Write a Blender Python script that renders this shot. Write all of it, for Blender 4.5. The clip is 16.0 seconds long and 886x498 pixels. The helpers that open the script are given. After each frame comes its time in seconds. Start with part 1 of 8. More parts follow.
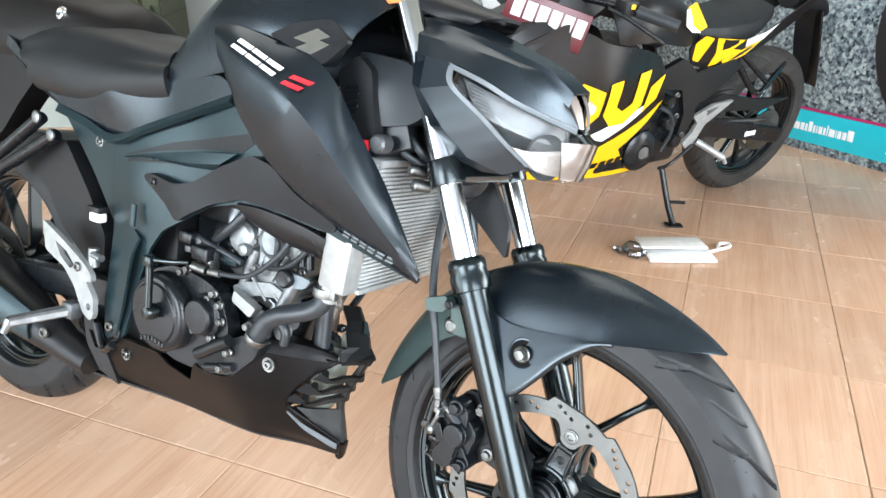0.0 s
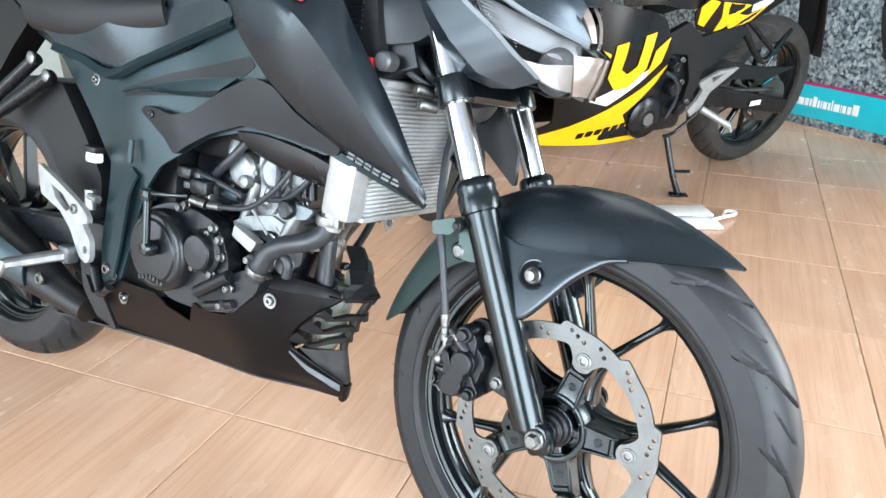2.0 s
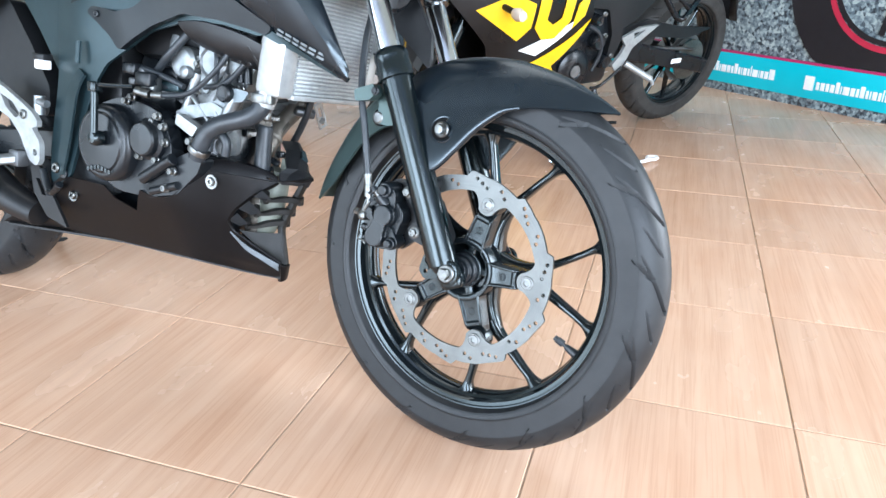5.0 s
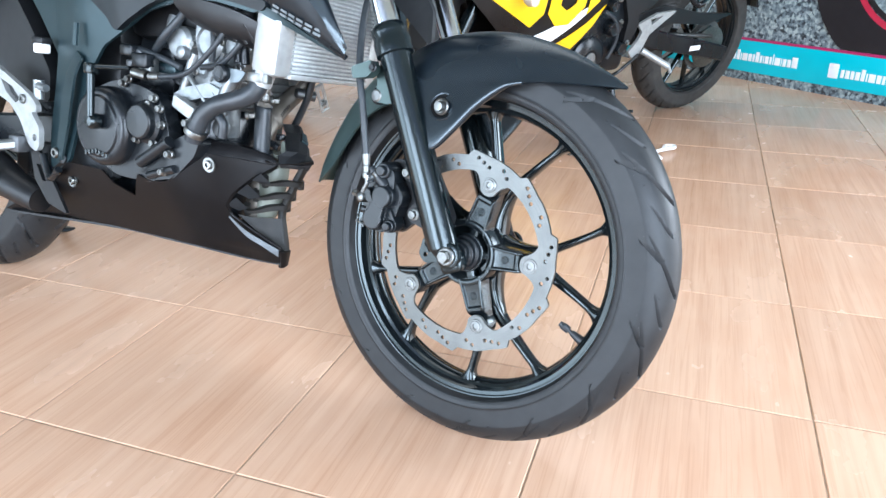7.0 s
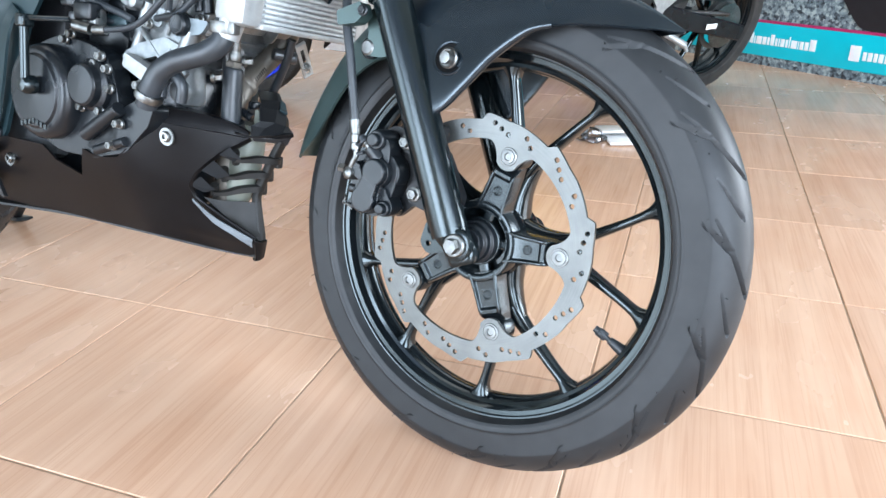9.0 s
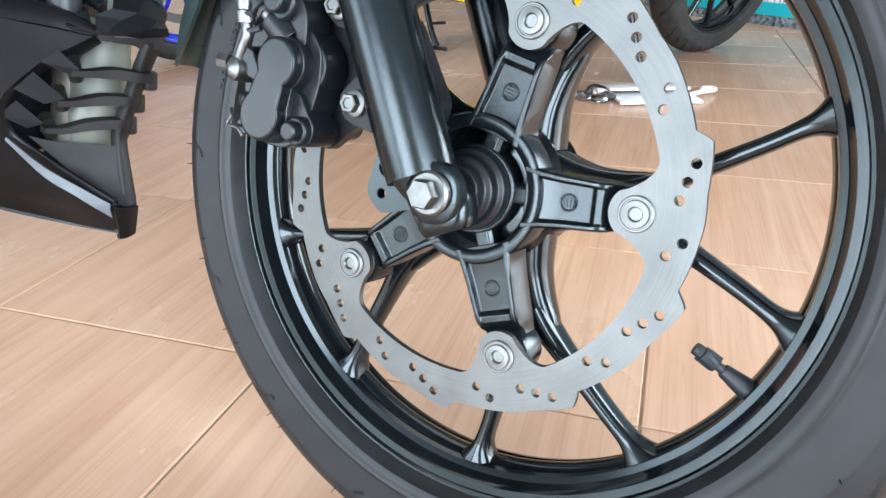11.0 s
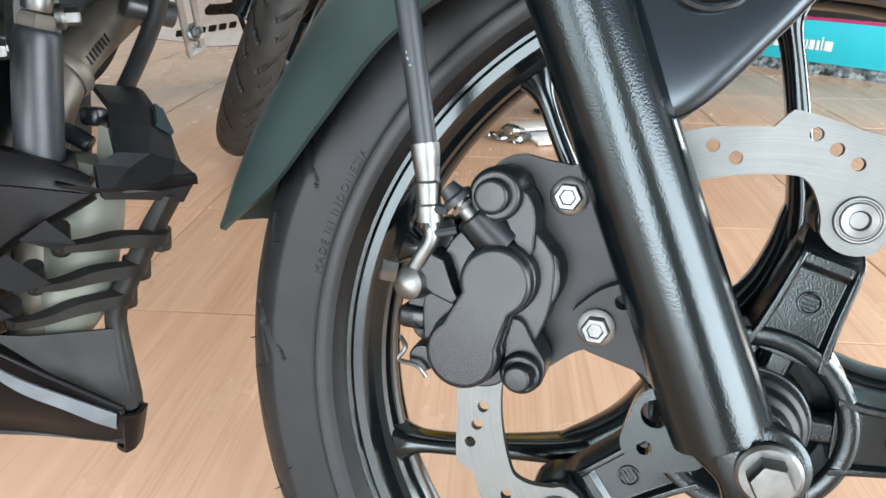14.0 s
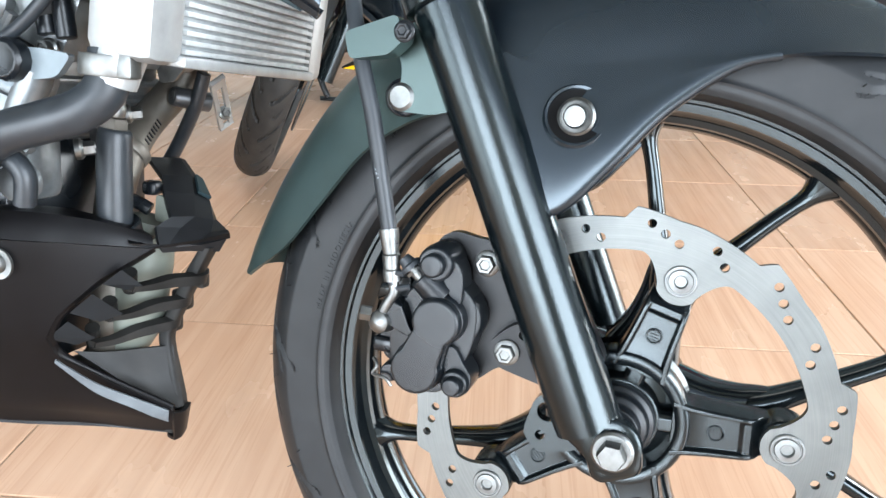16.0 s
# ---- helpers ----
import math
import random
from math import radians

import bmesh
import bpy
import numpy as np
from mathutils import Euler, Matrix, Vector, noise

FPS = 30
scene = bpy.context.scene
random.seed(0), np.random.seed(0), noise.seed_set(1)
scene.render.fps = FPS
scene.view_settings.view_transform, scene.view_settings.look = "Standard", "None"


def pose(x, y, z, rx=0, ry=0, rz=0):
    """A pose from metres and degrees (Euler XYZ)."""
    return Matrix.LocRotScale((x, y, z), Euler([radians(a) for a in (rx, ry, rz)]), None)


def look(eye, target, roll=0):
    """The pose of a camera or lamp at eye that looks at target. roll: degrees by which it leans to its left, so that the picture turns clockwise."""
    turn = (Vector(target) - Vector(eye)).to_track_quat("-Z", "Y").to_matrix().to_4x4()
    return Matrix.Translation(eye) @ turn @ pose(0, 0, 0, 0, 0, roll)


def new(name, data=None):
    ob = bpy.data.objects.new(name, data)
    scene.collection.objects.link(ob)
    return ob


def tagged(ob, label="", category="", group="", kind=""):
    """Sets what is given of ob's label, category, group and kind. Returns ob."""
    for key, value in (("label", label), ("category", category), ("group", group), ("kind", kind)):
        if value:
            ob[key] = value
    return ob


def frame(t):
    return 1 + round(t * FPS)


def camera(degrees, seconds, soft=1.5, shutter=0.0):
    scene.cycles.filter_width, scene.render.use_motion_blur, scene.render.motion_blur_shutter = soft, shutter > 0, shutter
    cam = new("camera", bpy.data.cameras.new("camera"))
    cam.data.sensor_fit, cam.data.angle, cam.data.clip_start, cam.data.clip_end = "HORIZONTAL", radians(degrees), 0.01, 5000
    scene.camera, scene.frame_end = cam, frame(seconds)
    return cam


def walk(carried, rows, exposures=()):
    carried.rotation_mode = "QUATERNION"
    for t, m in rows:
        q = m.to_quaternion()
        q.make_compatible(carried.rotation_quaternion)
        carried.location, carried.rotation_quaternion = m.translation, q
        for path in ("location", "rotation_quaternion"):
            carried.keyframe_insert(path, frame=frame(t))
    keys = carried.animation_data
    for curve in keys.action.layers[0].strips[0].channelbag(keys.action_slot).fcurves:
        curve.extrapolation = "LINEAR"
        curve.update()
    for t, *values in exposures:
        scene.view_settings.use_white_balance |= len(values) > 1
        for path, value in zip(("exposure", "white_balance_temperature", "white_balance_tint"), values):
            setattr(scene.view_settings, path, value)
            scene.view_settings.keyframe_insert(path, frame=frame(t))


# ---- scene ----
cam = camera(64.2, 16.0)
PATH = [
    (0, (-0.032, -0.003, 0.984), (-0.024, 1.827, 0.177), -0.3),
    (0.5, (-0.033, -0.011, 0.958), (-0.025, 1.817, 0.147), -0.7),
    (1, (-0.02, -0.021, 0.922), (-0.016, 1.806, 0.11), -0.5),
    (1.5, (-0.03, -0.021, 0.925), (-0.021, 1.806, 0.111), -0.5),
    (2, (-0.044, -0.015, 0.882), (-0.033, 1.811, 0.067), -0.3),
    (2.5, (-0.038, -0.048, 0.832), (-0.012, 1.779, 0.019), -0.9),
    (3, (0.001, -0.087, 0.795), (0.113, 1.737, -0.016), -1.3),
    (3.5, (0.006, -0.146, 0.789), (0.174, 1.676, -0.018), -0.6),
    (4, (-0.007, -0.185, 0.795), (0.172, 1.636, -0.011), -0.5),
    (4.5, (-0.005, -0.214, 0.77), (0.154, 1.61, -0.035), -0.1),
    (7, (0.031, -0.188, 0.709), (0.108, 1.638, -0.103), -0.7),
    (7.5, (0.023, -0.181, 0.698), (0.103, 1.644, -0.115), -0.7),
    (8, (0.014, -0.173, 0.688), (0.1, 1.652, -0.125), -0.6),
    (10.5, (0.045, 0.287, 0.476), (0.154, 2.095, -0.372), -0.5),
    (11, (0.05, 0.316, 0.448), (0.192, 2.121, -0.4), -0.5),
    (11.5, (0.081, 0.353, 0.472), (0.213, 2.168, -0.359), -0.1),
    (12, (0.102, 0.407, 0.522), (0.219, 2.22, -0.314), -0.5),
    (12.5, (0.045, 0.438, 0.544), (0.194, 2.244, -0.302), -0.5),
    (13, (-0.019, 0.477, 0.526), (0.373, 2.246, -0.322), -0.5),
    (13.5, (-0.078, 0.506, 0.513), (0.484, 2.228, -0.335), 0.1),
    (14, (-0.124, 0.519, 0.507), (0.454, 2.245, -0.323), 0.8),
    (14.5, (-0.145, 0.518, 0.506), (0.438, 2.242, -0.322), 0.9),
    (15, (-0.146, 0.501, 0.509), (0.426, 2.23, -0.316), 0.9),
    (15.5, (-0.135, 0.453, 0.533), (0.422, 2.186, -0.296), 0.7),
    (16, (-0.13, 0.394, 0.6), (0.417, 2.127, -0.235), 0.4),
]
walk(cam, [(t, look(eye, target, roll)) for t, eye, target, roll in PATH],
     [(0, 1.66, 6550, 10), (2, 1.66, 6400, 10), (4.5, 1.66, 6000, 10), (7.5, 1.66, 5900, 10), (11, 1.60, 6200, 10), (13, 1.58, 6400, 10), (14, 1.53, 6700, 10), (16, 1.73, 6400, 10)])

# ---- world, sun, large lights, exposure ----
world = bpy.data.worlds.new("world")
scene.world = world
world.use_nodes = True
wn = world.node_tree
sky = wn.nodes.new("ShaderNodeTexSky")
sky.sky_type, sky.sun_disc = 'NISHITA', False
sky.sun_elevation, sky.sun_rotation = radians(52), radians(-17)
soft_sky = wn.nodes.new("ShaderNodeHueSaturation")
soft_sky.inputs["Saturation"].default_value = 0.5
wn.links.new(sky.outputs[0], soft_sky.inputs["Color"])
wn.links.new(soft_sky.outputs[0], wn.nodes["Background"].inputs[0])
wn.nodes["Background"].inputs[1].default_value = 0.15
SUN = bpy.data.lights.new("sun", 'SUN')
SUN.energy, SUN.angle, SUN.color = 2.0, radians(0.5), (1.0, 0.95, 0.88)
new("sun", SUN).matrix_world = look((-1.5, 5, 6.5), (0, 0, 0))


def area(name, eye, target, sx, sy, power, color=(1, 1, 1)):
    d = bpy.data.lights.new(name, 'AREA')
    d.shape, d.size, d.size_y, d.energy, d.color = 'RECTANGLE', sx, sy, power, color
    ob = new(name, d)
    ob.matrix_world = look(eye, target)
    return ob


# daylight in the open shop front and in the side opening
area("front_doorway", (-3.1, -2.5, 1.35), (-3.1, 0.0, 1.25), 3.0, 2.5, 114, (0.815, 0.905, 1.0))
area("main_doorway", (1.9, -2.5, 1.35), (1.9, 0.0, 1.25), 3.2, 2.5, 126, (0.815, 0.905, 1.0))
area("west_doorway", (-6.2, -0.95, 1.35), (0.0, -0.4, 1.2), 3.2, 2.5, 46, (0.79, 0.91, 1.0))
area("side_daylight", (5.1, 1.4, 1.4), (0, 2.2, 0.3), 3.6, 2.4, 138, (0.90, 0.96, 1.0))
# added fill lamp under the ceiling, only to brighten the floor at the back
area("ceiling_fill", (-0.3, 3.2, 2.96), (-0.3, 3.2, 0), 4.0, 3.0, 23, (1.0, 0.97, 0.92))


# ---- materials ----
def material(name, color, rough=0.5, metal=0.0, grain=0.0, scale=40.0, bump=0.0, bscale=300.0, rvar=0.0, coat=0.0, spec=0.5, second=None, smear=None, sheen=None):
    m = bpy.data.materials.new(name)
    m.use_nodes = True
    nt = m.node_tree
    b = nt.nodes["Principled BSDF"]
    b.inputs["Base Color"].default_value = (*color, 1)
    b.inputs["Roughness"].default_value = rough
    b.inputs["Metallic"].default_value = metal
    b.inputs["Specular IOR Level"].default_value = spec
    b.inputs["Coat Weight"].default_value = coat
    if sheen:
        b.inputs["Specular Tint"].default_value = (*sheen, 1)
    b.inputs["Coat Roughness"].default_value = 0.08
    tc = nt.nodes.new("ShaderNodeTexCoord")
    mp = nt.nodes.new("ShaderNodeMapping")
    nt.links.new(tc.outputs["Object"], mp.inputs[0])
    if smear:
        mp.inputs["Scale"].default_value = smear
    n1 = nt.nodes.new("ShaderNodeTexNoise")
    n1.inputs["Scale"].default_value, n1.inputs["Detail"].default_value = scale, 6
    nt.links.new(mp.outputs[0], n1.inputs["Vector"])
    n2 = nt.nodes.new("ShaderNodeTexNoise")
    n2.inputs["Scale"].default_value, n2.inputs["Detail"].default_value = scale / 9, 3
    nt.links.new(mp.outputs[0], n2.inputs["Vector"])
    if grain:
        mx = nt.nodes.new("ShaderNodeMath")
        mx.operation = 'ADD'
        nt.links.new(n1.outputs[0], mx.inputs[0])
        nt.links.new(n2.outputs[0], mx.inputs[1])
        rp = nt.nodes.new("ShaderNodeValToRGB")
        lo = tuple(c * (1 - grain) for c in color)
        hi = second or tuple(min(1, c * (1 + grain)) for c in color)
        rp.color_ramp.elements[0].color, rp.color_ramp.elements[1].color = (*lo, 1), (*hi, 1)
        rp.color_ramp.elements[0].position, rp.color_ramp.elements[1].position = 0.7, 1.3
        hf = nt.nodes.new("ShaderNodeMath")
        hf.operation = 'MULTIPLY'
        hf.inputs[1].default_value = 1.0
        nt.links.new(mx.outputs[0], hf.inputs[0])
        rp.color_ramp.elements[0].position, rp.color_ramp.elements[1].position = 0.35, 0.65
        hf.inputs[1].default_value = 0.5
        nt.links.new(hf.outputs[0], rp.inputs[0])
        nt.links.new(rp.outputs[0], b.inputs["Base Color"])
    if rvar:
        mr = nt.nodes.new("ShaderNodeMapRange")
        mr.inputs[1].default_value, mr.inputs[2].default_value = 0.3, 0.7
        mr.inputs[3].default_value, mr.inputs[4].default_value = max(0.02, rough - rvar), min(1, rough + rvar)
        nt.links.new(n2.outputs[0], mr.inputs[0])
        nt.links.new(mr.outputs[0], b.inputs["Roughness"])
    if bump:
        n3 = nt.nodes.new("ShaderNodeTexNoise")
        n3.inputs["Scale"].default_value, n3.inputs["Detail"].default_value = bscale, 3
        nt.links.new(mp.outputs[0], n3.inputs["Vector"])
        bp = nt.nodes.new("ShaderNodeBump")
        bp.inputs["Strength"].default_value, bp.inputs["Distance"].default_value = bump, 0.001
        nt.links.new(n3.outputs[0], bp.inputs["Height"])
        nt.links.new(bp.outputs[0], b.inputs["Normal"])
    return m


SATIN = material("satin_black_paint", (0.0075, 0.0115, 0.0160), 0.27, 0.25, 0.15, 60, 0.006, 900, 0.04, spec=0.9, sheen=(0.84, 0.945, 1.0))
PANEL = material("matte_grey_green_paint", (0.0130, 0.0270, 0.0320), 0.34, 0.3, 0.15, 60, 0.010, 900, 0.05, spec=0.7, sheen=(0.84, 0.97, 1.0))
PLASTIC = material("textured_black_plastic", (0.0075, 0.0080, 0.0090), 0.42, 0, 0.25, 90, 0.04, 1400, 0.08, spec=0.35)
DUSTY = material("dusty_black_plastic", (0.006, 0.006, 0.006), 0.5, 0, 0.5, 50, 0.05, 900, 0.1, spec=0.3, second=(0.015, 0.0145, 0.013))
GLOSS = material("gloss_black_enamel", (0.003, 0.005, 0.006), 0.11, 0, 0.2, 60, 0.13, 1050, 0.04, 0.0, 0.58, sheen=(0.87, 0.98, 1.0))
CAST = material("black_cast_metal", (0.004, 0.0055, 0.0065), 0.15, 0.0, 0.3, 70, 0.15, 1000, 0.06, spec=0.6, sheen=(0.88, 0.98, 1.0))
RIMPAINT = material("black_rim_paint", (0.004, 0.0055, 0.0065), 0.13, 0.0, 0.25, 60, 0.025, 800, 0.05, spec=0.55, sheen=(0.87, 0.98, 1.0))
RUBBER = material("tyre_rubber", (0.0115, 0.0130, 0.0145), 0.46, 0, 0.3, 45, 0.03, 900, 0.08, spec=0.34, second=(0.0175, 0.019, 0.0205))
HOSE = material("hose_rubber", (0.018, 0.022, 0.026), 0.45, 0, 0.25, 80, 0.04, 900, 0.08)
CHROME = material("chrome", (0.62, 0.63, 0.64), 0.17, 1.0, 0.04, 30, 0, 300, 0.03)
ZINC = material("zinc_bolt_steel", (0.19, 0.194, 0.188), 0.42, 1.0, 0.35, 120, 0.06, 900, 0.12)
RECESSSHADE = material("recess_shade_black", (0.0016, 0.0016, 0.0017), 0.6, 0, 0.2, 80, 0.02, 900, 0.05, spec=0.12)
# tyre rubber made paler; doorway light on the rear bikes is in the colour
LITTYRE = material("light_lifted_tyre_rubber", (0.030, 0.0292, 0.0278), 0.6, 0, 0.35, 40, 0.03, 900, 0.08, spec=0.3, second=(0.048, 0.045, 0.041))
BOLTGREY = material("dull_disc_bolt_steel", (0.20, 0.205, 0.20), 0.46, 1.0, 0.2, 140, 0.05, 1200, 0.08)
CALIPER = material("satin_caliper_paint", (0.0065, 0.0085, 0.0105), 0.30, 0, 0.25, 80, 0.03, 1400, 0.08, spec=0.42)
BELLY = material("matte_black_belly_paint", (0.0045, 0.0042, 0.0046), 0.36, 0.0, 0.2, 60, 0.02, 1100, 0.06, spec=0.17)
ALU = material("cast_aluminium", (0.235, 0.25, 0.255), 0.40, 0.75, 0.35, 60, 0.10, 400, 0.1)
ALUBRIGHT = material("bright_aluminium", (0.34, 0.35, 0.345), 0.42, 0.4, 0.2, 60, 0.05, 500, 0.08)
ALUDARK = material("grey_engine_metal", (0.10, 0.105, 0.11), 0.42, 0.6, 0.3, 70, 0.07, 600, 0.1)
ENGINE = material("black_engine_paint", (0.006, 0.0075, 0.0092), 0.28, 0.0, 0.3, 70, 0.03, 500, 0.08, spec=0.38)
RADCORE = material("radiator_core", (0.40, 0.415, 0.41), 0.55, 0.3, 0.2, 120)
SEATMAT = material("black_vinyl", (0.0105, 0.0120, 0.0132), 0.44, 0, 0.2, 70, 0.06, 1500, 0.06, spec=0.3)
TAILMAT = material("dark_tail_plastic", (0.0060, 0.0052, 0.0050), 0.42, 0, 0.2, 60, 0.04, 1200, 0.08, spec=0.22)
WHITE = material("white_plastic", (0.82, 0.82, 0.81), 0.45, 0, 0.08, 40)
DECALGREY = material("grey_decal", (0.17, 0.20, 0.215), 0.4, 0.2, 0.1, 80)
DECALWHITE = material("white_decal", (0.75, 0.76, 0.76), 0.4, 0, 0.06, 80)
DECALRED = material("red_decal", (0.55, 0.02, 0.03), 0.35, 0, 0.1, 80)
YELLOW = material("yellow_paint", (0.85, 0.50, 0.005), 0.25, 0, 0.08, 20, 0.02, 300, 0.05, 0.5)
BLACKGLOSS = material("black_fairing_paint", (0.0075, 0.0070, 0.0072), 0.32, 0, 0.2, 40, 0.02, 300, 0.05, 0.0, 0.35)
BLUERIM = material("blue_rim_paint", (0.010, 0.035, 0.55), 0.25, 0.1, 0.1, 40)
DARKRED = material("dark_red_card", (0.09, 0.004, 0.010), 0.35, 0, 0.2, 15)
CYAN = material("cyan_print", (0.01, 0.42, 0.50), 0.4, 0, 0.05, 8)
MAGENTA = material("crimson_print", (0.35, 0.02, 0.10), 0.4, 0, 0.1, 8)
PRINTRED = material("red_print", (0.42, 0.02, 0.05), 0.4, 0, 0.12, 30)
PRINTBLACK = material("black_print", (0.012, 0.010, 0.012), 0.45, 0, 0.2, 30)
PRINTGREY = material("grey_print", (0.42, 0.43, 0.44), 0.45, 0, 0.2, 30)
WALLPAINT = material("pale_wall_paint", (0.52, 0.56, 0.54), 0.7, 0, 0.06, 6, 0.1, 60)
CEILPAINT = material("ceiling_paint", (0.13, 0.14, 0.12), 0.8, 0, 0.08, 6)
BENCHGREY = material("pale_grey_laminate", (0.27, 0.30, 0.27), 0.5, 0, 0.08, 12, 0.03, 200, 0.08)
OLIVE = material("olive_upholstery", (0.075, 0.085, 0.045), 0.6, 0, 0.15, 20, 0.2, 200)
GROUT = material("grout", (0.36, 0.25, 0.165), 0.8, 0, 0.25, 30)
GUARDGREEN = material("green_grey_satin_plastic", (0.025, 0.043, 0.042), 0.37, 0.3, 0.15, 60, 0.008, 900, 0.05, spec=1.0, sheen=(0.84, 1.0, 0.95))
BRACKET = material("satin_black_plastic", (0.0085, 0.0115, 0.0140), 0.36, 0.1, 0.2, 70, 0.015, 1100, 0.06, spec=0.36)
# grey of the headlight bands, and the painted highlight on the belly edge
TRIM = material("edge_glint_and_band_grey", (0.11, 0.125, 0.135), 0.45, 0.1, 0.2, 60)
ORANGEDECAL = material("orange_decal", (0.75, 0.16, 0.03), 0.4, 0, 0.1, 50)
AMBER = material("clear_indicator_lens", (0.75, 0.62, 0.50), 0.12, 0, 0.1, 90, coat=0.5)


def glass(name, gloss=0.14, rough=0.03, tint=(0.96, 0.97, 0.97)):
    """Thin clear plastic: mostly seen through, with a share of gloss."""
    m = bpy.data.materials.new(name)
    m.use_nodes = True
    nt = m.node_tree
    nt.nodes.remove(nt.nodes["Principled BSDF"])
    mix, see, shine, fr = (nt.nodes.new(k) for k in ("ShaderNodeMixShader", "ShaderNodeBsdfTransparent", "ShaderNodeBsdfGlossy", "ShaderNodeFresnel"))
    see.inputs[0].default_value = (*tint, 1)
    shine.inputs["Roughness"].default_value = rough
    fr.inputs[0].default_value = 1.0 + gloss * 3.6
    nt.links.new(fr.outputs[0], mix.inputs[0])
    nt.links.new(see.outputs[0], mix.inputs[1])
    nt.links.new(shine.outputs[0], mix.inputs[2])
    nt.links.new(mix.outputs[0], nt.nodes["Material Output"].inputs[0])
    return m


LENS = glass("clear_lens", 0.05, 0.03)
PLASTICBAG = glass("clear_plastic_film", 0.3, 0.15, (0.8, 0.82, 0.85))
REFLECTOR = material("vapour_metal_reflector", (0.17, 0.17, 0.175), 0.45, 0.5, 0.25, 40)
MILKY = material("milky_inner_lens", (0.20, 0.165, 0.145), 0.25, 0.1, 0.2, 60, coat=0.3)
PALEPIPE = material("pale_coated_steel", (0.145, 0.157, 0.13), 0.5, 0.2, 0.25, 30, 0.04, 500, 0.1)
RADBACK = material("radiator_tubes", (0.31, 0.325, 0.325), 0.6, 0.25, 0.2, 120)
CONCRETE = material("sunlit_concrete", (0.42, 0.41, 0.38), 0.85, 0, 0.15, 5, 0.2, 60)
PIPE = material("heat_stained_steel", (0.125, 0.112, 0.094), 0.50, 0.5, 0.3, 30, 0.03, 500, 0.1)


def tile_material():
    m = bpy.data.materials.new("wood_look_floor_tile")
    m.use_nodes = True
    nt, b = m.node_tree, m.node_tree.nodes["Principled BSDF"]
    tc, info = nt.nodes.new("ShaderNodeTexCoord"), nt.nodes.new("ShaderNodeObjectInfo")
    shift = nt.nodes.new("ShaderNodeVectorMath")
    shift.operation = 'MULTIPLY_ADD'
    nt.links.new(info.outputs["Random"], shift.inputs[0])
    shift.inputs[1].default_value = (7, 13, 3)
    nt.links.new(tc.outputs["Object"], shift.inputs[2])
    streak = nt.nodes.new("ShaderNodeMapping")
    streak.inputs["Scale"].default_value = (46, 1.7, 1)
    nt.links.new(shift.outputs[0], streak.inputs[0])
    n1 = nt.nodes.new("ShaderNodeTexNoise")
    n1.inputs["Scale"].default_value, n1.inputs["Detail"].default_value, n1.inputs["Distortion"].default_value = 1.0, 5, 0.6
    nt.links.new(streak.outputs[0], n1.inputs["Vector"])
    blot = nt.nodes.new("ShaderNodeTexNoise")
    blot.inputs["Scale"].default_value, blot.inputs["Detail"].default_value = 4.5, 4
    wide = nt.nodes.new("ShaderNodeMapping")
    wide.inputs["Scale"].default_value = (1.6, 0.8, 1)
    nt.links.new(shift.outputs[0], wide.inputs[0])
    nt.links.new(wide.outputs[0], blot.inputs["Vector"])
    r1, r2 = nt.nodes.new("ShaderNodeValToRGB"), nt.nodes.new("ShaderNodeValToRGB")
    r1.color_ramp.elements[0].position, r1.color_ramp.elements[0].color = 0.34, (0.505, 0.300, 0.190, 1)
    r1.color_ramp.elements[1].position, r1.color_ramp.elements[1].color = 0.60, (0.625, 0.400, 0.268, 1)
    r2.color_ramp.elements[0].position, r2.color_ramp.elements[0].color = 0.34, (0.565, 0.335, 0.212, 1)
    r2.color_ramp.elements[1].position, r2.color_ramp.elements[1].color = 0.70, (0.645, 0.440, 0.310, 1)
    nt.links.new(n1.outputs[0], r1.inputs[0])
    nt.links.new(blot.outputs[0], r2.inputs[0])
    mix = nt.nodes.new("ShaderNodeMix")
    mix.data_type = 'RGBA'
    mix.inputs[0].default_value = 0.5
    nt.links.new(r1.outputs[0], mix.inputs[6])
    nt.links.new(r2.outputs[0], mix.inputs[7])
    # fine dark pores along the grain
    pore = nt.nodes.new("ShaderNodeMapping")
    pore.inputs["Scale"].default_value = (120, 2.6, 1)
    nt.links.new(shift.outputs[0], pore.inputs[0])
    n2 = nt.nodes.new("ShaderNodeTexNoise")
    n2.inputs["Scale"].default_value, n2.inputs["Detail"].default_value, n2.inputs["Distortion"].default_value = 1.0, 3, 1.8
    nt.links.new(pore.outputs[0], n2.inputs["Vector"])
    r3 = nt.nodes.new("ShaderNodeValToRGB")
    r3.color_ramp.elements[0].position, r3.color_ramp.elements[0].color = 0.53, (1, 1, 1, 1)
    r3.color_ramp.elements[1].position, r3.color_ramp.elements[1].color = 0.61, (0.74, 0.62, 0.53, 1)
    nt.links.new(n2.outputs[0], r3.inputs[0])
    grainy = nt.nodes.new("ShaderNodeMix")
    grainy.data_type, grainy.blend_type = 'RGBA', 'MULTIPLY'
    grainy.inputs[0].default_value = 0.24
    nt.links.new(mix.outputs[2], grainy.inputs[6])
    nt.links.new(r3.outputs[0], grainy.inputs[7])
    hsv = nt.nodes.new("ShaderNodeHueSaturation")
    mr = nt.nodes.new("ShaderNodeMapRange")
    mr.inputs[3].default_value, mr.inputs[4].default_value = 0.93, 1.07
    nt.links.new(info.outputs["Random"], mr.inputs[0])
    nt.links.new(mr.outputs[0], hsv.inputs["Value"])
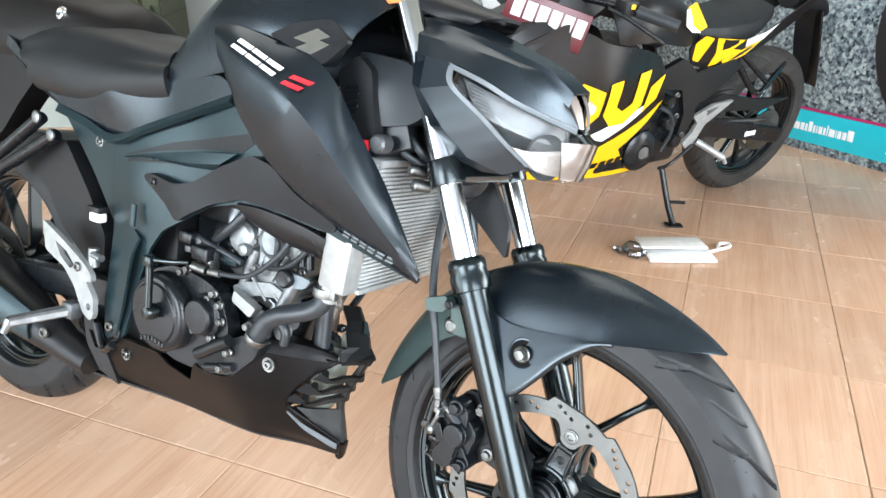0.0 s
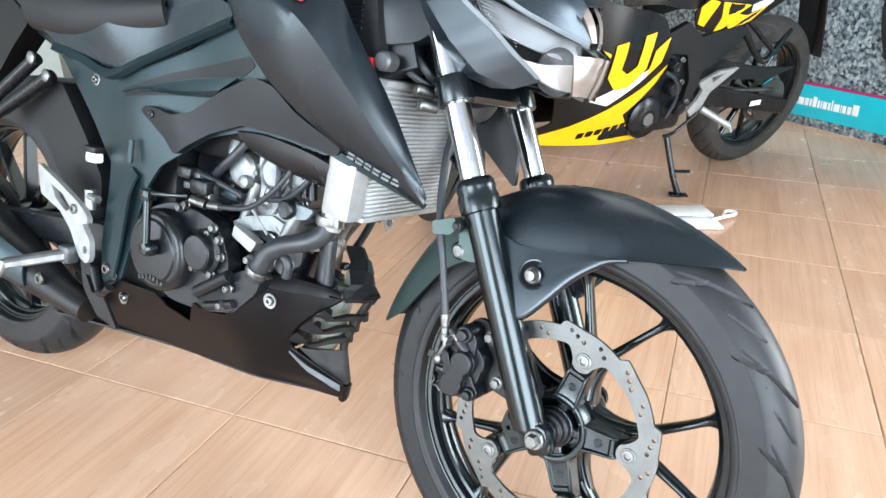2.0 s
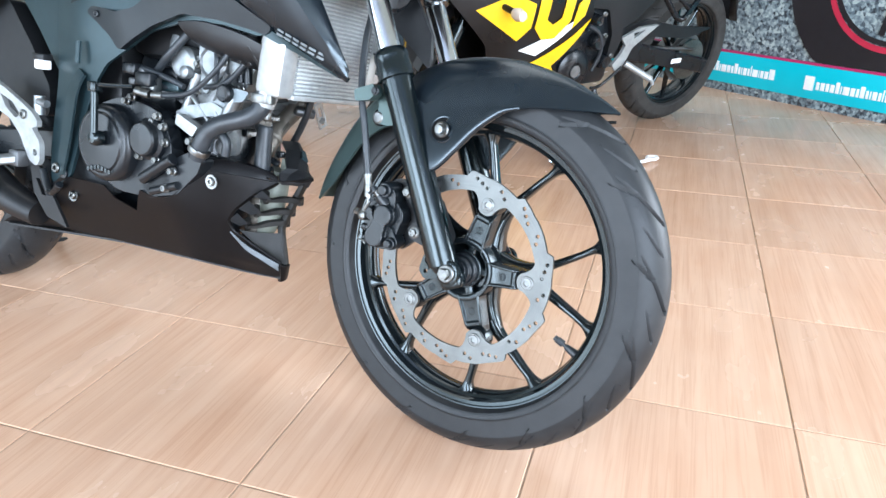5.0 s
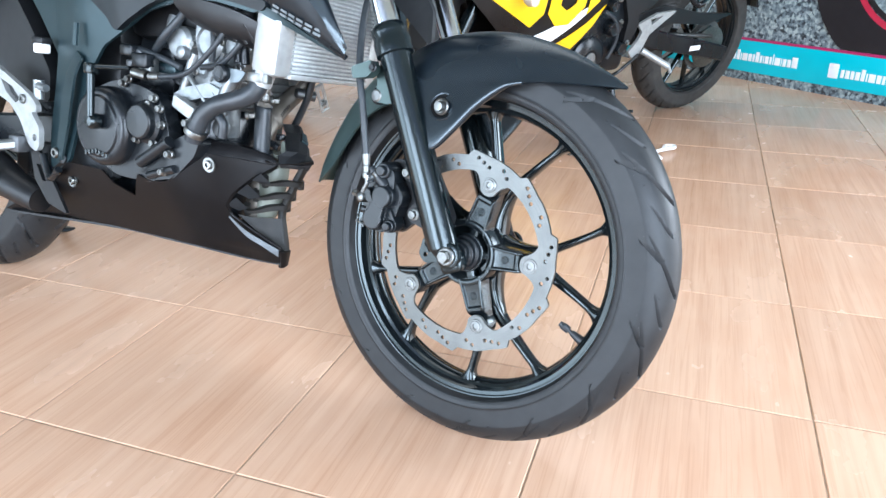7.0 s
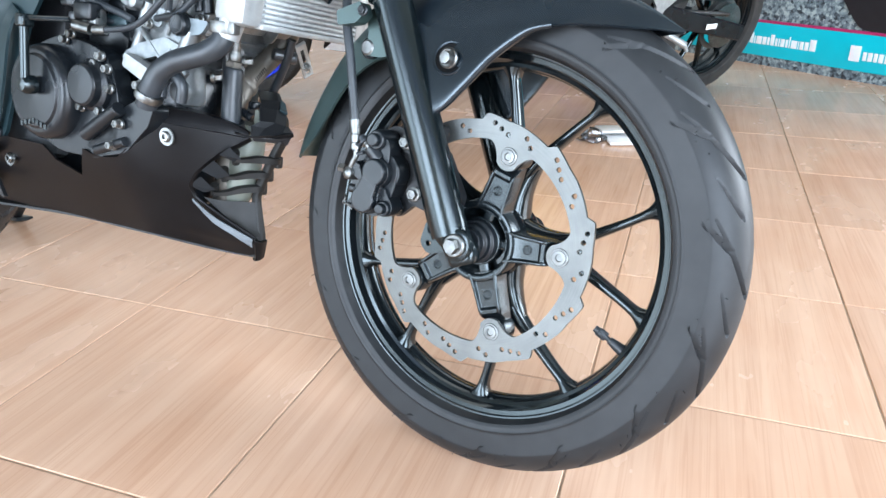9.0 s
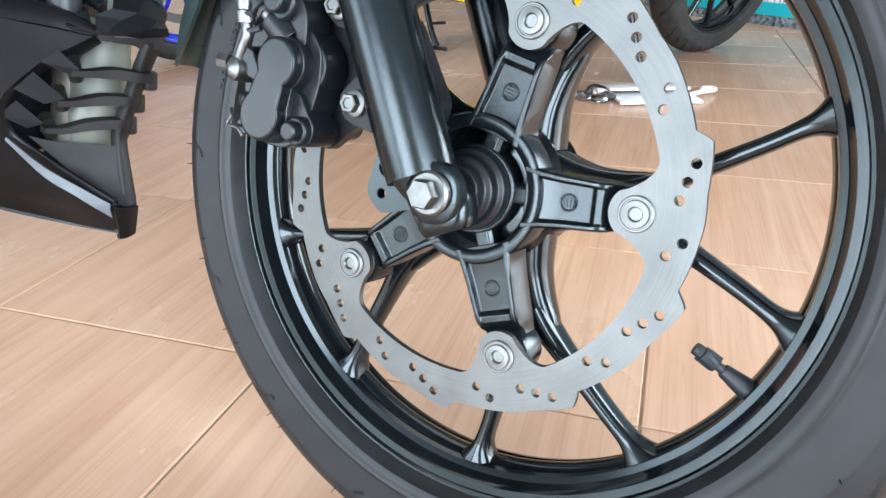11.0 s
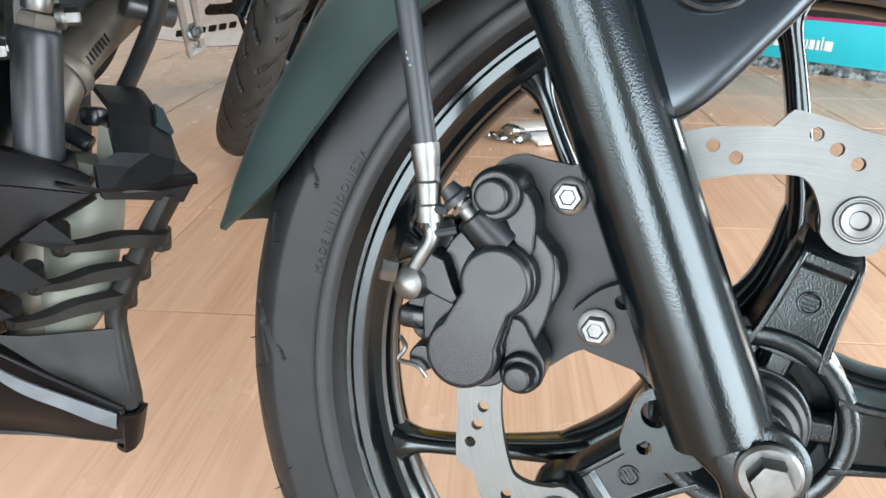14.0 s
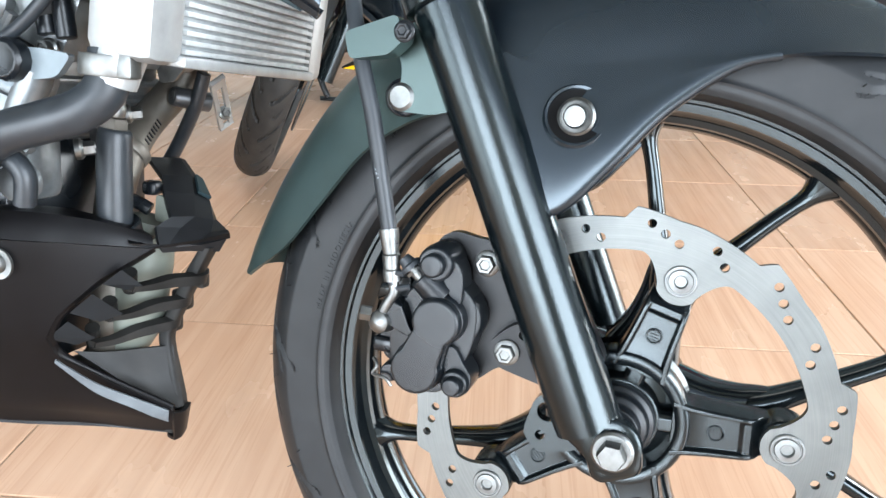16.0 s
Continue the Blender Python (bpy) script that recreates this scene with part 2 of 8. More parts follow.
    nt.links.new(grainy.outputs[2], hsv.inputs["Color"])
    nt.links.new(hsv.outputs[0], b.inputs["Base Color"])
    rr = nt.nodes.new("ShaderNodeMapRange")
    rr.inputs[1].default_value, rr.inputs[2].default_value, rr.inputs[3].default_value, rr.inputs[4].default_value = 0.3, 0.7, 0.22, 0.29
    nt.links.new(blot.outputs[0], rr.inputs[0])
    nt.links.new(rr.outputs[0], b.inputs["Roughness"])
    bp = nt.nodes.new("ShaderNodeBump")
    bp.inputs["Strength"].default_value, bp.inputs["Distance"].default_value = 0.12, 0.001
    nt.links.new(n1.outputs[0], bp.inputs["Height"])
    nt.links.new(bp.outputs[0], b.inputs["Normal"])
    return m


def granite_material():
    m = bpy.data.materials.new("speckled_granite")
    m.use_nodes = True
    nt, b = m.node_tree, m.node_tree.nodes["Principled BSDF"]
    tc = nt.nodes.new("ShaderNodeTexCoord")
    v = nt.nodes.new("ShaderNodeTexVoronoi")
    v.inputs["Scale"].default_value = 62
    n = nt.nodes.new("ShaderNodeTexNoise")
    n.inputs["Scale"].default_value, n.inputs["Detail"].default_value = 55, 5
    nt.links.new(tc.outputs["Object"], v.inputs["Vector"])
    nt.links.new(tc.outputs["Object"], n.inputs["Vector"])
    bw = nt.nodes.new("ShaderNodeSeparateColor")
    nt.links.new(v.outputs["Color"], bw.inputs[0])
    mx = nt.nodes.new("ShaderNodeMath")
    mx.operation = 'MULTIPLY_ADD'
    mx.inputs[1].default_value = 0.45
    nt.links.new(bw.outputs[0], mx.inputs[0])
    nt.links.new(n.outputs[0], mx.inputs[2])
    r = nt.nodes.new("ShaderNodeValToRGB")
    r.color_ramp.interpolation = 'LINEAR'
    for k, (p, c) in enumerate([(0.46, (0.015, 0.02, 0.026)), (0.62, (0.095, 0.125, 0.145)), (0.80, (0.20, 0.25, 0.265)), (0.97, (0.36, 0.42, 0.41))]):
        e = r.color_ramp.elements[k] if k < 2 else r.color_ramp.elements.new(p)
        e.position, e.color = p, (*c, 1)
    nt.links.new(mx.outputs[0], r.inputs[0])
    nt.links.new(r.outputs[0], b.inputs["Base Color"])
    b.inputs["Roughness"].default_value = 0.3
    return m


def brushed_material():
    """Steel ground in circles round the axle: fine rings, dull wear and faint scratches."""
    m = bpy.data.materials.new("brushed_disc_steel")
    m.use_nodes = True
    nt, b = m.node_tree, m.node_tree.nodes["Principled BSDF"]
    tc, sep, sq = nt.nodes.new("ShaderNodeTexCoord"), nt.nodes.new("ShaderNodeSeparateXYZ"), nt.nodes.new("ShaderNodeCombineXYZ")
    nt.links.new(tc.outputs["Object"], sep.inputs[0])
    nt.links.new(sep.outputs[0], sq.inputs[0])
    nt.links.new(sep.outputs[2], sq.inputs[1])
    ln = nt.nodes.new("ShaderNodeVectorMath")
    ln.operation = 'LENGTH'
    nt.links.new(sq.outputs[0], ln.inputs[0])
    ang = nt.nodes.new("ShaderNodeMath")
    ang.operation = 'ARCTAN2'
    nt.links.new(sep.outputs[2], ang.inputs[0])
    nt.links.new(sep.outputs[0], ang.inputs[1])
    pol, sc = nt.nodes.new("ShaderNodeCombineXYZ"), nt.nodes.new("ShaderNodeVectorMath")
    sc.operation = 'MULTIPLY'
    sc.inputs[1].default_value = (1500, 2.2, 1)
    nt.links.new(ln.outputs["Value"], pol.inputs[0])
    nt.links.new(ang.outputs[0], pol.inputs[1])
    nt.links.new(pol.outputs[0], sc.inputs[0])
    fine, wide = nt.nodes.new("ShaderNodeTexNoise"), nt.nodes.new("ShaderNodeTexNoise")
    fine.inputs["Scale"].default_value, fine.inputs["Detail"].default_value = 1.0, 4
    wide.inputs["Scale"].default_value, wide.inputs["Detail"].default_value = 26, 4
    nt.links.new(sc.outputs[0], fine.inputs["Vector"])
    nt.links.new(tc.outputs["Object"], wide.inputs["Vector"])
    add = nt.nodes.new("ShaderNodeMath")
    add.operation = 'MULTIPLY_ADD'
    add.inputs[1].default_value = 0.55
    nt.links.new(fine.outputs[0], add.inputs[0])
    nt.links.new(wide.outputs[0], add.inputs[2])
    rp = nt.nodes.new("ShaderNodeValToRGB")
    rp.color_ramp.elements[0].position, rp.color_ramp.elements[0].color = 0.55, (0.120, 0.125, 0.122, 1)
    rp.color_ramp.elements[1].position, rp.color_ramp.elements[1].color = 0.98, (0.176, 0.181, 0.174, 1)
    nt.links.new(add.outputs[0], rp.inputs[0])
    nt.links.new(rp.outputs[0], b.inputs["Base Color"])
    b.inputs["Metallic"].default_value, b.inputs["Roughness"].default_value = 1.0, 0.50
    b.inputs["Anisotropic"].default_value = 0.28
    tan = nt.nodes.new("ShaderNodeTangent")
    tan.direction_type, tan.axis = 'RADIAL', 'Y'
    nt.links.new(tan.outputs[0], b.inputs["Tangent"])
    bp = nt.nodes.new("ShaderNodeBump")
    bp.inputs["Strength"].default_value, bp.inputs["Distance"].default_value = 0.05, 0.001
    nt.links.new(fine.outputs[0], bp.inputs["Height"])
    nt.links.new(bp.outputs[0], b.inputs["Normal"])
    return m


TILE, GRANITE, STEEL = tile_material(), granite_material(), brushed_material()


# ---- shape helpers: local places are (ahead, to the bike's right, up) ----
def V(x, w, z):
    return Vector((x, -w, z))


def mesh_of(verts, faces, sharp=35):
    me = bpy.data.meshes.new("mesh")
    me.from_pydata([tuple(v) for v in verts], [], [tuple(f) for f in faces])
    me.validate()
    bm = bmesh.new()
    bm.from_mesh(me)
    bmesh.ops.recalc_face_normals(bm, faces=bm.faces)
    bm.to_mesh(me)
    bm.free()
    me.shade_smooth()
    me.set_sharp_from_angle(angle=radians(sharp))
    return me


def join(*pieces):
    verts, faces = [], []
    for v, f in pieces:
        k = len(verts)
        verts += list(v)
        faces += [tuple(i + k for i in face) for face in f]
    return verts, faces


def moved(piece, m):
    return [m @ Vector(v) for v in piece[0]], piece[1]


def mirrored(piece):
    return [Vector((v[0], -v[1], v[2])) for v in piece[0]], [tuple(reversed(f)) for f in piece[1]]


ROUNDED = {"satin_caliper_paint", "black_cast_metal", "black_engine_paint", "matte_black_belly_paint"}


def part(name, piece, mat, parent=None, label="", m=None, sharp=35):
    """One mesh object under a thing or a part; m is its pose there."""
    ob = new(name, mesh_of(*piece, sharp=sharp) if isinstance(piece, tuple) else piece)
    if not ob.data.materials:
        ob.data.materials.append(mat)
    ob.parent = parent
    if m is not None:
        ob.matrix_basis = m
    if label:
        ob["label"] = label
    if mat.name in ROUNDED:
        edge = ob.modifiers.new("worn_edge", 'BEVEL')
        edge.width, edge.segments, edge.limit_method, edge.angle_limit, edge.harden_normals = 0.0011, 2, 'ANGLE', radians(38), True
    return ob


def smooth(points, per=6, closed=False):
    """Catmull-Rom through a few points."""
    p = [Vector(v) for v in points]
    n, out = len(p), []
    for i in range(n if closed else n - 1):
        a, b, c, d = (p[(i + k) % n] if closed else p[min(max(i + k, 0), n - 1)] for k in (-1, 0, 1, 2))
        for s in range(per):
            t = s / per
            out.append(0.5 * ((2 * b) + (c - a) * t + (2 * a - 5 * b + 4 * c - d) * t * t + (3 * b - a - 3 * c + d) * t**3))
    return out if closed else out + [p[-1]]


def tube(points, r, n=14, per=6, cap=True):
    """A round tube along a smooth line; r may be a list along the given points."""
    line = smooth(points, per) if per > 1 else [Vector(p) for p in points]
    radii = r if isinstance(r, (list, tuple)) else [r] * len(points)
    verts, faces, side = [], [], None
    for i, p in enumerate(line):
        way = (line[min(i + 1, len(line) - 1)] - line[max(i - 1, 0)]).normalized()
        if side is None:
            side = way.orthogonal().normalized()
        side = (side - way * side.dot(way)).normalized()
        up = way.cross(side)
        k = i / max(1, len(line) - 1) * (len(radii) - 1)
        a = min(int(k), len(radii) - 2) if len(radii) > 1 else 0
        rr = radii[a] + (radii[a + 1] - radii[a]) * (k - a) if len(radii) > 1 else radii[0]
        verts += [p + rr * (math.cos(2 * math.pi * j / n) * side + math.sin(2 * math.pi * j / n) * up) for j in range(n)]
    for i in range(len(line) - 1):
        faces += [(i * n + j, i * n + (j + 1) % n, (i + 1) * n + (j + 1) % n, (i + 1) * n + j) for j in range(n)]
    if cap:
        faces += [tuple(range(n - 1, -1, -1)), tuple(range((len(line) - 1) * n, len(line) * n))]
    return verts, faces


def lathe(profile, n=64, closed=False, start=0.0, cap=True):
    """Turns a profile of (radius, right) round the wheel's axle."""
    verts, faces, m = [], [], len(profile)
    for j in range(n):
        a = 2 * math.pi * j / n + start
        verts += [V(r * math.cos(a), w, r * math.sin(a)) for r, w in profile]
    for j in range(n):
        k = (j + 1) % n
        for i in range(m if closed else m - 1):
            i2 = (i + 1) % m
            faces.append((j * m + i, j * m + i2, k * m + i2, k * m + i))
    if not closed and cap:
        if profile[0][0] > 1e-6:
            faces.append(tuple(j * m for j in range(n)))
        if profile[-1][0] > 1e-6:
            faces.append(tuple(j * m + m - 1 for j in range(n)))
    return verts, faces


def axis_pose(place, way):
    """Moves a turned piece so that its right side looks along way from place."""
    turn = (Vector((0, -1, 0)).rotation_difference(Vector(way).normalized())).to_matrix().to_4x4()
    return Matrix.Translation(place) @ turn


def spun(profile, place, way, n=24, cap=True):
    return moved(lathe(profile, n, cap=cap), axis_pose(place, way))


def bolt(place, way, r=0.007, h=0.006, washer=1.35):
    """A hexagon bolt head on its flange, with a shallow dished top."""
    flange = spun([(r * washer, 0), (r * washer, h * 0.28), (r * 1.05, h * 0.42)], place, way, 20)
    head = spun([(r, h * 0.3), (r, h * 0.92), (r * 0.88, h), (r * 0.6, h), (r * 0.5, h * 0.9)], place, way, 6)
    return join(flange, head)


def socket(place, way, r=0.007, h=0.005):
    """A round-headed screw with a hexagon socket."""
    return spun([(r, 0), (r, h * 0.6), (r * 0.8, h), (r * 0.45, h), (r * 0.42, h * 0.3)], place, way, 18)


def fillet(points, r, n=4):
    """Rounds the corners of an outline."""
    out, m = [], len(points)
    for i, p in enumerate(points):
        p = Vector(p)
        a, b = Vector(points[i - 1]), Vector(points[(i + 1) % m])
        da, db = a - p, b - p
        k = min(r, da.length * 0.45, db.length * 0.45)
        s, e = p + da.normalized() * k, p + db.normalized() * k
        out += [(1 - t) ** 2 * s + 2 * t * (1 - t) * p + t * t * e for t in (j / n for j in range(n + 1))]
    return out


def field(samples):
    """A smooth height over the side view from a few (ahead, up, right) samples."""
    s = np.array(samples, float)
    d = np.hypot(s[:, None, 0] - s[None, :, 0], s[:, None, 1] - s[None, :, 1])
    k = np.where(d > 0, d**2 * np.log(d + 1e-9), 0) + 1e-4 * np.eye(len(s))
    q = np.c_[np.ones(len(s)), s[:, :2]]
    a = np.block([[k, q], [q.T, np.zeros((3, 3))]])
    c = np.linalg.solve(a, np.r_[s[:, 2], 0, 0, 0])

    def at(x, z):
        d = np.hypot(s[:, 0] - x, s[:, 1] - z)
        return float(np.where(d > 0, d**2 * np.log(d + 1e-9), 0) @ c[:-3] + c[-3] + c[-2] * x + c[-1] * z)
    return at


def panel(outline, at, thick=0.003, step=0.012, round_=0.006, holes=()):
    """A curved sheet: an outline in side view whose sideways place is at(ahead, up), with thickness and holes."""
    bm = bmesh.new()
    edges = []
    for loop in (fillet(outline, round_) if round_ else outline, *holes):
        vs = [bm.verts.new((p[0], 0, p[1])) for p in loop]
        edges += [bm.edges.new((vs[i], vs[(i + 1) % len(vs)])) for i in range(len(vs))]
    bmesh.ops.triangle_fill(bm, use_beauty=True, use_dissolve=False, edges=edges)
    if not holes:
        bmesh.ops.dissolve_limit(bm, angle_limit=0.01, verts=bm.verts, edges=bm.edges)
    xs, zs = [v.co.x for v in bm.verts], [v.co.z for v in bm.verts]
    if step:
        for axis, lo, hi in ((0, min(xs), max(xs)), (2, min(zs), max(zs))):
            for k in range(1, int((hi - lo) / step) + 1):
                co, no = [0, 0, 0], [0, 0, 0]
                co[axis], no[axis] = lo + k * step, 1
                bmesh.ops.bisect_plane(bm, geom=bm.verts[:] + bm.edges[:] + bm.faces[:], plane_co=co, plane_no=no)
    bmesh.ops.recalc_face_normals(bm, faces=bm.faces)
    front = [V(v.co.x, at(v.co.x, v.co.z), v.co.z) for v in bm.verts]
    bm.verts.index_update()
    faces = [[v.index for v in f.verts] for f in bm.faces]
    rim = [(e.verts[0].index, e.verts[1].index) for e in bm.edges if len(e.link_faces) == 1]
    bm.free()
    n = len(front)
    verts = front + [v + Vector((0, thick, 0)) for v in front]
    return verts, faces + [[i + n for i in reversed(f)] for f in faces] + [(a, b, b + n, a + n) for a, b in rim]


def plate(outline, w0, w1, round_=0.004, holes=()):
    """A flat plate from w0 to w1, with a small bevel on its outer rim."""
    return panel(outline, lambda x, z: w1, w1 - w0, 0, round_, holes)


def ring_hole(x, z, r, n=14):
    return [(x + r * math.cos(2 * math.pi * k / n), z + r * math.sin(2 * math.pi * k / n)) for k in range(n)]


def skin(rows, thick=0.004, along=6, across=5, bulge=0.0):
    """A lofted shell through rows of places, straight between the rows (a crease at each) and smooth along them, bulged a little between the rows."""
    lines = [smooth([V(*p) for p in row], along) for row in rows]
    net = []
    for a, b in zip(lines, lines[1:]):
        for s in range(across):
            t = s / across
            net.append([p.lerp(q, t) for p, q in zip(a, b)])
    net.append(lines[-1])
    r, c = len(net), len(net[0])
    normal = []
    for i in range(r):
        for j in range(c):
            u = net[i][min(j + 1, c - 1)] - net[i][max(j - 1, 0)]
            v = net[min(i + 1, r - 1)][j] - net[max(i - 1, 0)][j]
            k = u.cross(v)
            normal.append(k.normalized() if k.length > 1e-9 else Vector((0, -1, 0)))
    flip = -1 if sum(k.y for k in normal) > 0 else 1
    verts = []
    for i in range(r):
        t = (i % across) / across
        for j in range(c):
            verts.append(net[i][j] + normal[i * c + j] * flip * bulge * 4 * t * (1 - t))
    back = [v - normal[i] * flip * thick for i, v in enumerate(verts)]
    n = r * c
    faces = [(i * c + j, i * c + j + 1, (i + 1) * c + j + 1, (i + 1) * c + j) for i in range(r - 1) for j in range(c - 1)]
    faces += [tuple(k + n for k in reversed(f)) for f in faces]
    rim = [i for i in range(c)] + [i * c + c - 1 for i in range(1, r)] + [(r - 1) * c + j for j in range(c - 2, -1, -1)] + [i * c for i in range(r - 2, 0, -1)]
    faces += [(a, b, b + n, a + n) for a, b in zip(rim, rim[1:] + rim[:1])]
    return verts + back, faces


def loft(rows, thick=0.003, along=6, across=5):
    """A shell that is smooth both along its rows and from row to row."""
    lines = [smooth([V(*p) for p in row], along) for row in rows]
    cols = [smooth([line[j] for line in lines], across) for j in range(len(lines[0]))]
    r, c = len(cols[0]), len(cols)
    net = [cols[j][i] for i in range(r) for j in range(c)]
    normal = []
    for i in range(r):
        for j in range(c):
            u = net[i * c + min(j + 1, c - 1)] - net[i * c + max(j - 1, 0)]
            v = net[min(i + 1, r - 1) * c + j] - net[max(i - 1, 0) * c + j]
            k = u.cross(v)
            normal.append(k.normalized() if k.length > 1e-10 else Vector((0, 0, 1)))
    flip = -1 if sum(k.z for k in normal) < 0 else 1
    n = r * c
    back = [v - k * flip * thick for v, k in zip(net, normal)]
    faces = [(i * c + j, i * c + j + 1, (i + 1) * c + j + 1, (i + 1) * c + j) for i in range(r - 1) for j in range(c - 1)]
    faces += [tuple(k + n for k in reversed(f)) for f in faces]
    rim = list(range(c)) + [i * c + c - 1 for i in range(1, r)] + [(r - 1) * c + j for j in range(c - 2, -1, -1)] + [i * c for i in range(r - 2, 0, -1)]
    faces += [(p, q, q + n, p + n) for p, q in zip(rim, rim[1:] + rim[:1])]
    return net + back, faces


def block(x0, x1, w0, w1, z0, z1, bevel=0.003, m=None):
    bm = bmesh.new()
    bmesh.ops.create_cube(bm, size=1)
    for v in bm.verts:
        v.co = V((x0 + x1) / 2 + v.co.x * (x1 - x0), (w0 + w1) / 2 - v.co.y * (w1 - w0), (z0 + z1) / 2 + v.co.z * (z1 - z0))
    bmesh.ops.bevel(bm, geom=bm.edges[:], offset=bevel, segments=2, affect='EDGES', profile=0.5)
    bm.verts.index_update()
    out = [v.co.copy() for v in bm.verts], [[v.index for v in f.verts] for f in bm.faces]
    bm.free()
    return moved(out, m) if m else out


def bar(a, b, wide, tall, side=(0, 1, 0), taper=1.0, bevel=0.002):
    """A bevelled bar from a to b."""
    a, b = Vector(a), Vector(b)
    way = (b - a).normalized()
    s = Vector(side)
    s = (s - way * s.dot(way)).normalized()
    u = way.cross(s)
    verts = []
    for p, k in ((a, 1.0), (b, taper)):
        w2, t2 = wide * k / 2, tall * k / 2
        c = min(bevel, w2 * 0.45, t2 * 0.45)
        for x, y in ((w2 - c, t2), (w2, t2 - c), (w2, c - t2), (w2 - c, -t2), (c - w2, -t2), (-w2, c - t2), (-w2, t2 - c), (c - w2, t2)):
            verts.append(p + s * x + u * y)
    return verts, [tuple(range(7, -1, -1)), tuple(range(8, 16))] + [(i, (i + 1) % 8, 8 + (i + 1) % 8, 8 + i) for i in range(8)]


def sweep(stations, n=18, per=4, power=3.0):
    """A solid through stations of (centre, half side, half depth), each a rounded box in section."""
    mid, side, deep = (smooth([st[k] for st in stations], per) for k in range(3))
    ring = []
    for j in range(n):
        a = 2 * math.pi * (j + 0.5) / n
        c, q = math.cos(a), math.sin(a)
        ring.append((math.copysign(abs(c) ** (2 / power), c), math.copysign(abs(q) ** (2 / power), q)))
    verts = [m + s_ * x + d * y for m, s_, d in zip(mid, side, deep) for x, y in ring]
    k = len(mid)
    faces = [(i * n + j, i * n + (j + 1) % n, (i + 1) * n + (j + 1) % n, (i + 1) * n + j) for i in range(k - 1) for j in range(n)]
    return verts, faces + [tuple(range(n - 1, -1, -1)), tuple(range((k - 1) * n, k * n))]


def stack(rings, cap=True):
    """A solid through outlines of equal count, each (points in side view, right)."""
    n = len(rings[0][0])
    verts = [V(x, w, z) for loop, w in rings for x, z in loop]
    faces = [(i * n + j, i * n + (j + 1) % n, (i + 1) * n + (j + 1) % n, (i + 1) * n + j) for i in range(len(rings) - 1) for j in range(n)]
    return verts, faces + ([tuple(range(n - 1, -1, -1)), tuple(range((len(rings) - 1) * n, len(rings) * n))] if cap else [])


def thing(name, m, label, category, group=""):
    ob = new(name)
    ob.matrix_world = m
    ob.empty_display_size = 0.1
    return tagged(ob, label, category, group)


def upright(x, y, z, heading, lean):
    """The pose of a bike's frame: heading in degrees, leaning to its left by lean degrees."""
    f = Vector((math.cos(radians(heading)), math.sin(radians(heading)), 0))
    right = Vector((f.y, -f.x, 0)) * math.cos(radians(lean)) + Vector((0, 0, math.sin(radians(lean))))
    up = f.cross(-right)
    m = Matrix((f, -right, up)).transposed().to_4x4()
    m.translation = (x, y, z)
    return m


# ---- the large structure ----
def build_room():
    floor = tagged(part("floor", block(-6.5, 6.5, 3.6, -7.5, -0.12, -0.0018, 0.001), GROUT), "cement bed and joints under the tiled showroom floor", "floor", kind="structure")
    wd, wn_ = Vector((0.4472, -0.8944, 0)), Vector((-0.8944, -0.4472, 0))
    base = Vector((1.75, 3.52, 0))
    m = Matrix((wd, -wn_, (0, 0, 1))).transposed().to_4x4()
    m.translation = base
    w = tagged(part("wall_east", block(-3.4, 2.2, -0.2, 0.0, -0.004, 3.0, 0.002), GRANITE, None, m=m), "grey speckled granite-look wall beside the banner", "wall", kind="structure")
    tagged(part("wall_north", block(-6.5, 1.2, -7.2, -7.0, -0.004, 3.0, 0.002), WALLPAINT), "pale grey-green painted back wall", "wall", kind="structure")
    tagged(part("wall_west", join(block(-6.5, -6.3, -0.7, -7.0, -0.004, 3.0, 0.002), block(-6.5, -6.3, 2.6, -0.698, 2.65, 3.0, 0.002)), WALLPAINT), "pale grey-green painted side wall with a doorway", "wall", kind="structure")
    tagged(part("wall_right", join(block(5.2, 5.4, 2.6, -0.4, -0.004, 3.0, 0.002), block(5.2, 5.4, -2.4, -7.2, -0.004, 3.0, 0.002)), WALLPAINT), "pale grey-green wall with a side opening", "wall", kind="structure")
    tagged(part("wall_south", block(-6.5, -4.7, 2.8, 2.6, -0.004, 3.0, 0.002), WALLPAINT), "pale grey-green front wall beside the open shop front", "wall", kind="structure")
    # unseen block, added so that glossy parts mirror a dark gap between the doorways
    tagged(part("pillar", block(-1.55, 0.25, 2.9, 2.6, -0.004, 3.0, 0.01), WALLPAINT), "unseen pale grey-green pillar added to part the light of the two doorways", "pillar", kind="structure")
    tagged(part("ceiling", block(-6.5, 6.5, 1.5, -7.2, 3.0, 3.1, 0.002), CEILPAINT), "plain dark ceiling that ends at the open shop front", "ceiling", kind="structure")
    tagged(part("ground", block(-60, 60, 60, 3.6, -0.16, -0.02, 0.001), CONCRETE), "pale concrete forecourt before the shop", "ground", kind="structure")
    return floor, m


FLOOR, WALLPOSE = build_room()


# ---- the black naked bike in the foreground ----
MF = upright(0.12965, 0.77016, 0.28151, -36.03, 14.32)
MB = upright(0.12965, 0.77016, 0.28151, -32.6, 13.3)
ROOT = MB @ Matrix.Translation((-0.65, 0, -0.288))
BIKE = thing("motorcycle", ROOT, "matte black naked sport motorcycle on its side stand", "motorcycle")
FRONT, BODY = ROOT.inverted() @ MF, ROOT.inverted() @ MB
RIGHT = Vector((0, -1, 0))


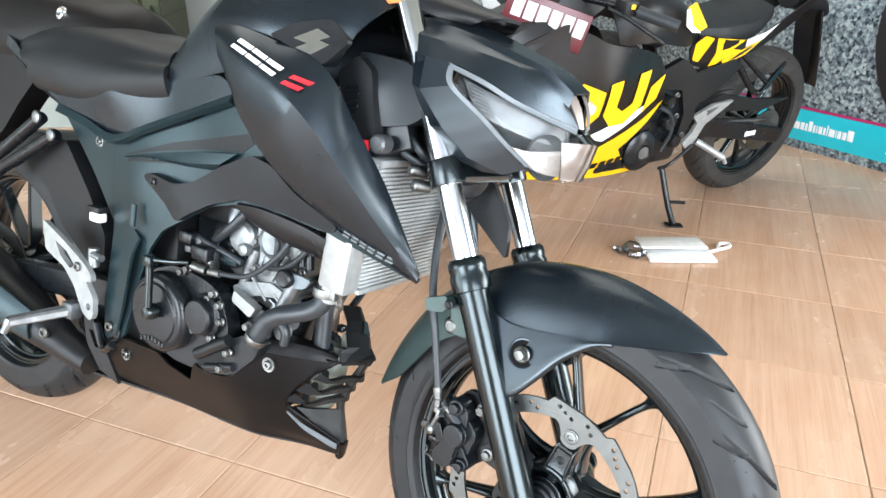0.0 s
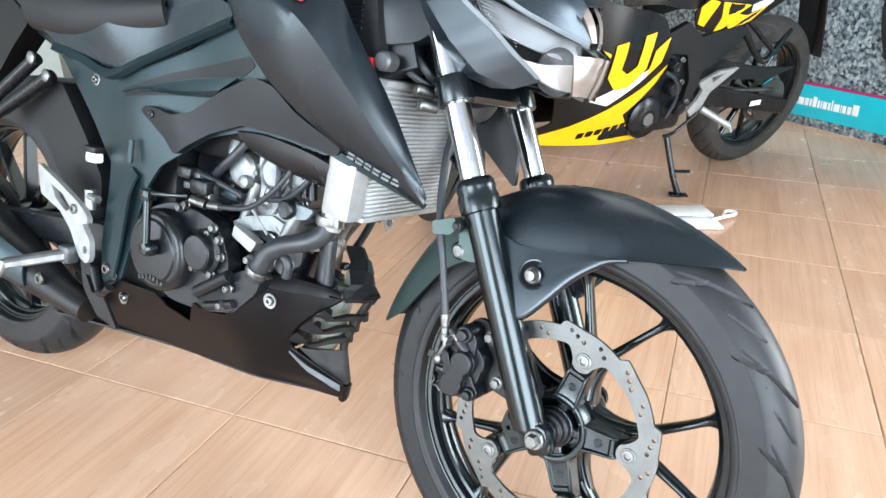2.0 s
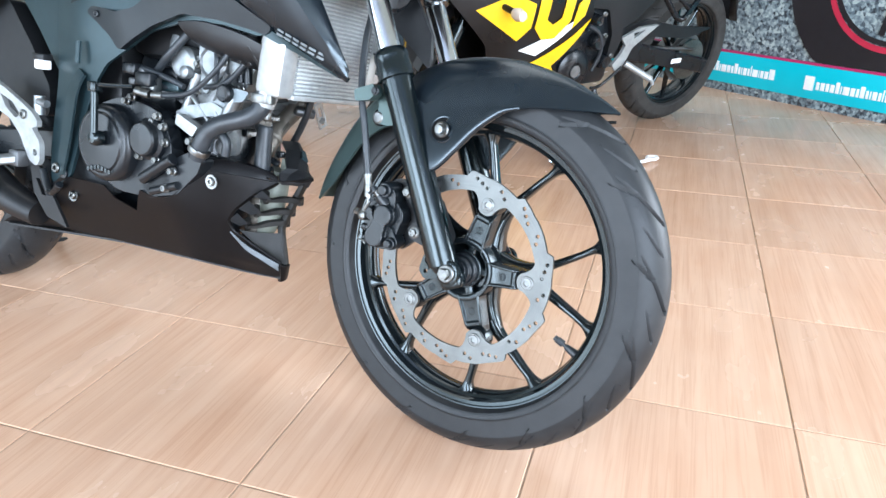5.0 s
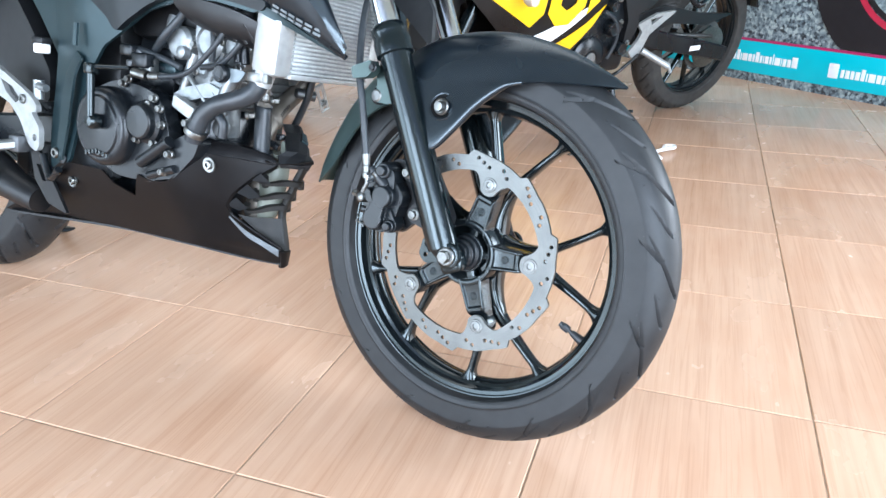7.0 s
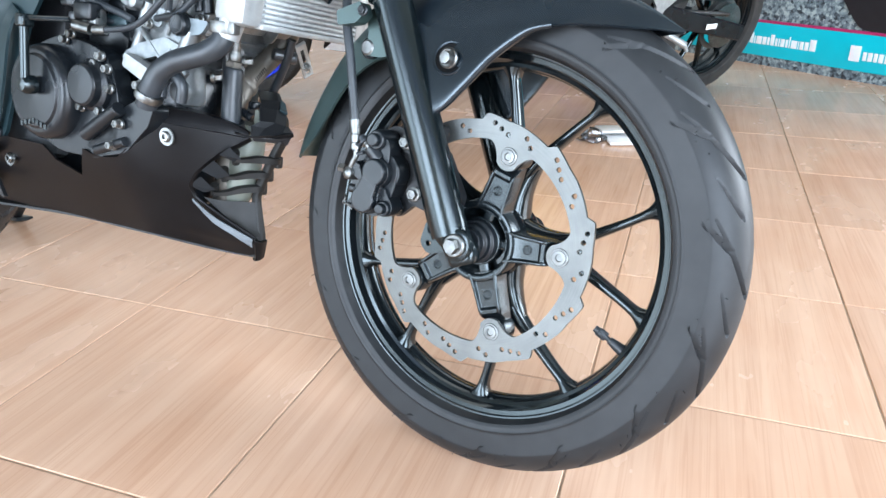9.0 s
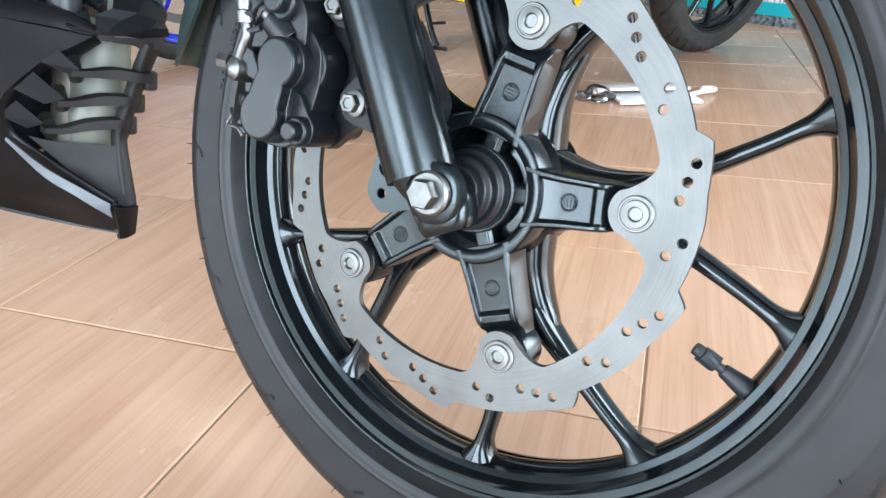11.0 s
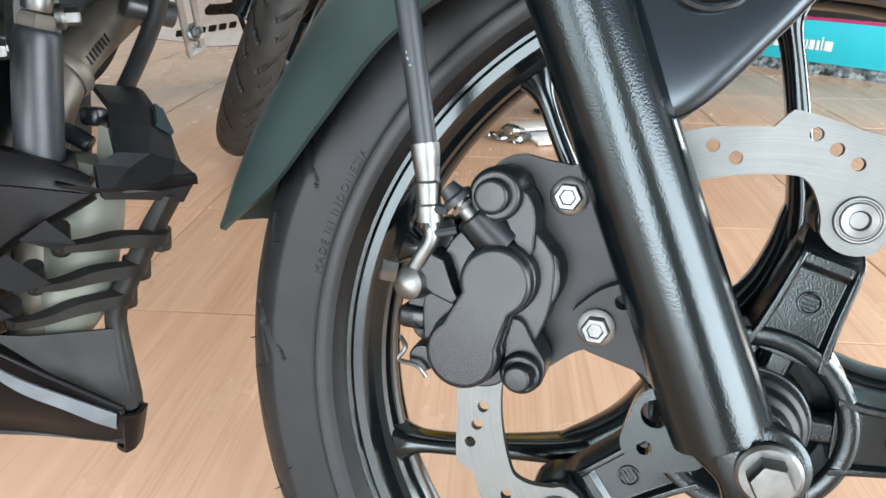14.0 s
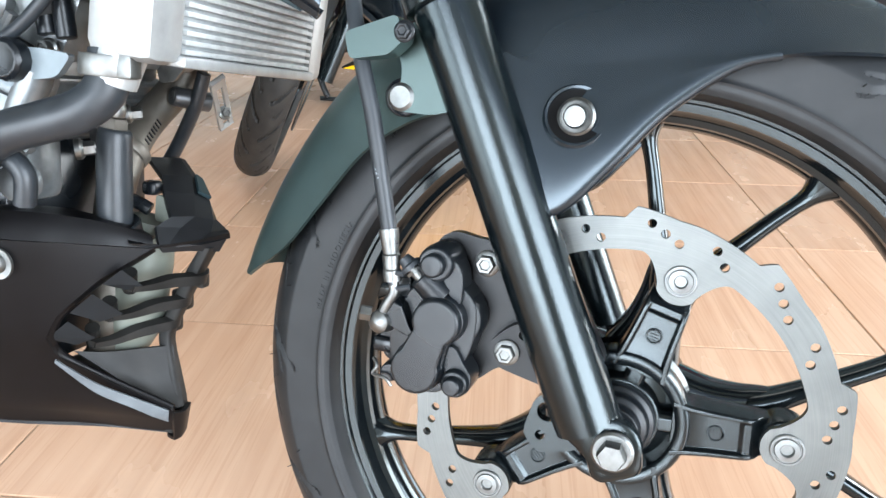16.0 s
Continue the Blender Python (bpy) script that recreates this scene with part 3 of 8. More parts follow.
def fp(name, piece, mat, label="", sharp=35):
    return part(name, piece, mat, BIKE, label, FRONT, sharp)


def bp_(name, piece, mat, label="", sharp=35):
    return part(name, piece, mat, BIKE, label, BODY, sharp)


def sub(name, piece, mat, parent, label="", sharp=35):
    return part(name, piece, mat, parent, label, None, sharp)


def tyre_mesh(radius, width, bead, n=1080, grooves=True, pitch=15):
    """A tyre of one round section, with long curved cuts sunk into its crown."""
    half, m, reach = width / 2, 140 if n > 600 else 56, radians(116)
    deep_at = (radius - bead) / (1 - math.cos(reach))
    prof = []
    for i in range(m + 1):
        s = -1 + 2 * i / m
        ang = s * reach
        w = half * math.sin(ang)
        if abs(ang) > radians(70):
            w = math.copysign(min(abs(w), half * 0.9397), ang)
        prof.append((radius - deep_at * (1 - math.cos(ang)), w, s))
    verts, faces, c = [], [], len(prof)
    cuts = ((0.05, 0.56, 0.72, 0.0, 0.0070, 0.046), (0.36, 0.68, 0.30, 0.40, 0.0055, 0.040), (0.20, 0.47, 0.40, 0.66, 0.0050, 0.034))
    for j in range(n):
        a = 2 * math.pi * j / n
        for r, w, s in prof:
            d = 0.0
            if grooves and abs(s) < 0.70:
                for sgn, off in ((1, 0.0), (-1, 0.5)):
                    q = s * sgn
                    for lo, hi, lean, shift, deep, broad in cuts:
                        if lo < q < hi:
                            t = (q - lo) / (hi - lo)
                            ph = (a * pitch / (2 * math.pi) - (off + shift + lean * t ** 1.5) + 0.5) % 1 - 0.5
                            wide = broad * math.sin(math.pi * min(1, 0.10 + t * 0.9)) ** 0.5
                            if abs(ph) < wide:
                                d = max(d, deep * min(1, (wide - abs(ph)) / 0.018))
            lift = 0.0009 * math.exp(-((r - bead - 0.009) / 0.0012) ** 2) if abs(s) > 0.8 else 0.0
            rr = r - d
            verts.append(V(rr * math.cos(a), w + (lift if w > 0 else -lift), rr * math.sin(a)))
    for j in range(n):
        k = (j + 1) % n
        faces += [(j * c + i, j * c + i + 1, k * c + i + 1, k * c + i) for i in range(c - 1)]
    edge = prof[-1][1]
    inner = [(bead, edge), (bead - 0.004, edge * 0.8), (bead - 0.004, -edge * 0.8), (bead, -edge)]
    return join((verts, faces), lathe(inner, 96, cap=False))


def curved_word(text, height, radius, start, w, thick):
    """Raised letters that run clockwise round the wheel's right wall."""
    data = bpy.data.curves.new("word", 'FONT')
    data.body, data.size, data.resolution_u = text, height * 1.4, 2
    data.space_character = 1.25
    holder = bpy.data.objects.new("word", data)
    flat = bpy.data.meshes.new_from_object(holder)
    pts, faces = [v.co.copy() for v in flat.vertices], [list(p.vertices) for p in flat.polygons]
    bpy.data.objects.remove(holder)
    bpy.data.meshes.remove(flat)
    bpy.data.curves.remove(data)

    def place(p, d):
        a, r = start - p.x / radius, radius + p.y
        return V(r * math.cos(a), w + d, r * math.sin(a))
    n = len(pts)
    used = {}
    for f in faces:
        for i in range(len(f)):
            e = (f[i], f[(i + 1) % len(f)])
            key = tuple(sorted(e))
            used[key] = None if key in used else e
    rim = [e for e in used.values() if e]
    return [place(p, thick) for p in pts] + [place(p, 0) for p in pts], faces + [(a, b, b + n, a + n) for a, b in rim]


def rim_mesh(bead, width, well):
    h = width / 2
    p = [(bead + 0.011, h), (bead + 0.009, h + 0.002), (bead + 0.004, h + 0.0015), (bead + 0.003, h - 0.002), (bead - 0.001, h - 0.003), (bead - 0.002, h - 0.006), (bead - 0.007, h - 0.007), (bead - 0.008, h - 0.010),
         (well + 0.008, h - 0.012), (well + 0.006, h - 0.016), (well + 0.002, h - 0.018), (well + 0.001, h - 0.022), (well + 0.003, 0.010), (well, 0.007), (well - 0.002, 0)]
    back = [(r, -w) for r, w in reversed(p[:-1])]
    outer = [(bead + 0.009, -h + 0.004), (bead - 0.002, -h + 0.010), (bead - 0.002, h - 0.010), (bead + 0.009, h - 0.004)]
    return lathe(p + back + outer, 144, True)


def polar(r, a, w):
    return V(r * math.cos(a), w, r * math.sin(a))


def spoke(a, side, turn=17.8, end=0.2005):
    """One branch of a Y arm: a slim cast bar that flares where it meets the rim."""
    rows = []
    for r, d, half, deep in ((0.086, 4.6, 0.0085, 0.0150), (0.104, 7.0, 0.0080, 0.0140), (0.130, 11.2, 0.0063, 0.0118), (0.165, 14.9, 0.0054, 0.0104), (0.184, 16.6, 0.0057, 0.0104), (0.193, 17.3, 0.0080, 0.0118), (end, turn, 0.0135, 0.0140)):
        t = a + side * radians(d)
        way = Vector((-math.sin(t), 0, math.cos(t)))
        rows.append((polar(r, t, 0.002), way * half, RIGHT * deep))
    return sweep(rows, 18, 4, 2.8)


def spoke_root(a):
    """The broad web between the hub and the fork of a Y arm."""
    v = Vector((-math.sin(a), 0, math.cos(a)))
    return sweep([(polar(r, a, w), v * half, RIGHT * deep) for r, half, deep, w in ((0.034, 0.030, 0.024, 0.0), (0.046, 0.0255, 0.022, 0.0), (0.062, 0.0205, 0.019, 0.0), (0.080, 0.0190, 0.016, 0.0), (0.096, 0.0200, 0.013, 0.0), (0.106, 0.0195, 0.011, 0.001), (0.110, 0.0170, 0.009, 0.002))], 22, 4, 3.0)


def carrier_arm(a):
    """A disc carrier arm: a channel with raised rails whose end steps down to the disc's seat."""
    u, v = Vector((math.cos(a), 0, math.sin(a))), Vector((-math.sin(a), 0, math.cos(a)))
    rows = ((0.036, 0.0200, 0.0530, 0.0500), (0.044, 0.0182, 0.0530, 0.0500), (0.047, 0.0175, 0.0532, 0.0492), (0.060, 0.0160, 0.0532, 0.0490), (0.078, 0.0148, 0.0530, 0.0490), (0.081, 0.0146, 0.0530, 0.0515), (0.085, 0.0144, 0.0520, 0.0515), (0.089, 0.0140, 0.0490, 0.0485), (0.092, 0.0136, 0.0440, 0.0440), (0.096, 0.0134, 0.0410, 0.0410), (0.104, 0.0134, 0.0405, 0.0405))
    vs = []
    for r, half, top, low in rows:
        for s_, w in ((-1.0, 0.026), (1.0, 0.026), (1.0, top - 0.0016), (0.93, top), (0.78, top), (0.70, low), (-0.70, low), (-0.78, top), (-0.93, top), (-1.0, top - 0.0016)):
            vs.append(u * r + v * (half * s_) + RIGHT * w)
    n, k = 10, len(rows)
    fs = [tuple(range(n - 1, -1, -1)), tuple(range((k - 1) * n, k * n))] + [(i * n + j, i * n + (j + 1) % n, (i + 1) * n + (j + 1) % n, (i + 1) * n + j) for i in range(k - 1) for j in range(n)]
    return join((vs, fs), spun([(0.0165, -0.010), (0.0165, 0.013), (0.0150, 0.0155)], u * 0.106 + RIGHT * 0.036, RIGHT, 30))


def build_front_wheel():
    wheel = fp("front_wheel", rim_mesh(0.216, 0.068, 0.199), RIMPAINT, "gloss black cast ten-spoke front wheel")
    sub("tyre", tyre_mesh(0.2895, 0.094, 0.221), RUBBER, wheel, "black road tyre with curved tread cuts", 28)
    wall = 0.047 * 0.9397
    word = curved_word("MADE IN INDONESIA", 0.0047, 0.2330, radians(171.0), wall + 0.0002, 0.0005)
    sub("sidewall_lettering", word, RUBBER, wheel, "raised lettering on the tyre wall")
    hairs = []
    for k in range(64):
        a, s = 2 * math.pi * k / 64 + 0.02 * (k % 3), (1, -1, 1)[k % 3]
        lean = radians(46 + 9 * (k % 4))
        out = Vector((math.cos(a) * math.cos(lean), -s * math.sin(lean), math.sin(a) * math.cos(lean)))
        root_ = V((0.2425 + 0.0465 * math.cos(lean)) * math.cos(a), s * 0.0465 * math.sin(lean), (0.2425 + 0.0465 * math.cos(lean)) * math.sin(a))
        hairs.append(tube([root_, root_ + out * 0.0045], [0.0005, 0.0003], 5, 1))
    spew = sub("moulding_hairs", join(*hairs), RUBBER, wheel, "short rubber moulding hairs on the tyre")
    spew["kind"] = "stuff"
    hub = lathe([(0.030, 0.034), (0.046, 0.030), (0.050, 0.022), (0.048, 0.014), (0.044, 0.0), (0.048, -0.02), (0.040, -0.04), (0.022, -0.045)], 64)
    sub("hub", hub, RIMPAINT, wheel)
    for k in range(5):
        a = radians(2.75 + 72 * k)
        u, v = Vector((math.cos(a), 0, math.sin(a))), Vector((-math.sin(a), 0, math.cos(a)))
        sub("spoke_arm", spoke_root(a), RIMPAINT, wheel)
        for side in (-1, 1):
            sub("spoke", spoke(a, side), RIMPAINT, wheel)
        sub("casting_mark", spun([(0.0056, 0.0), (0.0056, 0.0012), (0.0044, 0.0012), (0.0044, 0.0)], u * 0.064 + RIGHT * 0.0489, RIGHT, 20), CAST, wheel)
        sub("arm_mark", join(*[bar(u * (0.0610 + 0.002 * q) + v * -0.0030 + RIGHT * 0.0494, u * (0.0610 + 0.002 * q) + v * 0.0030 + RIGHT * 0.0494, 0.0009, 0.0009, RIGHT) for q in range(4)]), CAST, wheel)
        sub("disc_carrier", carrier_arm(a), CAST, wheel, "black cast carrier arm with raised rails")
        sub("hub_bridge", bar(u * 0.026 + RIGHT * 0.0425, u * 0.040 + RIGHT * 0.0425, 0.012, 0.014, RIGHT, 1.0, 0.003), CAST, wheel)
    ring = lathe([(0.0480, 0.030), (0.0480, 0.0500), (0.0468, 0.0522), (0.0450, 0.0530), (0.0400, 0.0522), (0.0382, 0.0505), (0.0372, 0.030)], 80, True)
    core = lathe([(0.0290, 0.030), (0.0286, 0.0480), (0.0274, 0.0495), (0.0240, 0.0490), (0.0240, 0.030)], 64, True)
    sub("hub_ring", ring, CAST, wheel)
    sub("hub_core", core, CAST, wheel)
    sub("axle_seal", lathe([(0.026, 0.040), (0.0255, 0.056), (0.022, 0.058), (0.021, 0.064), (0.017, 0.066), (0.016, 0.074), (0.012, 0.074)], 48), ENGINE, wheel)
    root, tip = V(0.184, 0.002, -0.097), V(0.146, 0.011, -0.075)
    vm = join(tube([root, root.lerp(tip, 0.20), root.lerp(tip, 0.50), root.lerp(tip, 0.60)], [0.0078, 0.0070, 0.0050, 0.0042], 18, 3),
              tube([root.lerp(tip, 0.58), root.lerp(tip, 0.72)], 0.0030, 12, 1),
              tube([root.lerp(tip, 0.70), root.lerp(tip, 0.73), root.lerp(tip, 0.93), root.lerp(tip, 0.95), root.lerp(tip, 1.06)], [0.0050, 0.0056, 0.0054, 0.0044, 0.0040], 10, 1),
              *[bar(root.lerp(tip, 0.74) + d, root.lerp(tip, 0.92) + d, 0.0016, 0.0016, RIGHT) for d in (Vector((0.003, -0.0042, 0)), Vector((-0.0026, -0.0042, 0.0024)), Vector((0.004, 0, 0.0036)), Vector((-0.0042, -0.001, -0.003)))])
    sub("valve", vm, HOSE, wheel, "black rubber valve with cap")
    return wheel


def build_disc():
    def rim(d):
        d %= 36
        for a, b, p, q in ((0, 6, 0.1420, 0.1420), (6, 10, 0.1420, 0.1435), (10, 16, 0.1435, 0.1463), (16, 17.2, 0.1463, 0.1465), (17.2, 20, 0.1465, 0.1390), (20, 36, 0.1390, 0.1420)):
            if a <= d <= b:
                return p + (q - p) * (d - a) / (b - a)

    def bore(d):
        d = abs((d + 36) % 72 - 36)
        y = 0.106 * math.sin(radians(d))
        if d < 7.5:
            return 0.106 * math.cos(radians(d)) - math.sqrt(max(0.0, 0.0158**2 - y**2))
        return 0.1005 + 0.0180 * (1 - (1 - min(1, (d - 7.5) / 7.5)) ** 2)

    def at(r, d):
        return (r * math.cos(radians(d + 2.75)), r * math.sin(radians(d + 2.75)))
    sectors = []
    for k in range(10):
        lo = 36 * k - 16 + 36
        ring = [at(rim(lo + j), lo + j) for j in range(37)] + [at(bore(lo + j / 2), lo + j / 2) for j in range(72, -1, -1)]
        spots = [at(r, lo + 16 + d) for d, r in ((12.9, 0.137), (8.9, 0.132), (4.6, 0.128), (-5.3, 0.133), (-9.3, 0.1262))]
        sectors.append(panel(ring, lambda x, z: 0.0565, 0.0045, 0, 0.0, [ring_hole(x, z, 0.0030, 12) for x, z in spots]))
    index, verts, faces = {}, [], []
    for v, f in sectors:
        n = len(v) // 2
        ids = []
        for p in v[:n]:
            key = (round(p.x, 5), round(p.z, 5))
            if key not in index:
                index[key] = len(verts)
                verts.append(p)
            ids.append(index[key])
        faces += [tuple(ids[i] for i in q) for q in f if max(q) < n]
    used = {}
    for q in faces:
        for i in range(len(q)):
            e = tuple(sorted((q[i], q[(i + 1) % len(q)])))
            used[e] = used.get(e, 0) + 1
    n = len(verts)
    back = [p + Vector((0, 0.0045, 0)) for p in verts]
    bm_disc = (verts + back, faces + [tuple(i + n for i in reversed(q)) for q in faces] + [(a, c, c + n, a + n) for (a, c), k in used.items() if k == 1])
    disc = fp("brake_disc", bm_disc, STEEL, "brushed steel petal brake disc with drilled holes", 30)
    for k in range(5):
        a = radians(2.75 + 72 * k)
        c = Vector((0.106 * math.cos(a), 0, 0.106 * math.sin(a)))
        sub("disc_bolt", spun([(0.0104, 0), (0.0104, 0.0010), (0.0098, 0.0016), (0.0090, 0.0016), (0.0086, 0.0009), (0.0080, 0.0009), (0.0074, 0.0022), (0.0044, 0.0026), (0.0040, 0.0022), (0.0036, 0.0004)], c + RIGHT * 0.0567, RIGHT, 30), BOLTGREY, disc, "button-head disc bolt")
    return disc


RAKE = Vector((-0.4226, 0, 0.9063))


def fork_point(d, w):
    return V(-0.012, w, 0.0) + RAKE * d


def build_fork():
    for w in (0.086, -0.086):
        s = 1 if w > 0 else -1
        lower = tube([fork_point(0.0215, w), fork_point(0.0222, w), fork_point(0.0250, w), fork_point(0.25, w), fork_point(0.30, w)], [0.0150, 0.0205, 0.0222, 0.0222, 0.0228], 44, 3)
        leg = fp("fork_leg", lower, GLOSS, "gloss black fork lower leg")
        # axle lug
        across = Vector((0.9063, 0, 0.4226))
        rows = [(fork_point(0.032, w), 0.0200, 0.0170), (fork_point(0.020, w), 0.0198, 0.0168), (fork_point(0.006, w) + V(0.004, 0, 0), 0.0190, 0.0135), (V(0.0015, w - s * 0.002, -0.006), 0.0184, 0.0125), (V(0.0055, w - s * 0.002, -0.0180), 0.0172, 0.0120), (V(0.0075, w - s * 0.002, -0.0225), 0.0140, 0.0095)]
        lug = join(sweep([(c, across * a_, RIGHT * b_) for c, a_, b_ in rows], 32, 4, 3.6), spun([(0.0180, -0.004), (0.0180, 0.0045), (0.0158, 0.0058)], V(0.001, w + s * 0.009, 0.0005), RIGHT * s, 36))
        sub("axle_lug", lug, GLOSS, leg, "", 45)
        if s > 0:
            sub("axle_bolt", join(spun([(0.0130, 0), (0.0130, 0.003), (0.0115, 0.0042)], V(0.002, w + 0.0172, 0.001), RIGHT, 36),
                                  spun([(0.0090, 0.003), (0.0090, 0.0110), (0.0080, 0.0125), (0.0, 0.0127)], V(0.002, w + 0.0172, 0.001), RIGHT, 6)), ZINC, leg, "zinc-plated hexagon axle bolt")
            sub("cable_bracket", plate([(-0.030, 0.030), (-0.052, 0.016), (-0.058, -0.010), (-0.046, -0.022), (-0.020, -0.014), (-0.012, 0.010)], w - 0.012, w - 0.004, 0.006,
                                       [ring_hole(-0.043, 0.008, 0.0068), ring_hole(-0.046, -0.009, 0.0034)]), GLOSS, leg)
            sub("caliper_lug", join(plate([(-0.045, 0.128), (-0.075, 0.122), (-0.098, 0.112), (-0.104, 0.098), (-0.094, 0.088), (-0.076, 0.088), (-0.060, 0.080), (-0.046, 0.086)], w - 0.018, w - 0.006, 0.007),
                                    plate([(-0.040, 0.100), (-0.062, 0.066), (-0.075, 0.060), (-0.088, 0.046), (-0.082, 0.032), (-0.066, 0.028), (-0.020, 0.018), (-0.010, 0.050)], w - 0.018, w - 0.006, 0.006, [ring_hole(-0.064, 0.056, 0.0036)])), PLASTIC, leg)
        sub("dust_seal", spun([(0.0222, -0.002), (0.0268, 0.0), (0.0272, 0.018), (0.0250, 0.024), (0.0262, 0.030), (0.0255, 0.038), (0.0215, 0.043), (0.018, 0.043)], fork_point(0.288, w), RAKE, 40), GLOSS, leg)
        sub("stanchion", tube([fork_point(0.32, w), fork_point(0.72, w)], 0.0172, 36, 1), CHROME, leg, "polished chrome fork tube")
        clamp = join(spun([(0.0235, 0), (0.0245, 0.004), (0.0245, 0.032), (0.0235, 0.036)], fork_point(0.430, w), RAKE, 36))
        sub("fork_clamp", clamp, CAST, leg)
        if s > 0:
            for x, z in ((-0.243, 0.4015), (-0.2345, 0.3825)):
                sub("pinch_bolt", spun([(0.0080, -0.016), (0.0084, 0), (0.0084, 0.008), (0.006, 0.010)], V(x, 0.098, z), Vector((-0.45, -0.85, 0.1)), 22), ZINC, leg)
    yoke = bar(fork_point(0.448, 0.085), fork_point(0.448, -0.085), 0.034, 0.030, RAKE, 1.0, 0.008)
    fp("lower_yoke", yoke, CAST)
    fp("axle", tube([V(0, 0.075, 0), V(0, -0.1, 0)], 0.009, 20, 1), ZINC)


def build_caliper():
    c1, c2 = (-0.1172, 0.0620), (-0.1290, 0.0285)

    def eight(k, r1=0.0160, r2=0.0166):
        """Two overlapping rounds, the outline of the piston housings."""
        way = math.atan2(c1[1] - c2[1], c1[0] - c2[0])
        one = [(c1[0] + r1 * k * math.cos(way + radians(d)), c1[1] + r1 * k * math.sin(way + radians(d))) for d in range(-132, 133, 8)]
        two = [(c2[0] + r2 * k * math.cos(way + radians(d)), c2[1] + r2 * k * math.sin(way + radians(d))) for d in range(56, 305, 8)]
        return one + two
    body_ = plate([(-0.150, 0.058), (-0.142, 0.078), (-0.128, 0.088), (-0.108, 0.088), (-0.094, 0.074), (-0.094, 0.048), (-0.104, 0.022), (-0.116, 0.008), (-0.140, 0.009), (-0.151, 0.022), (-0.154, 0.044)], 0.066, 0.092, 0.010)
    cal = fp("brake_caliper", body_, CALIPER, "satin black two-piston front brake caliper", 30)
    sub("piston_housing", stack([(eight(1.10), 0.086), (eight(1.08), 0.0975), (eight(1.03), 0.1005)]), CALIPER, cal, "", 40)
    sub("piston_cap", stack([(eight(1.0), 0.0995), (eight(1.0), 0.1055), (eight(0.97), 0.1075), (eight(0.90), 0.1086)]), CALIPER, cal, "", 12)
    for cx, cz, r in ((*c1, 0.0205), (*c2, 0.0195)):
        sub("cylinder_barrel", spun([(r, 0.0), (r, 0.018), (r * 0.96, 0.021)], V(cx + 0.006, 0.070, cz), RIGHT, 40), CALIPER, cal)
    sub("outer_body", plate([(-0.160, 0.078), (-0.140, 0.100), (-0.112, 0.104), (-0.102, 0.080), (-0.104, 0.016), (-0.136, 0.010), (-0.160, 0.026)], 0.028, 0.048, 0.010), CALIPER, cal)
    sub("bridge", join(plate([(-0.160, 0.066), (-0.156, 0.082), (-0.142, 0.086), (-0.144, 0.022), (-0.158, 0.026), (-0.163, 0.044)], 0.045, 0.088, 0.005), block(-0.166, -0.150, 0.066, 0.092, 0.030, 0.041, 0.003)), CALIPER, cal)
    for x, z, r in ((-0.1225, 0.0990, 0.0125), (-0.1030, 0.0215, 0.0100)):
        sub("slide_pin", join(spun([(r, -0.034), (r, -0.010), (r * 0.94, -0.0085), (r * 0.94, -0.004), (r * 0.84, -0.002), (r * 0.74, -0.002)], V(x, 0.104, z), RIGHT, 34),
                              spun([(r * 0.62, -0.003), (r * 0.62, 0.0035), (r * 0.54, 0.0050), (0, 0.0052)], V(x, 0.104, z), RIGHT, 20)), CALIPER, cal)
    sub("pin_arm", plate([(-0.131, 0.096), (-0.118, 0.090), (-0.113, 0.078), (-0.104, 0.072), (-0.104, 0.092), (-0.110, 0.104)], 0.074, 0.0965, 0.006), CALIPER, cal, "", 30)
    sub("pin_arm", plate([(-0.115, 0.044), (-0.106, 0.046), (-0.100, 0.036), (-0.092, 0.026), (-0.094, 0.014), (-0.106, 0.011), (-0.113, 0.022)], 0.074, 0.0965, 0.006), CALIPER, cal, "", 30)
    mount = panel([(-0.136, 0.098), (-0.130, 0.112), (-0.120, 0.117), (-0.104, 0.114), (-0.086, 0.113), (-0.076, 0.104), (-0.074, 0.090), (-0.079, 0.086), (-0.070, 0.075), (-0.062, 0.056), (-0.062, 0.032), (-0.082, 0.027), (-0.094, 0.016), (-0.104, 0.008), (-0.116, 0.030), (-0.112, 0.070)], lambda x, z: 0.068, 0.009, 0, 0.006, [ring_hole(-0.1050, 0.0800, 0.0020)])
    sub("caliper_bracket", mount, PLASTIC, cal, "flat black mounting bracket", 30)
    sub("bracket_rivet", spun([(0.0032, 0.0), (0.0032, 0.0012), (0.0021, 0.0012), (0.0021, -0.002)], V(-0.105, 0.068, 0.080), RIGHT, 16), ZINC, cal)
    sub("pad_spring", plate([(-0.0795, 0.0860), (-0.0765, 0.0870), (-0.0685, 0.0760), (-0.0705, 0.0745)], 0.060, 0.0655, 0.001), ZINC, cal)
    for x, z in ((-0.0930, 0.1005), (-0.0740, 0.0430)):
        sub("caliper_bolt", join(bolt(V(x, 0.080, z), RIGHT, 0.0064, 0.0085, 1.36)), ZINC, cal, "zinc flange bolt")
    # bleed nipple with its rubber cap
    n0, n1 = V(-0.132, 0.098, 0.088), V(-0.1445, 0.1005, 0.1005)
    sub("bleed_nipple", join(tube([n0, n0.lerp(n1, 0.5)], 0.0042, 12, 1), tube([n0.lerp(n1, 0.3), n0.lerp(n1, 0.42)], 0.0062, 6, 1)), ZINC, cal)
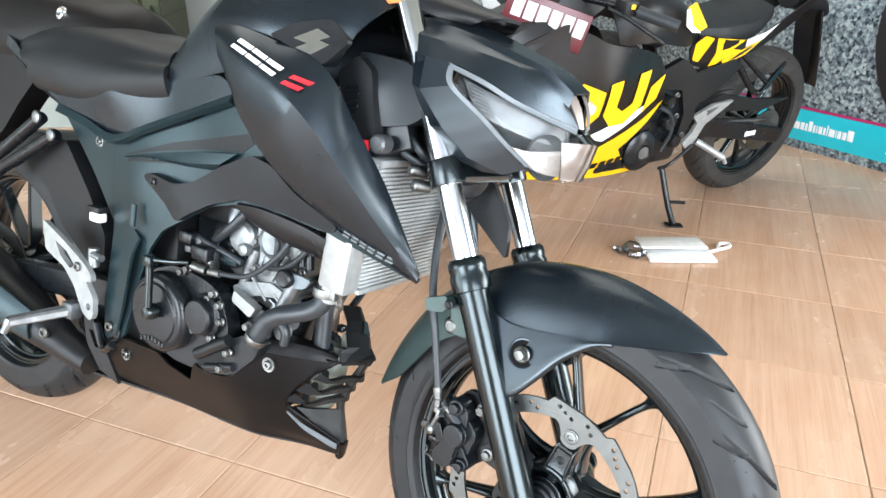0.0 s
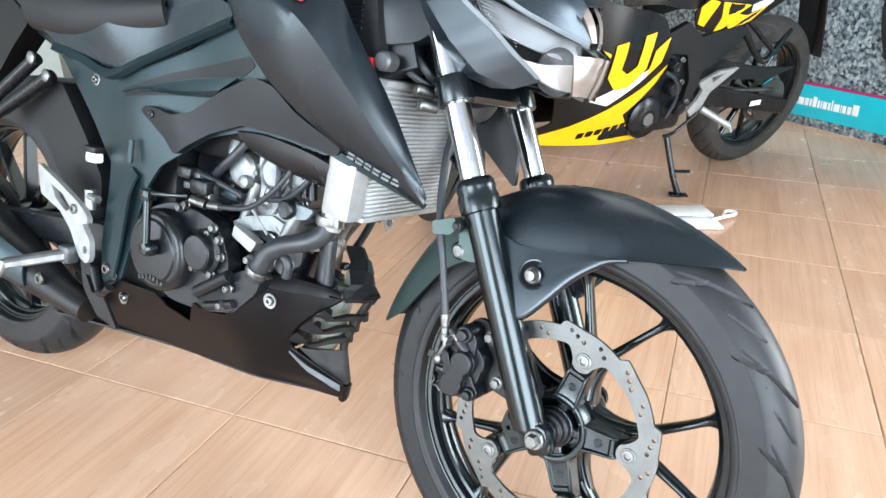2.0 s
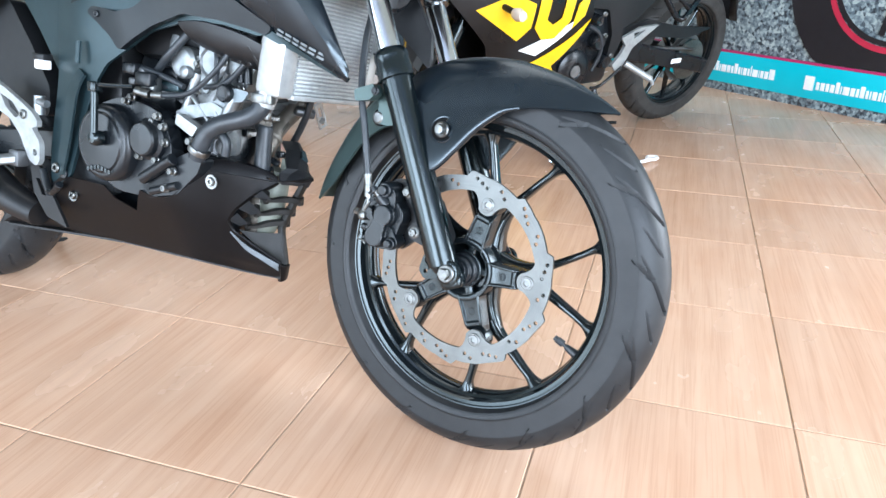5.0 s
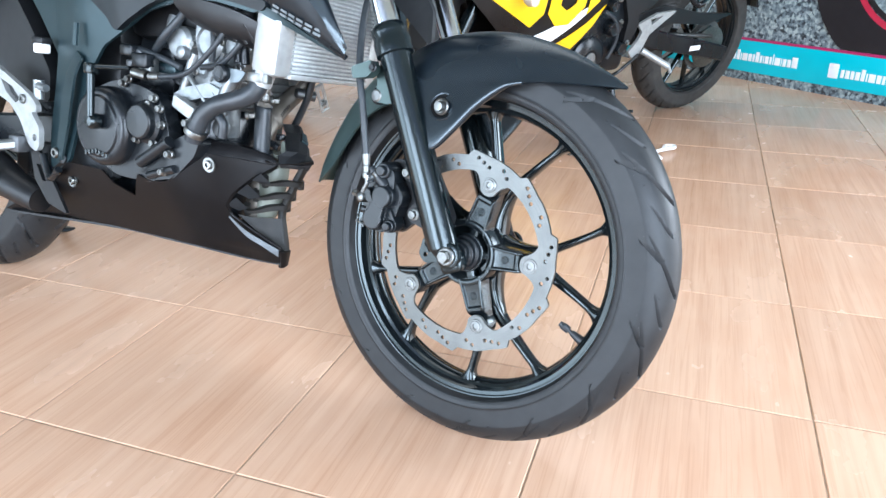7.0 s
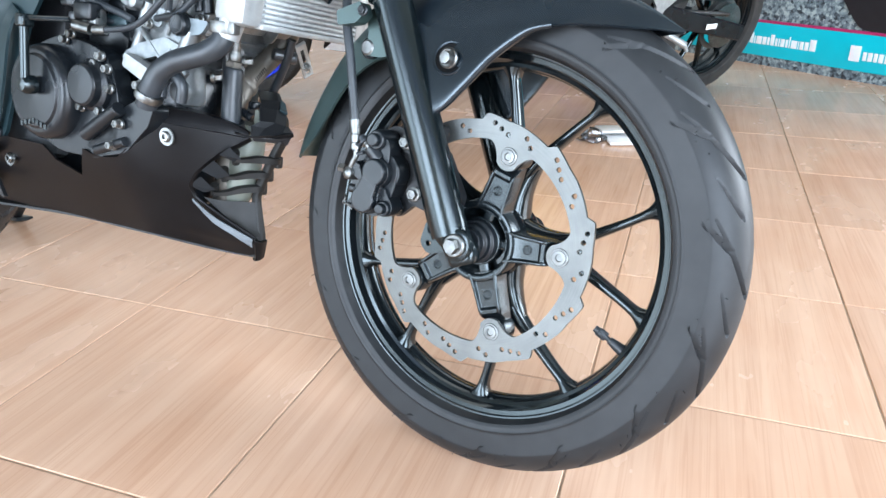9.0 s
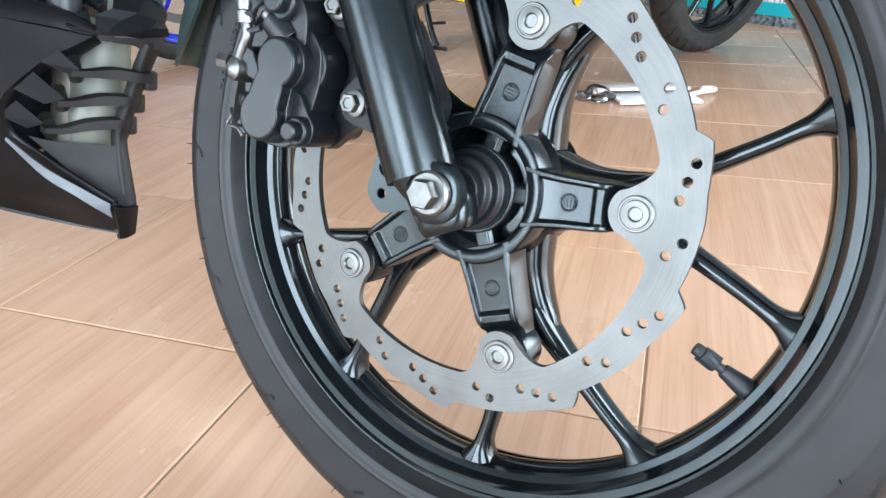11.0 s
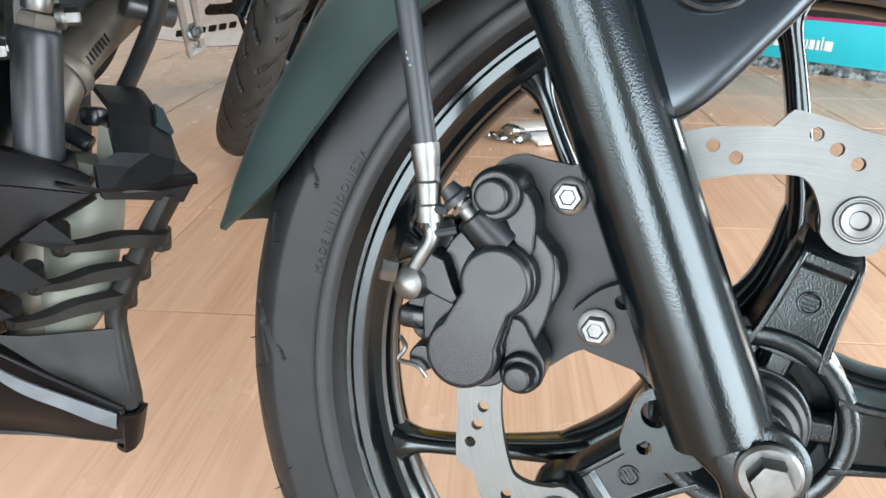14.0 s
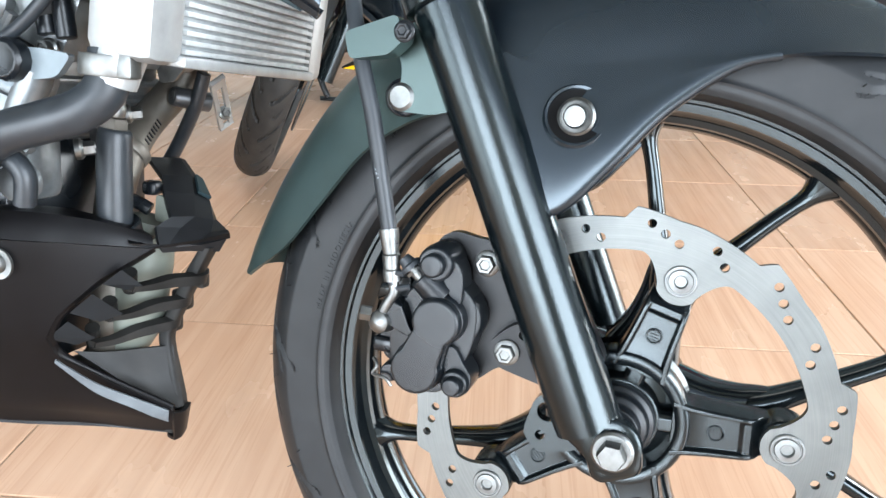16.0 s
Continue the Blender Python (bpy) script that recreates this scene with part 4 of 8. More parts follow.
    sub("nipple_cap", join(tube([n0.lerp(n1, 0.5), n0.lerp(n1, 0.66), n0.lerp(n1, 0.72), n1], [0.0078, 0.0074, 0.0052, 0.0040], 16, 1)), HOSE, cal)
    sub("nipple_strap", tube([n0.lerp(n1, 0.5) + Vector((-0.004, -0.004, -0.004)), V(-0.152, 0.104, 0.089), V(-0.148, 0.102, 0.080), V(-0.138, 0.101, 0.082)], 0.0022, 8, 5), HOSE, cal)
    sub("nipple_boss", tube([V(-0.119, 0.092, 0.076), V(-0.133, 0.097, 0.089)], [0.0105, 0.0085], 20, 1), CALIPER, cal)
    # hose union
    sub("banjo_bolt", join(spun([(0.0078, -0.012), (0.0084, -0.004), (0.0074, 0.004), (0.004, 0.0065), (0, 0.007)], V(-0.157, 0.100, 0.055), Vector((-0.2, -0.95, 0)), 28),
                           spun([(0.0052, 0), (0.0052, 0.007), (0.004, 0.008)], V(-0.164, 0.101, 0.059), Vector((-0.9, -0.3, 0.1)), 6)), ZINC, cal)
    sub("hose_stop", stack([([(-0.156, 0.064), (-0.149, 0.072), (-0.142, 0.070), (-0.136, 0.056), (-0.132, 0.051), (-0.136, 0.046), (-0.146, 0.049), (-0.154, 0.054)], 0.086), ([(-0.155, 0.063), (-0.149, 0.070), (-0.143, 0.068), (-0.137, 0.056), (-0.134, 0.051), (-0.137, 0.048), (-0.146, 0.051), (-0.153, 0.055)], 0.1015)]), CALIPER, cal, "", 30)
    sub("pad_pin", join(tube([V(-0.150, 0.085, 0.020), V(-0.149, 0.100, 0.020)], 0.0065, 14, 1)), CALIPER, cal)
    sub("split_pin", tube([V(-0.160, 0.101, 0.029), V(-0.156, 0.104, 0.025), V(-0.159, 0.104, 0.019), V(-0.150, 0.105, 0.018), V(-0.145, 0.104, 0.013)], 0.0011, 8, 4), ZINC, cal)
    # hose
    line = [V(-0.1535, 0.101, 0.108), V(-0.163, 0.101, 0.150), V(-0.173, 0.100, 0.190), V(-0.186, 0.096, 0.228), V(-0.200, 0.083, 0.268), V(-0.212, 0.066, 0.318), V(-0.222, 0.045, 0.37), V(-0.25, 0.02, 0.45)]
    hose = fp("brake_hose", tube(line, 0.0053, 18, 8), HOSE, "black rubber front brake hose")
    sub("hose_ferrule", join(tube([V(-0.1505, 0.101, 0.084), V(-0.1515, 0.101, 0.091), V(-0.1518, 0.101, 0.092), V(-0.1528, 0.101, 0.101), V(-0.153, 0.101, 0.102), V(-0.1545, 0.101, 0.110), V(-0.1550, 0.101, 0.113), V(-0.156, 0.101, 0.118)], [0.0060, 0.0062, 0.0054, 0.0060, 0.0052, 0.0060, 0.0064, 0.0065], 18, 1)), ZINC, hose, "crimped zinc hose ferrule")
    sub("hose_pipe", tube([V(-0.1505, 0.101, 0.085), V(-0.149, 0.101, 0.077), V(-0.152, 0.101, 0.070), V(-0.156, 0.100, 0.062)], 0.0036, 14, 5), ZINC, hose)
    marks = []
    for k in range(30):
        if k % 9 in (3, 7):
            continue
        p = V(-0.1635, 0.1062, 0.150).lerp(V(-0.1855, 0.1017, 0.2245), k / 29)
        marks.append(bar(p, p + Vector((-0.0004, 0.0001, 0.0013 if k % 3 else 0.0007)), 0.0003, 0.0022 if k % 4 else 0.0012, RIGHT))
    sub("hose_print", join(*marks), DECALGREY, hose, "small pale marks printed on the hose")
    clip_ = join(plate([(-0.190, 0.238), (-0.156, 0.250), (-0.150, 0.236), (-0.160, 0.226), (-0.186, 0.222)], 0.094, 0.112, 0.004), plate([(-0.166, 0.238), (-0.140, 0.262), (-0.116, 0.256), (-0.116, 0.198), (-0.138, 0.192), (-0.164, 0.193), (-0.160, 0.218)], 0.080, 0.086, 0.005))
    hc = sub("hose_clip", clip_, GUARDGREEN, hose, "dark grey hose bracket on the fork")
    sub("clip_screw", join(bolt(V(-0.150, 0.112, 0.240), RIGHT, 0.0052, 0.006, 1.3)), ENGINE, hose)
    return cal


def build_fender():
    """The front mudguard: an arched shell whose skirts reach down round the fork bolts."""
    def across_(half):
        """Rows from the right edge over the crown to the left edge."""
        return half + [[(x, -w, z) for x, w, z in row] for row in reversed(half[:-1])]
    crown = [(-0.165, 0, 0.268), (-0.106, 0, 0.296), (-0.05, 0, 0.309), (0.01, 0, 0.311), (0.06, 0, 0.303), (0.107, 0, 0.289), (0.149, 0, 0.270), (0.178, 0, 0.254)]
    rise = [(-0.164, 0.0178, 0.265), (-0.106, 0.0194, 0.293), (-0.05, 0.0209, 0.305), (0.01, 0.0218, 0.307), (0.06, 0.0209, 0.299), (0.107, 0.0178, 0.285), (0.15, 0.011, 0.2677), (0.178, 0.001, 0.2535)]
    shoulder = [(-0.16, 0.0375, 0.252), (-0.104, 0.04, 0.281), (-0.05, 0.0415, 0.293), (0.008, 0.0424, 0.296), (0.052, 0.0407, 0.29), (0.1, 0.032, 0.277), (0.15, 0.018, 0.2611), (0.178, 0.0015, 0.253)]
    fold = [(-0.156, 0.0533, 0.233), (-0.104, 0.0577, 0.259), (-0.055, 0.0613, 0.267), (0.004, 0.0626, 0.272), (0.046, 0.0603, 0.271), (0.092, 0.0479, 0.262), (0.146, 0.026, 0.2545), (0.178, 0.002, 0.2525)]
    under = [(-0.152, 0.066, 0.212), (-0.104, 0.070, 0.232), (-0.062, 0.071, 0.227), (0.0, 0.073, 0.233), (0.040, 0.0735, 0.238), (0.084, 0.064, 0.2465), (0.140, 0.033, 0.2505), (0.178, 0.0025, 0.252)]
    guard = fp("front_mudguard", loft(across_([under, fold, shoulder, rise, crown]), 0.003, 8, 7), SATIN, "satin black plastic front mudguard", 50)
    ear = loft([[(-0.106, 0.0715, 0.238), (-0.078, 0.0725, 0.2290), (-0.04, 0.0728, 0.2300), (0.0, 0.0738, 0.2350), (0.036, 0.0738, 0.2390), (0.062, 0.0712, 0.2435)], [(-0.094, 0.0808, 0.196), (-0.068, 0.0818, 0.188), (-0.036, 0.0802, 0.200), (0.0, 0.0774, 0.2205), (0.036, 0.0750, 0.2362), (0.062, 0.0712, 0.2430)], [(-0.068, 0.090, 0.140), (-0.048, 0.0895, 0.149), (-0.024, 0.086, 0.175), (0.004, 0.080, 0.208), (0.038, 0.0745, 0.2345), (0.062, 0.0712, 0.2425)], [(-0.068, 0.084, 0.138), (-0.047, 0.083, 0.147), (-0.022, 0.080, 0.175), (0.005, 0.075, 0.207), (0.038, 0.070, 0.2345), (0.062, 0.069, 0.2425)]], 0.003, 16, 14)
    for side in (1, -1):
        sub("side_skirt", ear if side > 0 else mirrored(ear), SATIN, guard, "satin skirt round the fork bolt", 40)
    sub("hole_rim", spun([(0.0205, -0.003), (0.0200, 0.0014), (0.0188, 0.0026), (0.0172, 0.0022), (0.0166, -0.003)], V(-0.047, 0.0824, 0.199), Vector((0.10, -0.94, 0.28)), 44, False), SATIN, guard)
    # no hole in the skirt: a near-black disc paints the recess's shade
    sub("bolt_recess", spun([(0.0168, -0.004), (0.0168, 0.0012), (0.0120, 0.0006), (0.0, 0.0006)], V(-0.047, 0.0834, 0.199), Vector((0.10, -0.94, 0.28)), 40), RECESSSHADE, guard, "near-black disc that paints the shade of the bolt recess")
    sub("mudguard_bolt", join(spun([(0.0115, 0), (0.0115, 0.003), (0.0100, 0.0042), (0.0088, 0.0035)], V(-0.046, 0.0858, 0.199), RIGHT, 30), spun([(0.0072, 0.002), (0.0072, 0.0085), (0.0062, 0.0105), (0.003, 0.0108)], V(-0.046, 0.0858, 0.199), RIGHT, 18)), ZINC, guard, "zinc button bolt with washer")
    back_crown = [(-0.140, 0, 0.272), (-0.185, 0, 0.254), (-0.235, 0, 0.208), (-0.275, 0, 0.150), (-0.302, 0, 0.096), (-0.318, 0, 0.052)]
    back_rise = [(-0.140, 0.032, 0.262), (-0.183, 0.033, 0.246), (-0.230, 0.032, 0.202), (-0.269, 0.028, 0.146), (-0.297, 0.022, 0.093), (-0.315, 0.012, 0.052)]
    back_fold = [(-0.136, 0.058, 0.246), (-0.176, 0.060, 0.227), (-0.218, 0.058, 0.186), (-0.257, 0.051, 0.131), (-0.287, 0.040, 0.085), (-0.310, 0.024, 0.052)]
    back_low = [(-0.130, 0.0765, 0.196), (-0.158, 0.0765, 0.186), (-0.190, 0.074, 0.163), (-0.224, 0.067, 0.123), (-0.259, 0.053, 0.084), (-0.305, 0.030, 0.051)]
    sub("rear_mudguard", loft(across_([back_low, back_fold, back_rise, back_crown]), 0.003, 8, 6), GUARDGREEN, guard, "grey-green rear half of the mudguard", 40)
    sub("rear_bolt", join(spun([(0.0128, -0.004), (0.0128, 0.004), (0.0105, 0.005)], V(-0.160, 0.078, 0.202), RIGHT, 28)), ENGINE, guard)
    sub("bracket_bolt", spun([(0.0092, 0.003), (0.0092, 0.008), (0.007, 0.0098), (0.003, 0.0098)], V(-0.160, 0.078, 0.202), RIGHT, 24), ZINC, guard)
    return guard


build_front_wheel()
build_disc()
build_fork()
build_caliper()
build_fender()


def letters(count, x0, x1, z0, z1, height, at, gap=0.22, slant=0.25, lift=0.0012):
    """A row of plain slanted strokes, as wide as a word's letters."""
    out = []
    way = Vector((x1 - x0, z1 - z0))
    step = way / count
    up = Vector((-way.y, way.x)).normalized() * height
    lean = way.normalized() * height * slant
    for k in range(count):
        a = Vector((x0, z0)) + step * k
        b = a + step * (1 - gap)

        def spot(u, v):
            return tuple(a + (b - a) * u + (up + lean) * v)
        for quad in (((0, 0), (1, 0), (1, 0.36), (0, 0.36)), ((0, 0.64), (1, 0.64), (1, 1), (0, 1))):
            out.append(panel([spot(u, v) for u, v in quad], lambda x, z: at(x, z) + lift, 0.001, 0, 0))
    return join(*out)


def both(name, piece, mat, label="", sharp=35):
    """A part for each side of the bike."""
    made = bp_(name, piece, mat, label, sharp)
    bp_(name, mirrored(piece), mat, label, sharp)
    return made


def build_shroud():
    top = [(-0.572, 0.140, 0.574), (-0.505, 0.158, 0.570), (-0.438, 0.166, 0.557), (-0.341, 0.166, 0.528), (-0.299, 0.135, 0.450), (-0.262, 0.108, 0.376), (-0.216, 0.082, 0.272)]
    ridge = [(-0.545, 0.165, 0.548), (-0.490, 0.186, 0.530), (-0.430, 0.196, 0.512), (-0.346, 0.203, 0.470), (-0.292, 0.178, 0.404), (-0.252, 0.138, 0.334), (-0.215, 0.083, 0.264)]
    low = [(-0.521, 0.165, 0.504), (-0.498, 0.174, 0.478), (-0.470, 0.178, 0.443), (-0.415, 0.172, 0.389), (-0.349, 0.153, 0.340), (-0.289, 0.124, 0.301), (-0.218, 0.080, 0.255)]
    tuck = [(-0.52, 0.14, 0.50), (-0.49, 0.148, 0.47), (-0.462, 0.15, 0.437), (-0.408, 0.145, 0.383), (-0.343, 0.128, 0.334), (-0.285, 0.103, 0.296), (-0.220, 0.072, 0.254)]
    piece = skin([top, ridge, low, tuck], 0.004, 8, 5, 0.004)
    shroud = both("tank_shroud", piece, SATIN, "satin black pointed tank shroud", 30)
    at = field([(p[0], p[2], p[1]) for p in top[1:] + ridge[1:] + low[1:]])
    sub("model_lettering", letters(3, -0.492, -0.388, 0.541, 0.507, 0.015, at, 0.1, 0.5, 0.006), DECALWHITE, shroud, "white slanted model lettering bars")
    sub("red_lettering", letters(1, -0.374, -0.350, 0.501, 0.494, 0.015, at, 0.0, 0.5, 0.007), DECALRED, shroud, "red letter bar")
    sub("maker_lettering", letters(6, -0.312, -0.242, 0.309, 0.277, 0.0105, at, 0.28, 0.25, 0.004), DECALGREY, shroud, "grey maker lettering bars")
    # side lower winglet beneath the shroud
    wing = skin([[(-0.415, 0.160, 0.385), (-0.36, 0.148, 0.337), (-0.30, 0.122, 0.300), (-0.235, 0.085, 0.262)], [(-0.40, 0.150, 0.365), (-0.345, 0.138, 0.312), (-0.29, 0.112, 0.285), (-0.23, 0.08, 0.255)]], 0.004, 6, 3)
    sub("shroud_edge", wing, PANEL, shroud)
    tank = skin([[(-0.70, 0.0, 0.565), (-0.60, 0.0, 0.66), (-0.47, 0.0, 0.70), (-0.36, 0.0, 0.685), (-0.30, 0.0, 0.65)],
                 [(-0.70, 0.07, 0.55), (-0.60, 0.09, 0.63), (-0.47, 0.11, 0.655), (-0.37, 0.10, 0.64), (-0.31, 0.07, 0.62)],
                 [(-0.70, 0.11, 0.52), (-0.60, 0.135, 0.575), (-0.47, 0.155, 0.592), (-0.38, 0.148, 0.58), (-0.33, 0.12, 0.575)],
                 [(-0.69, 0.125, 0.47), (-0.575, 0.140, 0.50), (-0.47, 0.148, 0.52), (-0.40, 0.142, 0.525), (-0.36, 0.12, 0.53)]], 0.004, 8, 6, 0.006)
    t = bp_("fuel_tank", join(tank, mirrored(tank)), SATIN, "satin black fuel tank", 40)
    badge_at = field([(-0.431, 0.564, 0.170), (-0.354, 0.586, 0.152), (-0.318, 0.559, 0.148), (-0.345, 0.527, 0.168), (-0.39, 0.55, 0.168)])
    pane = panel([(-0.436, 0.562), (-0.400, 0.580), (-0.352, 0.589), (-0.318, 0.562), (-0.343, 0.529), (-0.39, 0.546)], badge_at, 0.010, 0.01, 0.008)
    b = both("badge_panel", pane, PLASTIC, "black badge panel on the tank side")
    z = panel([(-0.395, 0.560), (-0.362, 0.575), (-0.342, 0.566), (-0.356, 0.560), (-0.340, 0.556), (-0.362, 0.541), (-0.388, 0.548), (-0.372, 0.555)], lambda x, z: badge_at(x, z) + 0.003, 0.003, 0, 0.002)
    sub("badge", z, CHROME, b, "chrome emblem")
    sub("orange_sticker", panel([(-0.33, 0.628), (-0.30, 0.632), (-0.295, 0.624), (-0.325, 0.620)], lambda x, z: 0.075, 0.002, 0, 0.001), ORANGEDECAL, t)


def build_seat_and_sides():
    seat = skin([[(-1.15, 0.0, 0.565), (-1.02, 0.0, 0.562), (-0.88, 0.0, 0.556), (-0.70, 0.0, 0.54)],
                 [(-1.155, 0.085, 0.535), (-1.03, 0.090, 0.552), (-0.90, 0.092, 0.548), (-0.72, 0.088, 0.528)],
                 [(-1.150, 0.110, 0.500), (-1.02, 0.124, 0.515), (-0.88, 0.126, 0.512), (-0.705, 0.118, 0.505)],
                 [(-1.095, 0.128, 0.470), (-0.99, 0.139, 0.456), (-0.86, 0.141, 0.459), (-0.690, 0.138, 0.483)], [(-1.095, 0.105, 0.43), (-0.99, 0.112, 0.42), (-0.86, 0.114, 0.42), (-0.690, 0.112, 0.44)]], 0.01, 8, 6, 0.006)
    s = bp_("seat", join(seat, mirrored(seat)), SEATMAT, "black vinyl rider seat", 50)
    # tail
    tail = skin([[(-1.40, 0.0, 0.66), (-1.20, 0.0, 0.64), (-1.05, 0.0, 0.62), (-0.93, 0.0, 0.60), (-0.895, 0.0, 0.55)], [(-1.40, 0.07, 0.64), (-1.22, 0.085, 0.61), (-1.06, 0.085, 0.59), (-0.94, 0.07, 0.575), (-0.90, 0.05, 0.548)],
                 [(-1.38, 0.09, 0.56), (-1.24, 0.11, 0.525), (-1.08, 0.10, 0.530), (-0.95, 0.085, 0.535), (-0.905, 0.06, 0.54)], [(-1.38, 0.07, 0.47), (-1.24, 0.08, 0.45), (-1.08, 0.07, 0.46), (-0.96, 0.05, 0.50), (-0.915, 0.03, 0.52)]], 0.006, 6, 5, 0.004)
    t = bp_("pillion_seat", join(tail, mirrored(tail)), TAILMAT, "black pillion seat behind the rider", 45)
    sub("seat_lock", spun([(0.013, 0), (0.013, 0.006), (0.010, 0.008), (0.007, 0.004)], V(-1.045, 0.088, 0.572), Vector((-0.1, -0.9, 0.25)), 28), CHROME, t, "chrome seat lock")
    under_at = field([(-1.24, 0.51, 0.10), (-1.1, 0.47, 0.12), (-0.96, 0.45, 0.128), (-0.83, 0.372, 0.120), (-0.69, 0.478, 0.128), (-0.63, 0.424, 0.136), (-0.52, 0.48, 0.148), (-0.83, 0.45, 0.138)])
    under = panel([(-1.30, 0.565), (-1.155, 0.510), (-1.095, 0.468), (-0.985, 0.449), (-0.80, 0.455), (-0.687, 0.480), (-0.56, 0.500), (-0.508, 0.482), (-0.56, 0.452), (-0.631, 0.424), (-0.74, 0.385), (-0.828, 0.366), (-0.90, 0.380), (-0.995, 0.408), (-1.114, 0.470), (-1.30, 0.54)], under_at, 0.005, 0.014, 0.008)
    cowl = both("seat_cowl", under, SATIN, "satin black cowl under the seat", 40)
    edge = skin([[(-1.005, 0.120, 0.412), (-0.912, 0.126, 0.396), (-0.825, 0.132, 0.379), (-0.732, 0.138, 0.407), (-0.634, 0.144, 0.439), (-0.518, 0.154, 0.476)], [(-1.005, 0.127, 0.398), (-0.912, 0.133, 0.384), (-0.825, 0.139, 0.366), (-0.732, 0.145, 0.396), (-0.634, 0.151, 0.429), (-0.518, 0.160, 0.465)], [(-1.005, 0.118, 0.394), (-0.912, 0.124, 0.380), (-0.825, 0.128, 0.361), (-0.732, 0.136, 0.391), (-0.634, 0.142, 0.424), (-0.518, 0.152, 0.460)]], 0.003, 6, 3)
    sub("cowl_edge", edge, PANEL, cowl, "raised edge of the cowl", 25)
    side_at = field([(-1.03, 0.40, 0.09), (-0.906, 0.356, 0.100), (-0.83, 0.36, 0.115), (-0.86, 0.22, 0.10)])
    tri = panel([(-1.045, 0.400), (-0.99, 0.402), (-0.90, 0.376), (-0.826, 0.362), (-0.838, 0.22), (-0.866, 0.215), (-0.93, 0.285)], side_at, 0.004, 0.014, 0.008)
    c = both("side_cover", tri, PANEL, "dark grey side cover", 40)
    sub("cover_bolt", join(spun([(0.0105, -0.002), (0.0105, 0.0015), (0.008, 0.002)], V(-0.906, 0.1015, 0.356), RIGHT, 24), socket(V(-0.906, 0.1015, 0.356), RIGHT, 0.0068, 0.006)), ZINC, c)
    frame_at = field([(-0.82, 0.365, 0.118), (-0.62, 0.42, 0.132), (-0.515, 0.46, 0.146), (-0.46, 0.40, 0.150), (-0.40, 0.36, 0.146), (-0.335, 0.315, 0.13), (-0.50, 0.32, 0.138), (-0.634, 0.265, 0.132), (-0.716, 0.212, 0.13), (-0.751, 0.134, 0.134), (-0.80, 0.02, 0.138), (-0.86, 0.073, 0.118), (-0.854, 0.211, 0.108), (-0.76, 0.30, 0.132)])
    fr = panel([(-0.838, 0.368), (-0.74, 0.388), (-0.62, 0.426), (-0.54, 0.462), (-0.505, 0.474), (-0.46, 0.405), (-0.40, 0.362), (-0.333, 0.322), (-0.345, 0.304), (-0.42, 0.318), (-0.498, 0.318), (-0.58, 0.298), (-0.634, 0.268), (-0.69, 0.238), (-0.722, 0.200), (-0.742, 0.140), (-0.760, 0.070), (-0.772, 0.030), (-0.81, 0.008), (-0.842, 0.010), (-0.862, 0.073), (-0.858, 0.150), (-0.852, 0.215), (-0.846, 0.30)], frame_at, 0.006, 0.014, 0.010)
    f = both("frame_cover", fr, PANEL, "dark grey-green frame cover", 40)
    slot = panel([(-0.795, 0.336), (-0.787, 0.344), (-0.686, 0.354), (-0.606, 0.362), (-0.626, 0.355), (-0.70, 0.349), (-0.776, 0.340)], lambda x, z: frame_at(x, z) + 0.0008, 0.002, 0.02, 0.002)
    sub("vent_slot", slot, PLASTIC, f)
    slot2 = panel([(-0.803, 0.348), (-0.67, 0.386), (-0.565, 0.407), (-0.483, 0.424), (-0.472, 0.410), (-0.497, 0.395), (-0.60, 0.385), (-0.70, 0.368)], lambda x, z: frame_at(x, z) + 0.0008, 0.002, 0.02, 0.002)
    sub("recessed_strip", slot2, PLASTIC, f)
    brow = skin([[(-0.795, 0.130, 0.346), (-0.70, 0.142, 0.365), (-0.60, 0.149, 0.381), (-0.500, 0.156, 0.392)], [(-0.70, 0.148, 0.358), (-0.66, 0.150, 0.360), (-0.606, 0.153, 0.363), (-0.535, 0.156, 0.372)], [(-0.69, 0.140, 0.354), (-0.66, 0.142, 0.355), (-0.612, 0.145, 0.356), (-0.55, 0.148, 0.360)]], 0.003, 6, 4)
    sub("brow_plate", brow, PANEL, f, "folded plate between the two slits", 25)
    ridge = skin([[(-0.742, 0.136, 0.215), (-0.75, 0.146, 0.18), (-0.765, 0.148, 0.10), (-0.785, 0.148, 0.03)], [(-0.765, 0.130, 0.225), (-0.79, 0.135, 0.18), (-0.80, 0.140, 0.10), (-0.81, 0.142, 0.03)]], 0.004, 6, 3)
    sub("frame_ridge", ridge, PANEL, f)
    sub("frame_bead", bar(V(-0.750, 0.141, 0.272), V(-0.752, 0.142, 0.234), 0.006, 0.010, (0, 1, 0), 0.9, 0.002), PANEL, f)
    br_at = field([(-0.72, 0.325, 0.144), (-0.60, 0.33, 0.152), (-0.46, 0.38, 0.166), (-0.40, 0.36, 0.160), (-0.325, 0.312, 0.138), (-0.50, 0.32, 0.152), (-0.63, 0.29, 0.148)])
